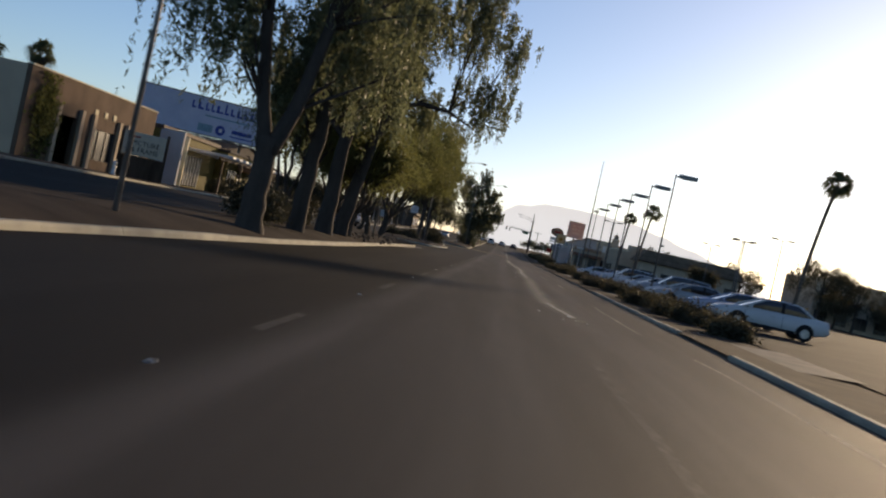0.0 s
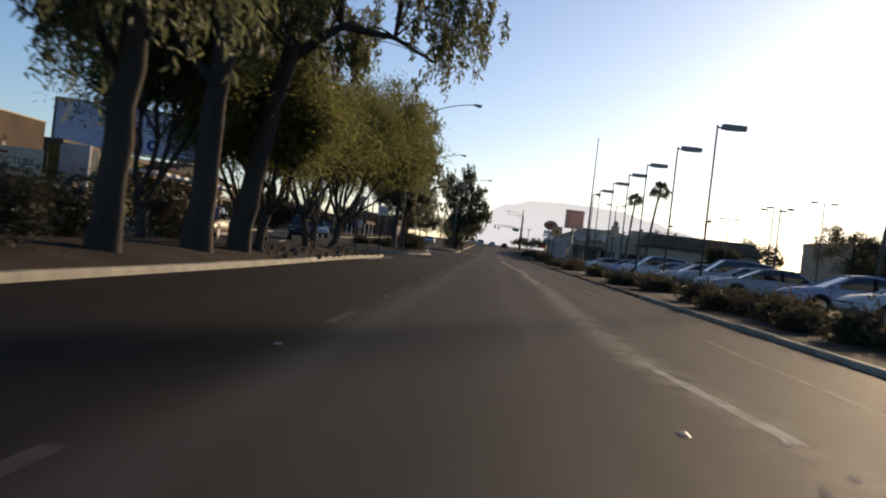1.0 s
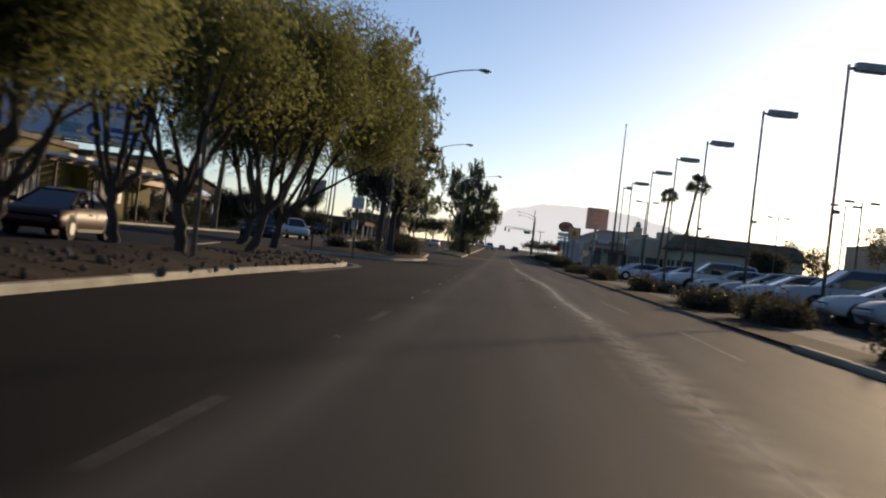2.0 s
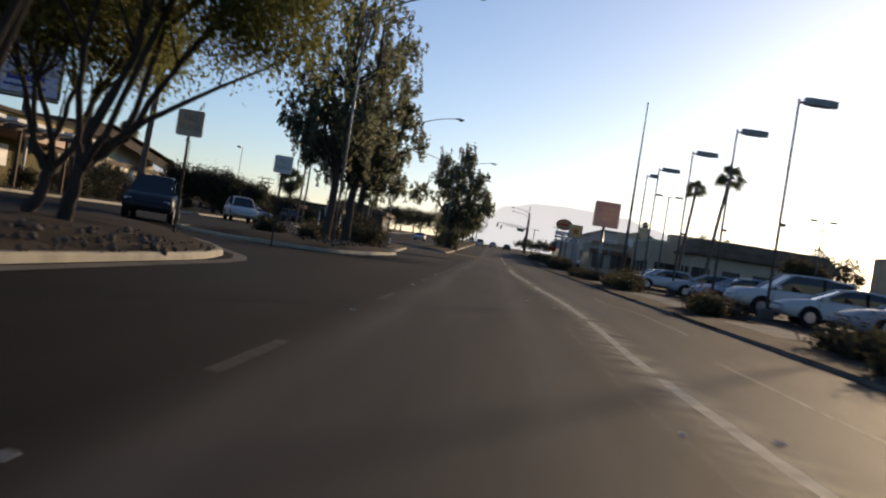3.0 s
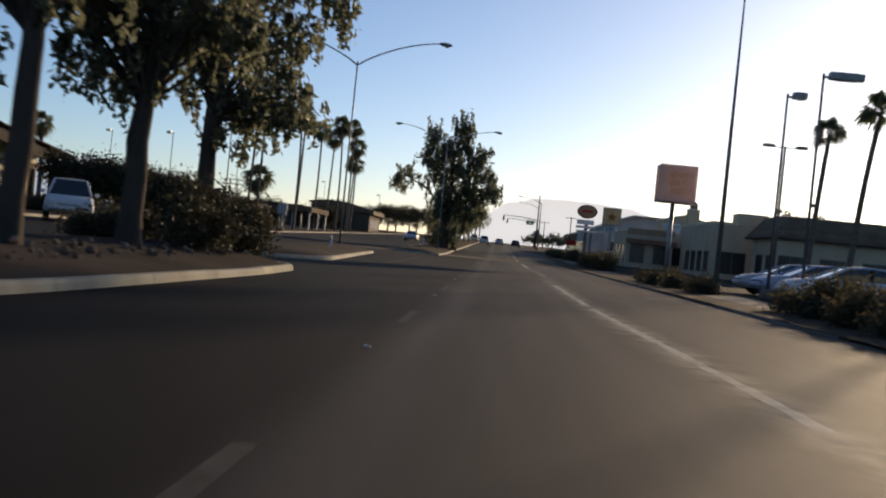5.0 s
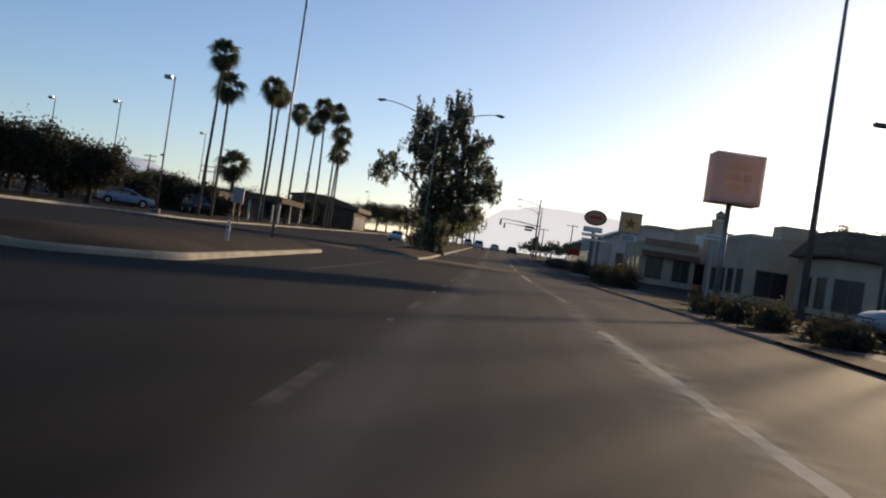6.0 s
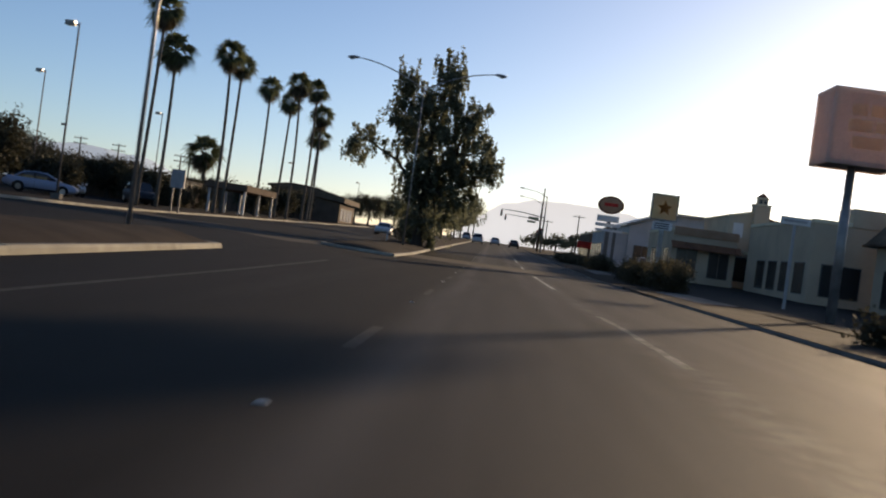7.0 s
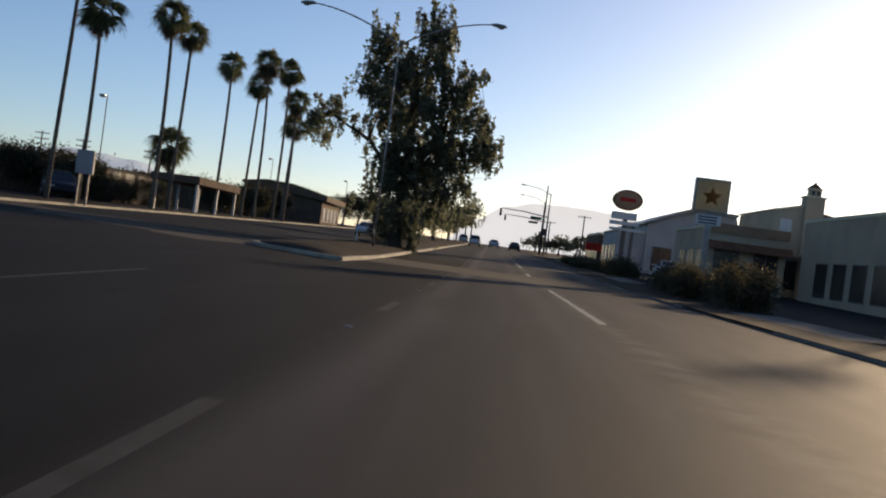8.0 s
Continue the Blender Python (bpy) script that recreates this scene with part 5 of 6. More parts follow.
road_sign(-6.92, 81.25, 0.60, 0.58, 3.0, 10, "square pale road sign on a dark post on the strip")


def bollard(x, y, h, r=0.07, label="white weathered marker post on the strip"):
    root = thing("marker_post", pose(x, y, g(x, y) + 0.12), label, "marker post", "white marker posts")
    bm = bmesh.new()
    tube(bm, [(0, 0, -0.2), (0, 0, h - 0.03), (0, 0, h)], [r, r, r * 0.7], 10)
    part("post", bm, M["white"], root, smooth=True)
    part("band", boxes((-r - 0.004, r + 0.004, -r - 0.004, r + 0.004, h * 0.7, h * 0.8), bevel=0.01), M["steel_dark"], root)
    return root


bollard(-7.15, 124.6, 0.68, 0.045)
bollard(-7.6, 189.0, 0.9, 0.05)


def framed_sign():
    """The picture framer's board on two posts."""
    root = thing("shop_sign", pose(-23.7, 64.0, g(-23.7, 64) + 0.05, 0, 0, 15), "cream roadside board lettered for a picture framer on brown posts", "shop sign")
    for s in (-1, 1):
        part("post", boxes((s * 1.45 - 0.09, s * 1.45 + 0.09, -0.09, 0.09, -0.2, 3.25), bevel=0.01), M["wood_dark"], root)
    panel = part("panel", boxes((-1.34, 1.34, -0.08, 0.08, 1.55, 3.05), bevel=0.02), M["board_cream"], root)
    part("backing", boxes((-1.36, 1.36, -0.05, 0.05, 0.0, 1.5), bevel=0.01), M["wood_dark"], root, "dark boarded lower part")
    text_mesh("lettering", "PICTURE", 0.46, M["ink"], panel, pose(0.1, -0.087, 2.36, 90, 0, 0), "dark painted letters")
    text_mesh("lettering", "& FRAME", 0.46, M["ink"], panel, pose(0.1, -0.087, 1.90, 90, 0, 0), "dark painted letters")
    part("lettering", boxes((-1.1, -0.3, -0.09, -0.084, 2.70, 2.82)), M["ink_red"], panel, "unreadable small red lettering")
    return root


framed_sign()


def billboard():
    """A long poster board on steel posts behind the shops, turned to the oncoming road."""
    a, b = Vector((-40.2, 107.8)), Vector((-28.3, 113.8))
    w = (b - a).length
    rz = math.degrees(math.atan2(b.y - a.y, b.x - a.x))
    c = (a + b) / 2
    base = g(c.x, c.y)
    root = thing("billboard", pose(c.x, c.y, base, 0, 0, rz), "large pale blue poster board with dark lettering on steel posts", "billboard")
    z0, z1 = 6.2 - base, 10.15 - base
    for s in (-0.36, 0.0, 0.36):
        part("post", boxes((s * w - 0.14, s * w + 0.14, 0.25, 0.5, -0.2, z1 - 0.3), bevel=0.01), M["steel_dark"], root)
    panel = part("panel", boxes((-w / 2, w / 2, -0.1, 0.15, z0, z1), bevel=0.01), M["board_blue"], root)
    for s in (-1, 1):
        part("frame", boxes((s * w / 2 - 0.1, s * w / 2 + 0.1, -0.16, 0.2, z0 - 0.1, z1 + 0.1), bevel=0.01), M["steel_dark"], root)
    for z in (z0 - 0.12, z1):
        part("frame", boxes((-w / 2, w / 2, -0.16, 0.2, z, z + 0.12), bevel=0.01), M["steel_dark"], root)
    part("catwalk", boxes((-w / 2, w / 2, -0.9, 0.1, z0 - 0.32, z0 - 0.2), bevel=0.01), M["steel_dark"], root)
    # heavy headline of unreadable letters, then smaller lines and a round emblem
    rnd = random.Random(4)
    x = -w * 0.10
    while x < w * 0.47:
        lw = rnd.uniform(0.4, 0.75)
        tall = rnd.choice((0.8, 0.8, 1.15))
        part("lettering", boxes((x, x + lw * 0.42, -0.108, -0.102, z1 - 1.35, z1 - 1.35 + tall)), M["ink_blue"], panel, "unreadable heavy dark lettering")
        part("lettering", boxes((x + lw * 0.42, x + lw, -0.108, -0.102, z1 - 1.35, z1 - 1.35 + 0.22)), M["ink_blue"], panel, "unreadable heavy dark lettering")
        x += lw + 0.18
    part("lettering", boxes((w * 0.02, w * 0.40, -0.108, -0.102, z1 - 1.95, z1 - 1.78)), M["ink_teal"], panel, "unreadable pale lettering")
    part("lettering", boxes((w * 0.26, w * 0.43, -0.108, -0.102, z0 + 0.75, z0 + 1.15)), M["ink_blue"], panel, "unreadable dark number line")
    part("lettering", boxes((w * 0.25, w * 0.44, -0.108, -0.102, z0 + 0.35, z0 + 0.5)), M["ink_blue"], panel, "unreadable small line")
    part("lettering", boxes((-w * 0.02, w * 0.10, -0.108, -0.102, z0 + 0.35, z0 + 1.15)), M["ink_teal"], panel, "unreadable pale block")
    bm = bmesh.new()
    bmesh.ops.create_cone(bm, cap_ends=True, segments=24, radius1=0.55, radius2=0.55, depth=0.012, matrix=Matrix.LocRotScale((w * 0.165, -0.108, z0 + 0.8), Euler((math.pi / 2, 0, 0)), None))
    emblem = part("emblem", bm, M["ink_blue"], panel)
    part("emblem_mark", boxes((w * 0.165 - 0.14, w * 0.165 + 0.2, -0.120, -0.116, z0 + 0.6, z0 + 1.0)), M["sign_white"], emblem)
    return root


billboard()


def box_sign():
    root = thing("pylon_sign", pose(10.05, 146.3, g(10.5, 146) - 0.1), "tall weathered lightbox sign with a faded pinkish face", "shop sign")
    bm = bmesh.new()
    tube(bm, [(-0.1, 0, -0.1), (-0.1, 0, 4.9)], [0.15, 0.13], 12)
    part("pole", bm, M["steel"], root, smooth=True)
    bars = []
    for z in (4.85, 6.98):
        bars += [(-1.1, 1.1, -0.8, -0.68, z, z + 0.12), (-1.1, 1.1, 0.88, 1.0, z, z + 0.12), (-1.1, -0.98, -0.68, 0.88, z, z + 0.12), (0.98, 1.1, -0.68, 0.88, z, z + 0.12)]
    for x in (-1.1, 0.98):
        for y in (-0.8, 0.88):
            bars.append((x, x + 0.12, y, y + 0.12, 4.97, 6.98))
    body = part("cabinet_top", boxes((-0.98, 0.98, -0.68, 0.88, 7.0, 7.06)), M["steel"], root)
    for bar in bars:
        part("frame_bar", boxes(bar, bevel=0.01), M["light_face"], root, "faded rose bar")
    part("cabinet_floor", boxes((-0.98, 0.98, -0.68, 0.88, 4.88, 4.93)), M["steel"], body)
    face = part("face", boxes((-0.98, 0.98, -0.78, -0.765, 4.97, 6.98)), M["light_face"], body, "faded rose translucent face")
    part("face", boxes((-0.98, 0.98, 0.965, 0.98, 4.97, 6.98)), M["light_face"], body, "faded rose translucent face")
    part("face", boxes((-1.08, -1.065, -0.68, 0.88, 4.97, 6.98)), M["light_face"], body, "faded rose translucent face")
    part("face", boxes((1.065, 1.08, -0.68, 0.88, 4.97, 6.98)), M["light_face"], body, "faded rose translucent face")
    # a bold rounded mark, drawn plain
    for k, (x0, x1, z0, z1) in enumerate(((-0.55, -0.1, 6.3, 6.65), (0.0, 0.6, 6.3, 6.65), (-0.6, 0.1, 5.85, 6.2), (0.2, 0.62, 5.85, 6.2), (-0.45, 0.5, 5.35, 5.7))):
        part("lettering", boxes((x0, x1, -0.790, -0.786, z0, z1)), M["faded_print"], face, "unreadable faded pale lettering")
    return root


box_sign()


def star_sign():
    root = thing("pylon_sign", pose(10.08, 182.5, g(10.08, 182.5) + 0.08), "yellow square sign with a dark star shape on a pole", "shop sign")
    part("pole", boxes((-0.14, 0.14, -0.1, 0.1, -0.1, 4.2), bevel=0.01), M["steel"], root)
    cab = part("cabinet_top", boxes((-0.84, 0.84, -0.2, 0.2, 5.53, 5.6), bevel=0.01), M["steel"], root)
    part("cabinet_floor", boxes((-0.84, 0.84, -0.2, 0.2, 3.95, 4.02), bevel=0.01), M["steel"], root)
    for sd in (-1, 1):
        part("cabinet_side", boxes((sd * 0.84, sd * 0.77, -0.2, 0.2, 4.02, 5.53)), M["steel"], root)
    face = part("face", boxes((-0.77, 0.77, -0.19, -0.175, 4.02, 5.53)), M["sign_yellow"], cab, "pale yellow translucent face")
    part("face", boxes((-0.77, 0.77, 0.175, 0.19, 4.02, 5.53)), M["sign_yellow"], cab, "pale yellow translucent face")
    bm = bmesh.new()
    pts = [(0.5 * (1 if k % 2 == 0 else 0.45) * math.sin(k * math.pi / 5), 0.5 * (1 if k % 2 == 0 else 0.45) * math.cos(k * math.pi / 5)) for k in range(10)]
    prism(bm, pts, 0, 0.008)
    bmesh.ops.transform(bm, matrix=pose(0.0, -0.193, 4.72, 90, 0, 0), verts=bm.verts)
    part("emblem", bm, M["ink_lit"], face, "faded orange star-like emblem")
    low = part("panel", boxes((-0.6, 0.6, -0.12, 0.12, 3.35, 3.85), bevel=0.02), M["sign_white"], root, "white letter board")
    for k in range(3):
        part("lettering", boxes((-0.5, 0.4, -0.128, -0.122, 3.42 + 0.14 * k, 3.49 + 0.14 * k)), M["ink"], low, "unreadable dark lettering")
    return root


star_sign()


def oval_sign():
    root = thing("pylon_sign", pose(11.3, 227.0, g(11.3, 227)), "oval tan sign with a brown rim above white boards", "shop sign")
    b = g(11.3, 227)
    part("pole", boxes((-0.2, 0.2, -0.15, 0.15, -0.1, 5.4 - b), bevel=0.01), M["steel_dark"], root)
    part("pole", boxes((0.6, 0.9, -0.15, 0.15, -0.1, 5.0 - b), bevel=0.01), M["steel_dark"], root)
    z = 7.1 - b
    for name2, rx, rz, y0, y1, mat in (("rim", 1.34, 0.92, -0.25, 0.25, M["roof_tile"]), ("face", 1.14, 0.74, -0.29, -0.25, M["orange"])):
        bm = bmesh.new()
        pts = [(rx * math.cos(k * math.pi / 18), rz * math.sin(k * math.pi / 18)) for k in range(36)]
        prism(bm, pts, -y1, -y0)
        bmesh.ops.transform(bm, matrix=pose(0, 0, z, 90, 0, 0), verts=bm.verts)
        if name2 == "rim":
            rim = part(name2, bm, mat, root)
        else:
            face = part(name2, bm, mat, rim, "faded tan face")
    part("lettering", boxes((-0.7, 0.7, -0.30, -0.294, z - 0.15, z + 0.2)), M["red"], face, "unreadable red lettering")
    for z0, z1, x0, x1 in ((5.35, 6.0, -1.25, 1.0), (4.85, 5.2, -1.35, 1.25), (4.35, 4.6, -1.3, 1.5)):
        part("panel", boxes((x0, x1, -0.18, 0.18, z0 - b, z1 - b), bevel=0.02), M["sign_white"], root, "white letter board")
    return root


oval_sign()


def t_sign(x, y):
    root = thing("lot_sign", pose(x, y, g(x, y) + 0.1, 0, 0, 0), "pale plank sign across the top of a post", "sign")
    part("post", boxes((-0.06, 0.06, -0.05, 0.05, -0.1, 3.85)), M["sign_grey"], root)
    p = part("panel", boxes((-0.63, 0.63, -0.09, -0.05, 3.55, 3.88), bevel=0.01), M["sign_white"], root)
    part("lettering", boxes((-0.5, 0.5, -0.098, -0.093, 3.66, 3.76)), M["sign_grey"], p, "unreadable grey lettering")


t_sign(12.2, 160.0)
root = thing("lot_sign", pose(-20.9, 183.0, g(-20.9, 183) + 0.16), "pale board on two posts beside the far pavement", "sign")
for s in (-0.25, 0.25):
    part("post", boxes((s - 0.05, s + 0.05, -0.05, 0.05, -0.1, 1.9)), M["steel_dark"], root)
part("panel", boxes((-0.45, 0.45, -0.1, 0.1, 1.5, 2.7), bevel=0.02), M["sign_grey"], root)


def hydrant(x, y):
    root = thing("fire_hydrant", pose(x, y, g(x, y) + 0.16), "white painted fire hydrant on the far pavement", "fire hydrant")
    bm = bmesh.new()
    tube(bm, [(0, 0, -0.02), (0, 0, 0.06), (0, 0, 0.07), (0, 0, 0.62), (0, 0, 0.70), (0, 0, 0.78)], [0.17, 0.17, 0.12, 0.11, 0.14, 0.05], 12)
    part("barrel", bm, M["white"], root, smooth=True)
    for sd in (-1, 1):
        bm = bmesh.new()
        tube(bm, [(0, sd * 0.08, 0.48), (0, sd * 0.22, 0.48)], 0.06, 10)
        part("nozzle", bm, M["white"], root, smooth=True)
    part("cap_nut", boxes((-0.03, 0.03, -0.03, 0.03, 0.77, 0.83), bevel=0.005), M["steel"], root)
    return root


hydrant(-21.9, 54.6)


# ---- signals ahead ----
def signal(parent, x, y, z):
    head = part("signal_head", boxes((x - 0.17, x + 0.17, y - 0.12, y + 0.12, z - 0.5, z + 0.5), bevel=0.02), M["steel_dark"], parent)
    for k, mat in enumerate(("red", "trim", "trim")):
        bm = bmesh.new()
        bmesh.ops.create_cone(bm, cap_ends=True, segments=12, radius1=0.11, radius2=0.11, depth=0.08, matrix=Matrix.LocRotScale((x, y - 0.15, z + 0.32 - 0.32 * k), Euler((math.pi / 2, 0, 0)), None))
        part("lens", bm, M[mat], head)


def signal_mast(x, y, reach, side):
    b = g(x, y)
    root = thing("signal_mast", pose(x, y, b), "grey mast arm with traffic signals and a street lamp", "traffic light", "signal masts")
    bm = bmesh.new()
    tube(bm, [(0, 0, -0.1), (0, 0, 6.0), (0, 0, 9.0)], [0.16, 0.12, 0.08], 10)
    part("pole", bm, M["steel"], root, smooth=True)
    bm = bmesh.new()
    tube(bm, [(0, 0, 5.6), (side * reach * 0.5, 0, 6.0), (side * reach, 0, 6.1)], [0.10, 0.08, 0.05], 8)
    part("mast_arm", bm, M["steel"], root, smooth=True)
    bm = bmesh.new()
    tube(bm, [(0, 0, 8.8), (side * 1.5, 0, 9.5), (side * 4.0, 0, 9.8)], [0.06, 0.05, 0.04], 8)
    arm = part("lamp_arm", bm, M["steel"], root, smooth=True)
    part("lamp_head", boxes((side * 3.7, side * 4.4, -0.15, 0.15, 9.7, 9.88), bevel=0.04), M["steel"], arm)
    signal(root, side * reach, -0.15, 5.5)
    signal(root, side * 0.3, -0.25, 3.4)
    part("street_name", boxes((side * reach * 0.25 - 0.8, side * reach * 0.25 + 0.8, -0.12, -0.08, 5.1, 5.5), bevel=0.01), M["green_sign"], root, "green name plate with unreadable lettering")


signal_mast(7.3, 286, 6.8, -1)
signal_mast(-10.4, 283, 2.6, 1)
signal_mast(8.0, 318, 6.5, -1)


# ---- buildings ----
def windows_row(parent, face_x, sign, ys, z0, z1, width, axis="x"):
    """Framed windows on a wall that faces along x."""
    for y in ys:
        x0, x1 = face_x - 0.05 * sign, face_x + 0.03 * sign
        win = part("window", boxes((x0, x1, y - width / 2, y + width / 2, z0, z1), bevel=0.01), M["steel_dark"], parent, "dark framed shop window")
        part("pane", boxes((x1 - 0.02 * sign, x1 + 0.012 * sign, y - width / 2 + 0.07, y - 0.03, z0 + 0.07, z1 - 0.07)), M["glass"], win)
        part("pane", boxes((x1 - 0.02 * sign, x1 + 0.012 * sign, y + 0.03, y + width / 2 - 0.07, z0 + 0.07, z1 - 0.07)), M["glass"], win)


def brown_shop():
    """Flat-roofed brown stucco shop with a recessed entrance and ivy."""
    y0, y1, f = 53.0, 75.0, -27.0
    b = g(-27, 64)
    root = thing("shop_building", pose(0, 0, b), "flat-roofed brown stucco shop with a dark recessed entrance", "building")
    H = 5.2
    # front wall with an entrance opening and two window openings
    for item in ((f - 0.3, f, y0, 57.6, 0, H), (f - 0.3, f, 57.6, 60.6, 3.0, H), (f - 0.3, f, 60.6, 63.2, 0, H), (f - 0.3, f, 63.2, 67.4, 2.7, H), (f - 0.3, f, 63.2, 67.4, 0, 0.7), (f - 0.3, f, 67.4, 69.6, 0, H), (f - 0.3, f, 69.6, 73.6, 2.7, H), (f - 0.3, f, 69.6, 73.6, 0, 0.7), (f - 0.3, f, 73.6, y1, 0, H)):
        part("front_wall", boxes(item), M["stucco_brown"], root)
    part("side_wall", boxes((-45, f - 0.3, y0, y0 + 0.3, 0, H)), M["stucco_tan"], root, "tan stucco side wall")
    part("side_wall", boxes((-45, f - 0.3, y1 - 0.3, y1, 0, H)), M["stucco_brown"], root)
    part("back_wall", boxes((-45.3, -45, y0, y1, 0, H)), M["stucco_brown"], root)
    part("inner_wall", boxes((f - 2.2, f - 2.0, 57.2, 61.0, 0, 3.2)), M["wood_dark"], root, "dark recessed entrance wall")
    part("roof", boxes((-45, f - 0.3, y0 + 0.3, y1 - 0.3, H - 0.5, H - 0.35)), M["roof_dark"], root)
    part("parapet_cap", boxes((f - 0.36, f + 0.06, y0 - 0.06, y1 + 0.06, H, H + 0.09), bevel=0.02), M["stucco_cream"], root, "pale metal coping")
    for y in (60.9, 57.3, 63.0, 67.7, 69.3):
        part("pilaster", boxes((f, f + 0.22, y - 0.25, y + 0.25, 0, 3.6), bevel=0.02), M["stucco_tan"], root, "tan stucco pilaster")
    for y in (63.3, 65.0, 66.6):
        part("wall_plaque", boxes((f, f + 0.06, y - 0.28, y + 0.28, 3.55, 3.95), bevel=0.02), M["stucco_cream"], root, "pale round-cornered plaque")
    for ya, yb in ((63.2, 67.4), (69.6, 73.6)):
        win = part("window", boxes((f - 0.2, f - 0.12, ya, yb, 0.7, 2.7)), M["glass"], root)
        for y in np.linspace(ya, yb, 4):
            part("mullion", boxes((f - 0.14, f - 0.06, y - 0.04, y + 0.04, 0.7, 2.7)), M["steel_dark"], win)
    return root


brown_shop()
# ivy on the brown shop
rng = np.random.default_rng(77)
pts = np.stack([rng.normal(-26.85, 0.10, 2600), 55.6 + rng.normal(0, 0.75, 2600), np.abs(rng.normal(2.6, 1.1, 2600))], 1)
pts[:, 2] = np.clip(pts[:, 2], 0.1, 5.0) + g(-27, 56)
ivy = thing("ivy", pose(0, 0, 0), "dense green ivy climbing a brown shop wall", "ivy")
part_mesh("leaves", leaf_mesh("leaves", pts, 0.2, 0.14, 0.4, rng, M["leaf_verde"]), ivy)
bm = bmesh.new()
tube(bm, [(-26.93, 55.6, g(-27, 56) - 0.1), (-26.93, 55.4, 2.0), (-26.95, 55.8, 4.2)], [0.04, 0.03, 0.015], 6)
part("stem", bm, M["bark_dark"], ivy)


def drive_in():
    """Olive-walled shop with a slatted flat canopy, ending in an awninged store."""
    b = g(-28, 95)
    root = thing("shop_building", pose(0, 0, b), "olive shop with a white slatted canopy and an orange awning", "building")
    part("wall", boxes((-40, -28.6, 81.5, 99.5, 0, 4.4)), M["olive"], root, "dull olive wall")
    # shade on the first wing wall is put into its grey stucco
    part("wing_wall", boxes((-28.6, -26.6, 81.5, 81.9, 0, 4.5)), M["stucco_grey"], root, "wing wall with its shade painted grey")
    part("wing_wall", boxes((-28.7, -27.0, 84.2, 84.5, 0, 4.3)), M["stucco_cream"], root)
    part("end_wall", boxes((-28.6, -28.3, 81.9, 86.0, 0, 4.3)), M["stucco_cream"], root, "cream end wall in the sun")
    part("parapet", boxes((-40.1, -28.4, 81.4, 99.6, 4.4, 4.75), bevel=0.02), M["wood_dark"], root, "dark fascia")
    win = part("shopfront", boxes((-28.55, -28.5, 86.2, 94.0, 0.2, 2.9)), M["glass"], root)
    for y in np.linspace(86.2, 94.0, 10):
        part("mullion", boxes((-28.52, -28.42, y - 0.04, y + 0.04, 0.2, 2.9)), M["white"], win, "white mullion")
    part("canopy_beam", boxes((-24.7, -24.5, 86, 108, 3.05, 3.3)), M["wood_dark"], root)
    for y in np.arange(86.5, 108, 2.35):
        part("canopy_slab", boxes((-28.4, -23.6, y, y + 1.1, 3.35, 3.55), bevel=0.02), M["white"], root, "white flat canopy slab")
    for y in (87.2, 94, 101, 107.2):
        part("canopy_post", boxes((-24.68, -24.52, y - 0.08, y + 0.08, 0, 3.05)), M["wood_dark"], root)
    part("store_wall", boxes((-40, -27.6, 99.7, 112.8, 0, 4.2)), M["olive"], root, "dull olive yellow storefront")
    part("awning", boxes((-27.6, -25.9, 104.5, 112.6, 2.75, 3.75), bevel=0.05), M["orange"], root, "orange awning box")
    part("awning_trim", boxes((-27.7, -25.8, 104.4, 112.7, 3.75, 4.0), bevel=0.02), M["yellow"], root)
    part("doorway", boxes((-27.6, -27.5, 100.6, 103.8, 0.05, 2.6)), M["glass"], root)
    part("poster", boxes((-27.6, -27.54, 104.9, 106.3, 1.2, 2.4)), M["sign_white"], root)
    part("roof", boxes((-40.1, -27.4, 99.6, 112.9, 4.2, 4.45), bevel=0.02), M["roof_dark"], root)
    for y in (105.0, 112.2):
        part("awning_post", boxes((-26.05, -25.9, y - 0.08, y + 0.08, 0, 2.75)), M["white"], root)
    return root


drive_in()


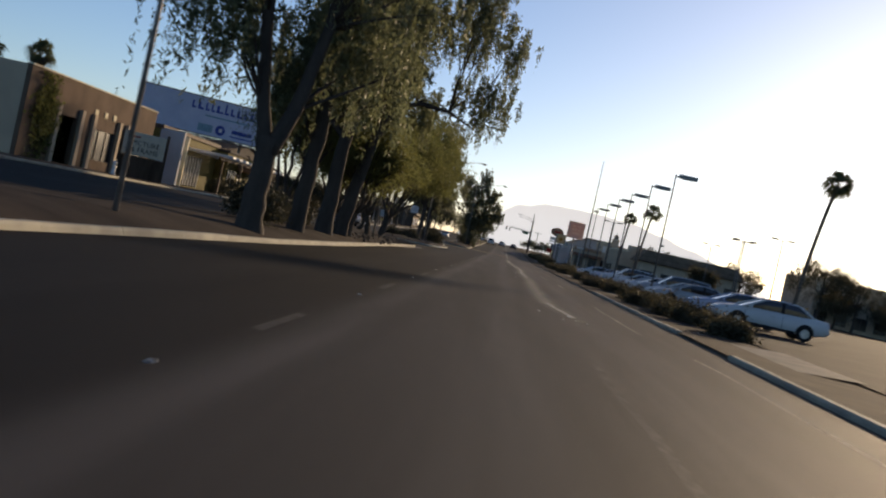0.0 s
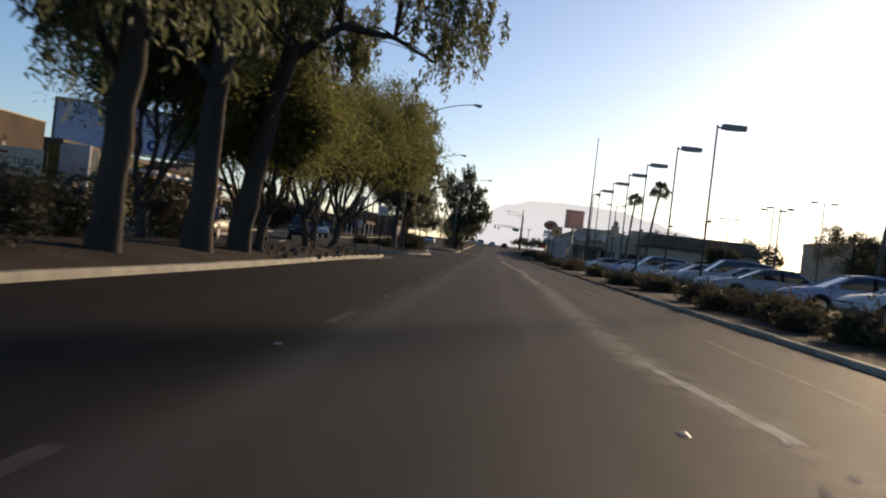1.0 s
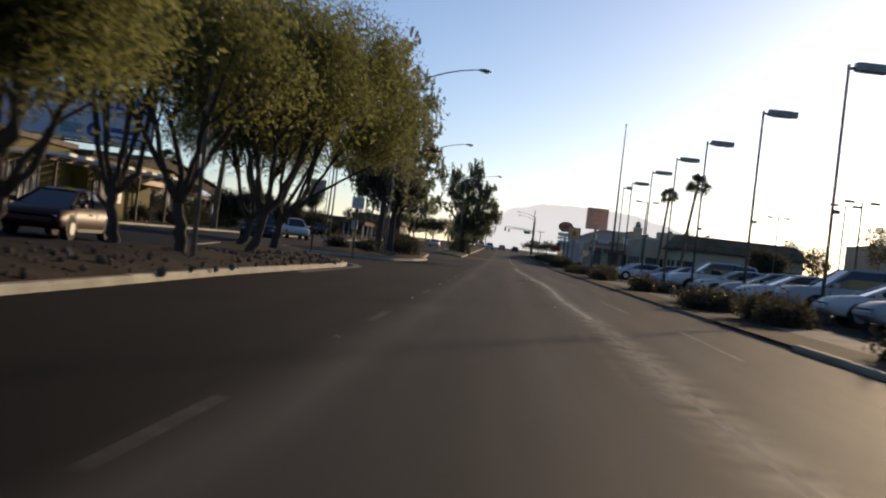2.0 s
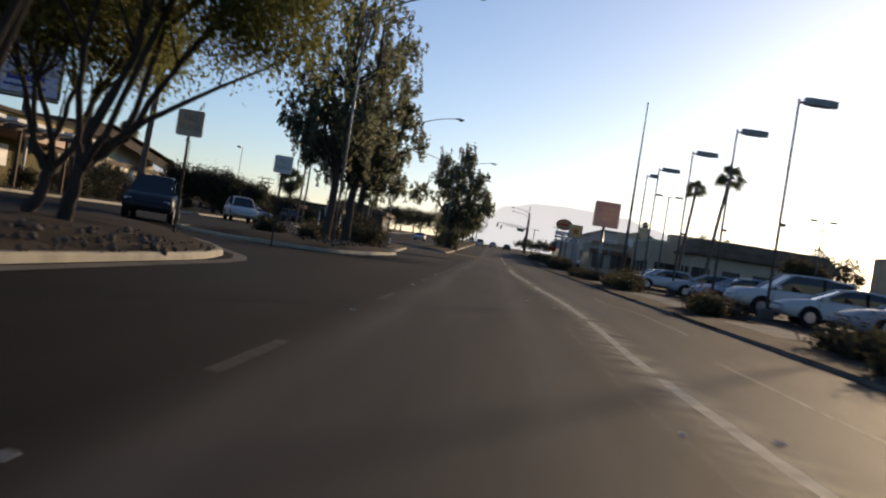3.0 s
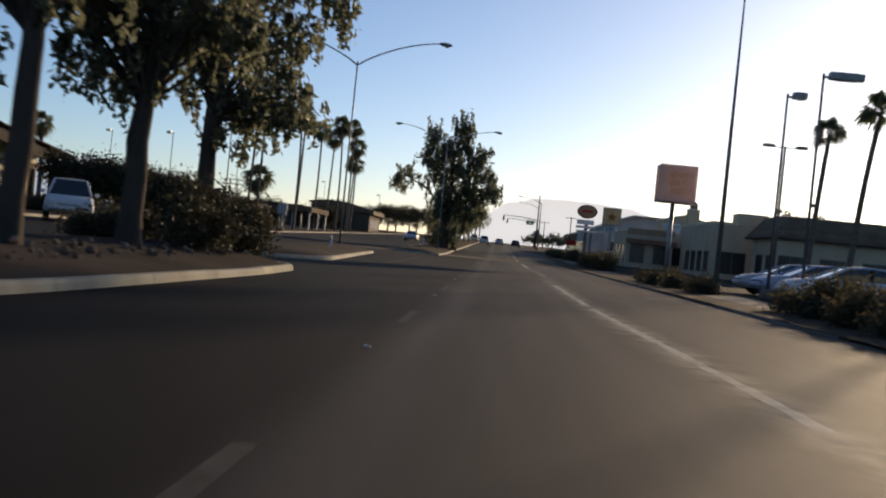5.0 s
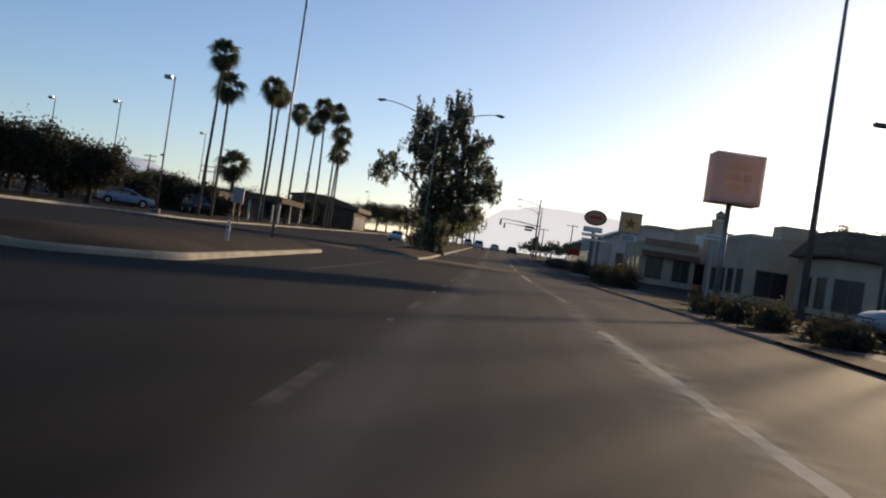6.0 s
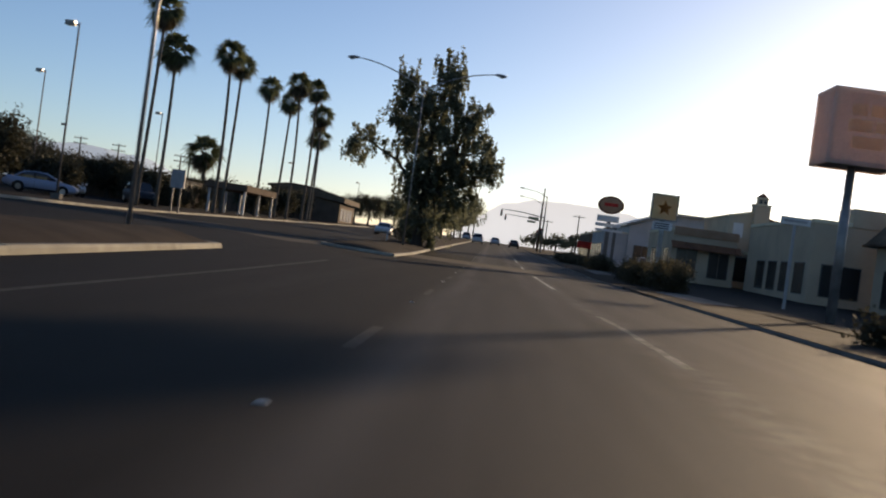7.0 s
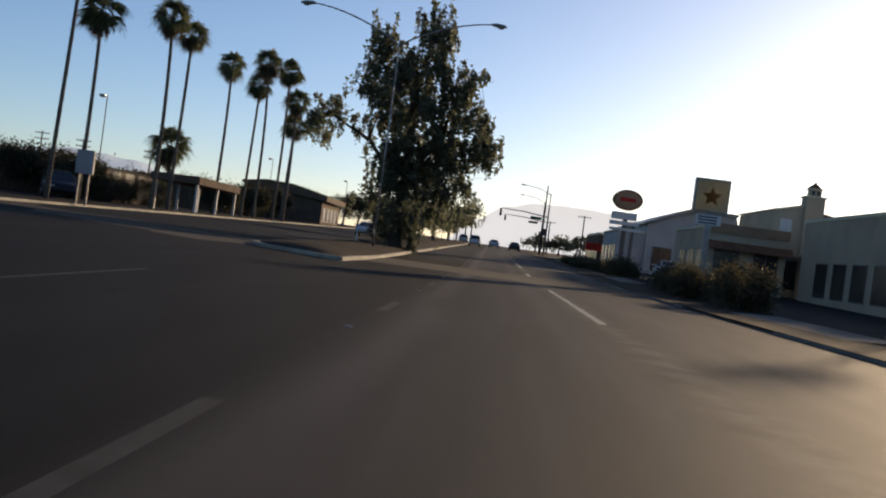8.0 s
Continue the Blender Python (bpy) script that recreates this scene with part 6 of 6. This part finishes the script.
def restaurant():
    """Broad low-gabled restaurant, its gable and porch turned to the road."""
    b = g(-42, 150)
    x0, x1, y0, y1, ridge_y = -62.0, -40.5, 129.5, 172.5, 151.0
    eave, top = 5.2 - b, 7.45 - b
    root = thing("restaurant", pose(0, 0, b), "broad tan restaurant under a dark low-gabled roof with a porch", "building")
    part("shell", boxes((x0, x1, y0, y1, -0.1, eave - 0.25)), M["stucco_brown"], root)
    bm = bmesh.new()
    pts = [(y0, eave - 0.25), (y1, eave - 0.25), (ridge_y, top - 0.3)]
    lo = [bm.verts.new((x1 - 0.25, y, z)) for y, z in pts]
    hi = [bm.verts.new((x1, y, z)) for y, z in pts]
    bm.faces.new(lo), bm.faces.new(hi[::-1])
    for k in range(3):
        bm.faces.new((lo[k], lo[(k + 1) % 3], hi[(k + 1) % 3], hi[k]))
    part("gable", bm, M["stucco_brown"], root)
    # courses of tiles on both slopes, each lapping over the next
    n = 16
    for ye in (y0 - 2.2, y1 + 2.2):
        for k in range(n):
            t0, t1 = k / n, (k + 1.15) / n
            za, zb = eave + (top - eave) * t0, eave + (top - eave) * min(1, t1)
            ya, yb = ye + (ridge_y - ye) * t0, ye + (ridge_y - ye) * min(1, t1)
            bm = bmesh.new()
            q = [(ya, za - 0.08), (ya, za + 0.05), (yb, zb + 0.0), (yb, zb - 0.1)]
            a = [bm.verts.new((x0, y, z)) for y, z in q]
            c = [bm.verts.new((x1 + 2.6, y, z)) for y, z in q]
            bm.faces.new(a), bm.faces.new(c[::-1])
            for m in range(4):
                bm.faces.new((a[m], a[(m + 1) % 4], c[(m + 1) % 4], c[m]))
            part("roof_course", bm, M["roof_dark"], root)
    for k, y in enumerate(np.arange(131, 172, 4.0)):
        part("porch_column", boxes((x1 + 1.9, x1 + 2.3, y - 0.2, y + 0.2, -0.2, 3.3), bevel=0.02), M["white"] if k % 3 == 1 else M["roof_dark"], root, "porch column")
    # cream front wall under the gable
    bm = bmesh.new()
    pts = [(y0 + 0.3, -0.05), (y1 - 0.3, -0.05), (y1 - 0.3, eave - 0.3), (ridge_y, top - 0.4), (y0 + 0.3, eave - 0.3)]
    lo = [bm.verts.new((x1 + 0.004, y, z)) for y, z in pts]
    hi = [bm.verts.new((x1 + 0.12, y, z)) for y, z in pts]
    bm.faces.new(lo), bm.faces.new(hi[::-1])
    for k in range(5):
        bm.faces.new((lo[k], lo[(k + 1) % 5], hi[(k + 1) % 5], hi[k]))
    part("front_wall", bm, M["stucco_cream"], root, "cream front wall behind the porch")
    # deep dark boards along both slopes of the gable, out at the columns
    for ya, yb in ((y0 + 0.5, ridge_y - 0.003), (y1 - 0.5, ridge_y + 0.003)):
        bm = bmesh.new()
        pts = [(ya, eave - 0.95), (ya, eave - 0.1), (yb, top - 0.12), (yb, top - 1.15)]
        lo = [bm.verts.new((x1 + 1.95, y, z)) for y, z in pts]
        hi = [bm.verts.new((x1 + 2.2, y, z)) for y, z in pts]
        bm.faces.new(lo), bm.faces.new(hi[::-1])
        for k in range(4):
            bm.faces.new((lo[k], lo[(k + 1) % 4], hi[(k + 1) % 4], hi[k]))
        part("barge_board", bm, M["roof_dark"], root, "dark boarded gable edge over the porch")
    part("porch_beam", boxes((x1 + 1.95, x1 + 2.25, y0, y1, 3.3, 3.75)), M["wood_dark"], root, "dark timber porch beam")
    windows_row(root, x1 + 0.12, 1, np.arange(133, 171, 4.0), 0.7, 2.9, 2.6)
    part("wall_panel", boxes((x1 + 0.13, x1 + 0.19, 160.5, 163.5, 3.1, 4.3)), M["sign_white"], root, "white panel under the gable")
    part("planter_wall", boxes((x1 + 3.0, x1 + 3.3, 150, 174, -0.2, 0.9), bevel=0.02), M["stucco_brown"], root, "low brown planter wall")
    return root


restaurant()


def block(name, x0, x1, y0, y1, top, wall, label, base=None, parapet=0.25, cap="stucco_cream", win_front=True, front_h=2.7):
    """Flat-roofed commercial block with parapet, road-side shop windows and a front towards the walk."""
    b = g(x0, y0) if base is None else base
    root = thing(name, pose(0, 0, b), label, "building")
    H = top - b
    part("shell", boxes((x0, x1, y0, y1, -0.1, H - 0.02), bevel=0.03), M[wall], root)
    part("parapet", boxes((x0 - 0.06, x1 + 0.06, y0 - 0.06, y1 + 0.06, H - parapet, H), bevel=0.03), M[cap], root)
    if win_front:
        n = max(2, int((x1 - x0) / 3.2))
        for k in range(n):
            xa = x0 + (x1 - x0) * (k + 0.18) / n
            xb = x0 + (x1 - x0) * (k + 0.82) / n
            win = part("window", boxes((xa, xb, y0 - 0.04, y0 + 0.02, 0.6, front_h)), M["steel_dark"], root, "dark framed window")
            part("pane", boxes((xa + 0.07, (xa + xb) / 2 - 0.03, y0 - 0.055, y0 - 0.04, 0.67, front_h - 0.07)), M["glass"], win)
            part("pane", boxes(((xa + xb) / 2 + 0.03, xb - 0.07, y0 - 0.055, y0 - 0.04, 0.67, front_h - 0.07)), M["glass"], win)
    face, sg = (x0, -1) if x0 > 0 else (x1, 1)
    ys = np.arange(y0 + 2.2, y1 - 1.5, 3.4)
    windows_row(root, face, sg, ys, 0.6, front_h, 2.4)
    return root


def showroom(x0, x1, y0, y1, wall_h, top):
    """Low store under a brown shingled mansard, its long front towards the walk."""
    b = g(x0, y0)
    root = thing("car_showroom", pose(0, 0, b), "long low tan store under a brown shingled mansard roof", "building")
    part("shell", boxes((x0 + 0.6, x1 - 0.6, y0 + 0.6, y1 - 0.6, -0.1, wall_h)), M["stucco_tan"], root)
    part("soffit", boxes((x0 - 0.1, x1 + 0.1, y0 - 0.1, y1 + 0.1, wall_h, wall_h + 0.16), bevel=0.02), M["wood_dark"], root, "dark timber fascia")
    n, lean = 6, 1.25
    for k in range(n):
        za, zb = wall_h + 0.16 + (top - wall_h - 0.16) * k / n, wall_h + 0.16 + (top - wall_h - 0.16) * (k + 1) / n
        oa, ob = lean * k / n, lean * (k + 0.9) / n
        bm = bmesh.new()
        lo = [bm.verts.new(v + (za - 0.02,)) for v in ((x0 + oa, y0 + oa), (x1 - oa, y0 + oa), (x1 - oa, y1 - oa), (x0 + oa, y1 - oa))]
        hi = [bm.verts.new(v + (zb + 0.01,)) for v in ((x0 + ob, y0 + ob), (x1 - ob, y0 + ob), (x1 - ob, y1 - ob), (x0 + ob, y1 - ob))]
        bm.faces.new(lo[::-1]), bm.faces.new(hi)
        for j in range(4):
            bm.faces.new((lo[j], lo[(j + 1) % 4], hi[(j + 1) % 4], hi[j]))
        part("shingle_course", bm, M["shingle"], root, "brown weathered shingles")
    part("roof_cap", boxes((x0 + lean - 0.1, x1 - lean + 0.1, y0 + lean - 0.1, y1 - lean + 0.1, top, top + 0.1), bevel=0.03), M["stucco_tan"], root)
    count = max(2, int((x1 - x0) / 3.4))
    for k in range(count):
        xa, xb = x0 + (x1 - x0) * (k + 0.2) / count, x0 + (x1 - x0) * (k + 0.8) / count
        win = part("window", boxes((xa, xb, y0 + 0.54, y0 + 0.62, 0.5, 2.8)), M["steel_dark"], root, "dark framed window")
        for xc, xd in ((xa + 0.07, (xa + xb) / 2 - 0.03), ((xa + xb) / 2 + 0.03, xb - 0.07)):
            part("pane", boxes((xc, xd, y0 + 0.52, y0 + 0.54, 0.57, 2.73)), M["glass"], win)
    windows_row(root, x0 + 0.6, -1, np.arange(y0 + 3, y1 - 2, 3.6), 0.5, 2.8, 2.4)
    return root


showroom(22.3, 39.6, 171.4, 181.5, 4.15, 6.05)
block("shop_block", 54.0, 92.0, 183.0, 204.0, 8.3, "stucco_tan", "broad plain tan store beyond the car lot", cap="stucco_tan")
blk = block("shop_block", 19.6, 27.5, 183.0, 200.0, 5.6, "stucco_tan", "plain tan shop block with a stepped parapet")
part("raised_parapet", boxes((21.9, 24.6, 182.9, 186, 5.2, 6.4), bevel=0.03), M["stucco_tan"], blk)
chap = thing("tower_shop", pose(0, 0, g(19, 206)), "tan shop with a sloping parapet and a small bell tower", "building")


def profile_block(parent, name, outline, y0, y1, mat, label=""):
    """A solid with an outline in x and z, drawn out along y."""
    bm = bmesh.new()
    a = [bm.verts.new((x, y0, z)) for x, z in outline]
    b = [bm.verts.new((x, y1, z)) for x, z in outline]
    bm.faces.new(a), bm.faces.new(b[::-1])
    for k in range(len(a)):
        n = (k + 1) % len(a)
        bm.faces.new((a[k], a[n], b[n], b[k]))
    return part(name, bm, mat, parent, label)


profile_block(chap, "shell", [(19.1, -0.1), (19.1, 6.0), (21.1, 6.5), (22.3, 6.0), (28.2, 5.1), (28.2, -0.1)], 206.0, 217.0, M["stucco_tan"])
profile_block(chap, "coping", [(19.0, 6.0), (19.0, 6.14), (21.1, 6.66), (21.1, 6.5)], 205.9, 217.1, M["stucco_cream"], "pale coping along the slope")
profile_block(chap, "roof", [(22.2, 6.02), (22.2, 6.16), (28.5, 5.22), (28.5, 5.06)], 205.7, 217.2, M["roof_tile"], "low tiled roof slope")
part("tower", boxes((21.0, 22.3, 205.6, 206.9, 0, 7.15), bevel=0.03), M["stucco_tan"], chap)
part("tower_ledge", boxes((20.92, 22.38, 205.52, 206.98, 7.15, 7.27), bevel=0.02), M["stucco_cream"], chap)
lan = part("lantern", boxes((21.25, 22.05, 205.85, 206.65, 7.27, 7.75), bevel=0.02), M["stucco_tan"], chap)
for xa in (21.35, 21.72):
    part("opening", boxes((xa, xa + 0.22, 205.83, 205.87, 7.34, 7.66)), M["glass"], lan, "dark arched opening")
part("lantern_ledge", boxes((21.17, 22.13, 205.77, 206.73, 7.75, 7.83), bevel=0.02), M["stucco_cream"], chap)
bm = bmesh.new()
bmesh.ops.create_cone(bm, cap_ends=True, segments=8, radius1=0.55, radius2=0.04, depth=0.42, matrix=Matrix.Translation((21.65, 206.25, 8.04)))
part("tower_cap", bm, M["roof_tile"], chap, "small tiled cap")
part("finial", boxes((21.63, 21.67, 206.23, 206.27, 8.2, 8.7)), M["steel_dark"], chap)
win = part("window", boxes((19.5, 20.3, 205.95, 206.03, 4.3, 5.5)), M["sign_white"], chap, "pale upper window")
for xa in (19.6, 22.8, 25.2):
    win = part("window", boxes((xa, xa + 1.6, 205.96, 206.03, 0.6, 2.7)), M["steel_dark"], chap, "dark framed window")
    part("pane", boxes((xa + 0.08, xa + 1.52, 205.94, 205.96, 0.68, 2.62)), M["glass"], win)
part("lean_to", boxes((20.5, 27.5, 202.8, 205.5, 2.9, 3.15), bevel=0.02), M["stucco_cream"], chap, "pale flat porch roof")
for xa in (20.7, 23.0, 25.2, 27.2):
    part("porch_post", boxes((xa - 0.08, xa + 0.08, 202.9, 203.06, 0, 2.9)), M["white"], chap)
org = block("tiled_shop", 13.8, 18.9, 201.0, 214.0, 4.6, "stucco_tan", "low shop with a sloping orange tiled fascia", parapet=0.2)
bm = bmesh.new()
for k in range(11):
    box(bm, 13.75 + 0.5 * k, 14.22 + 0.5 * k, 200.0, 200.98, 3.2, 3.28, m=None)
bmesh.ops.rotate(bm, cent=(16.5, 201.0, 3.2), matrix=Matrix.Rotation(radians(32), 3, "X"), verts=bm.verts)
part("tile_fascia", bm, M["roof_tile"], org, "orange clay tile fascia")
part("fascia_board", boxes((13.9, 19.0, 200.9, 200.99, 3.75, 4.4)), M["orange"], org, "orange fascia board")
gry = thing("grey_store", pose(0, 0, g(15, 236)), "large pale grey store with a sloping roof edge", "building")
profile_block(gry, "shell", [(14.6, -0.1), (14.6, 4.9), (18.5, 6.55), (23.0, 6.55), (23.3, 5.4), (23.3, -0.1)], 236.0, 262.0, M["stucco_grey"])
profile_block(gry, "roof_edge", [(14.2, 4.86), (14.2, 5.06), (18.45, 6.85), (23.05, 6.85), (23.05, 6.57), (18.5, 6.57)], 235.5, 262.4, M["steel"], "grey metal roof edge")
part("annex", boxes((11.9, 14.6, 236.5, 250.0, -0.1, 3.9), bevel=0.03), M["stucco_grey"], gry, "low flat-roofed side wing")
part("annex_coping", boxes((11.8, 14.6, 236.4, 250.1, 3.9, 4.08), bevel=0.02), M["stucco_cream"], gry)
for xa in (15.3, 18.2, 20.9):
    win = part("window", boxes((xa, xa + 1.9, 235.94, 236.02, 0.5, 2.8)), M["steel_dark"], gry, "dark framed window")
    part("pane", boxes((xa + 0.08, xa + 0.91, 235.925, 235.94, 0.58, 2.72)), M["glass"], win)
    part("pane", boxes((xa + 0.99, xa + 1.82, 235.925, 235.94, 0.58, 2.72)), M["glass"], win)
windows_row(gry, 11.9, -1, np.arange(238.5, 249, 3.4), 0.5, 2.6, 2.4)
low = block("low_store", 13.0, 24.0, 266.0, 284.0, 5.2, "stucco_brown", "low brown store far along the road")
part("awning", boxes((11.4, 13.4, 264.8, 265.9, 1.7, 2.6), bevel=0.05), M["awning_red"], low, "bright red awning")
block("far_store", -44.0, -31.0, 214.0, 226.0, 3.6, "wood_dark", "low brown store behind the palms", cap="roof_dark", win_front=False)
block("far_store", -46.0, -33.5, 262.0, 320.0, 5.0, "wood_dark", "long dark brown store behind the palm row", cap="roof_dark", win_front=False)
block("far_store", -75.0, -52.0, 40.0, 50.0, 5.6, "stucco_tan", "tan block beyond the brown shop")
slp = thing("far_store", pose(0, 0, g(-28, 275)), "low brown store under a long sloping roof", "building")
profile_block(slp, "shell", [(-34.0, -0.2), (-34.0, 4.6), (-23.4, 3.1), (-23.4, -0.2)], 275.0, 292.0, M["stucco_brown"])
profile_block(slp, "roof", [(-34.4, 4.7), (-31.0, 5.2), (-27.4, 5.0), (-22.7, 3.9), (-22.7, 3.2), (-34.4, 4.4)], 274.2, 292.8, M["shingle"], "brown sloping roof")
windows_row(slp, -23.4, 1, (277.5, 281.0, 284.5, 288.0), 0.5, 2.4, 2.2)
root = thing("carport", pose(0, 0, g(-27, 220)), "flat brown carport roof on white posts by the palms", "carport")
part("roof", boxes((-27.2, -23.3, 213.2, 227.0, 2.25, 2.85), bevel=0.03), M["stucco_brown"], root)
for y in (213.8, 220.1, 226.4):
    for x in (-26.9, -23.6):
        part("post", boxes((x - 0.1, x + 0.1, y - 0.1, y + 0.1, -0.15, 2.25), bevel=0.01), M["white"], root)
for i, (x, y, r, h) in enumerate(((-30.2, 213.0, 1.4, 2.2), (-30.4, 217.0, 1.3, 2.0), (-30.2, 221.5, 1.5, 2.3), (-30.4, 226.0, 1.4, 2.1))):
    shrub(x, y, r, h, 760 + i, label="dense dark bush before a low store", base=g(x, y) + 0.02)


# ---- distance ----
def ridge(name, dist, az0, az1, heights, mat, label):
    bm = bmesh.new()
    n = 90
    low, high, back = [], [], []
    for i in range(n + 1):
        t = i / n
        a = radians(az0 + (az1 - az0) * t)
        k = t * (len(heights) - 1)
        j = min(int(k), len(heights) - 2)
        f = k - j
        f = f * f * (3 - 2 * f)
        h = heights[j] * (1 - f) + heights[j + 1] * f
        h += 0.06 * noise.noise((i * 0.22, dist * 0.01, 0)) + 0.03 * noise.noise((i * 0.7, dist * 0.01, 3))
        z = dist * math.tan(radians(max(0.05, h)))
        x, y = dist * math.sin(a), dist * math.cos(a)
        low.append(bm.verts.new((x * 0.94, y * 0.94, -5)))
        high.append(bm.verts.new((x, y, z)))
        back.append(bm.verts.new((x * 1.06, y * 1.06, -5)))
    for i in range(n):
        bm.faces.new((low[i], low[i + 1], high[i + 1], high[i]))
        bm.faces.new((high[i], high[i + 1], back[i + 1], back[i]))
    return tagged(mesh_ob(name, bm, mat, True), label, "mountains", kind="structure")


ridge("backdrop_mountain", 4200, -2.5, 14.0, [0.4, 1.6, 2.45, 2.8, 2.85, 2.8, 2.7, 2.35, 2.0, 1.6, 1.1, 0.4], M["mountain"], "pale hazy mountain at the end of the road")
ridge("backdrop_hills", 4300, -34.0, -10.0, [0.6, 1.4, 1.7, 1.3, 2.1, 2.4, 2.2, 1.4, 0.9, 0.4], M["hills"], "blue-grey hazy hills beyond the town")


# ---- verge and stones ----
tagged(sheet("verge", 5.40, 8.0, -60, 330, M["dirt"], 3, 90, 0.07), "bed of bare brown earth along the kerb", "verge", kind="structure")


def scatter_stones(name, regions, n, seed, label):
    rng = random.Random(seed)
    bm = bmesh.new()
    for _ in range(n):
        x0, x1, y0, y1 = rng.choice(regions)
        x, y = rng.uniform(x0, x1), rng.uniform(y0, y1)
        r = 0.025 + 0.085 * rng.random() ** 3
        h = 0.11 + 0.25 * math.sin(math.pi * min(0.5, max(0.02, (-4.95 - x) / 5.0))) ** 0.7
        mtx = Matrix.LocRotScale((x, y, g(x, y) + h), Euler((rng.random() * 6, rng.random() * 6, rng.random() * 6)), (r, r * rng.uniform(0.6, 1), r * rng.uniform(0.5, 0.9)))
        bmesh.ops.create_icosphere(bm, subdivisions=1, radius=1.0, matrix=mtx)
    return tagged(mesh_ob(name, bm, M["stone"]), label, "stones", kind="stuff")


scatter_stones("stones", [(-6.6, -5.05, 55, 67), (-7.2, -5.75, 87, 103), (-7.2, -5.05, 38, 55)], 560, 3, "scattered brown stones on the earth strip")
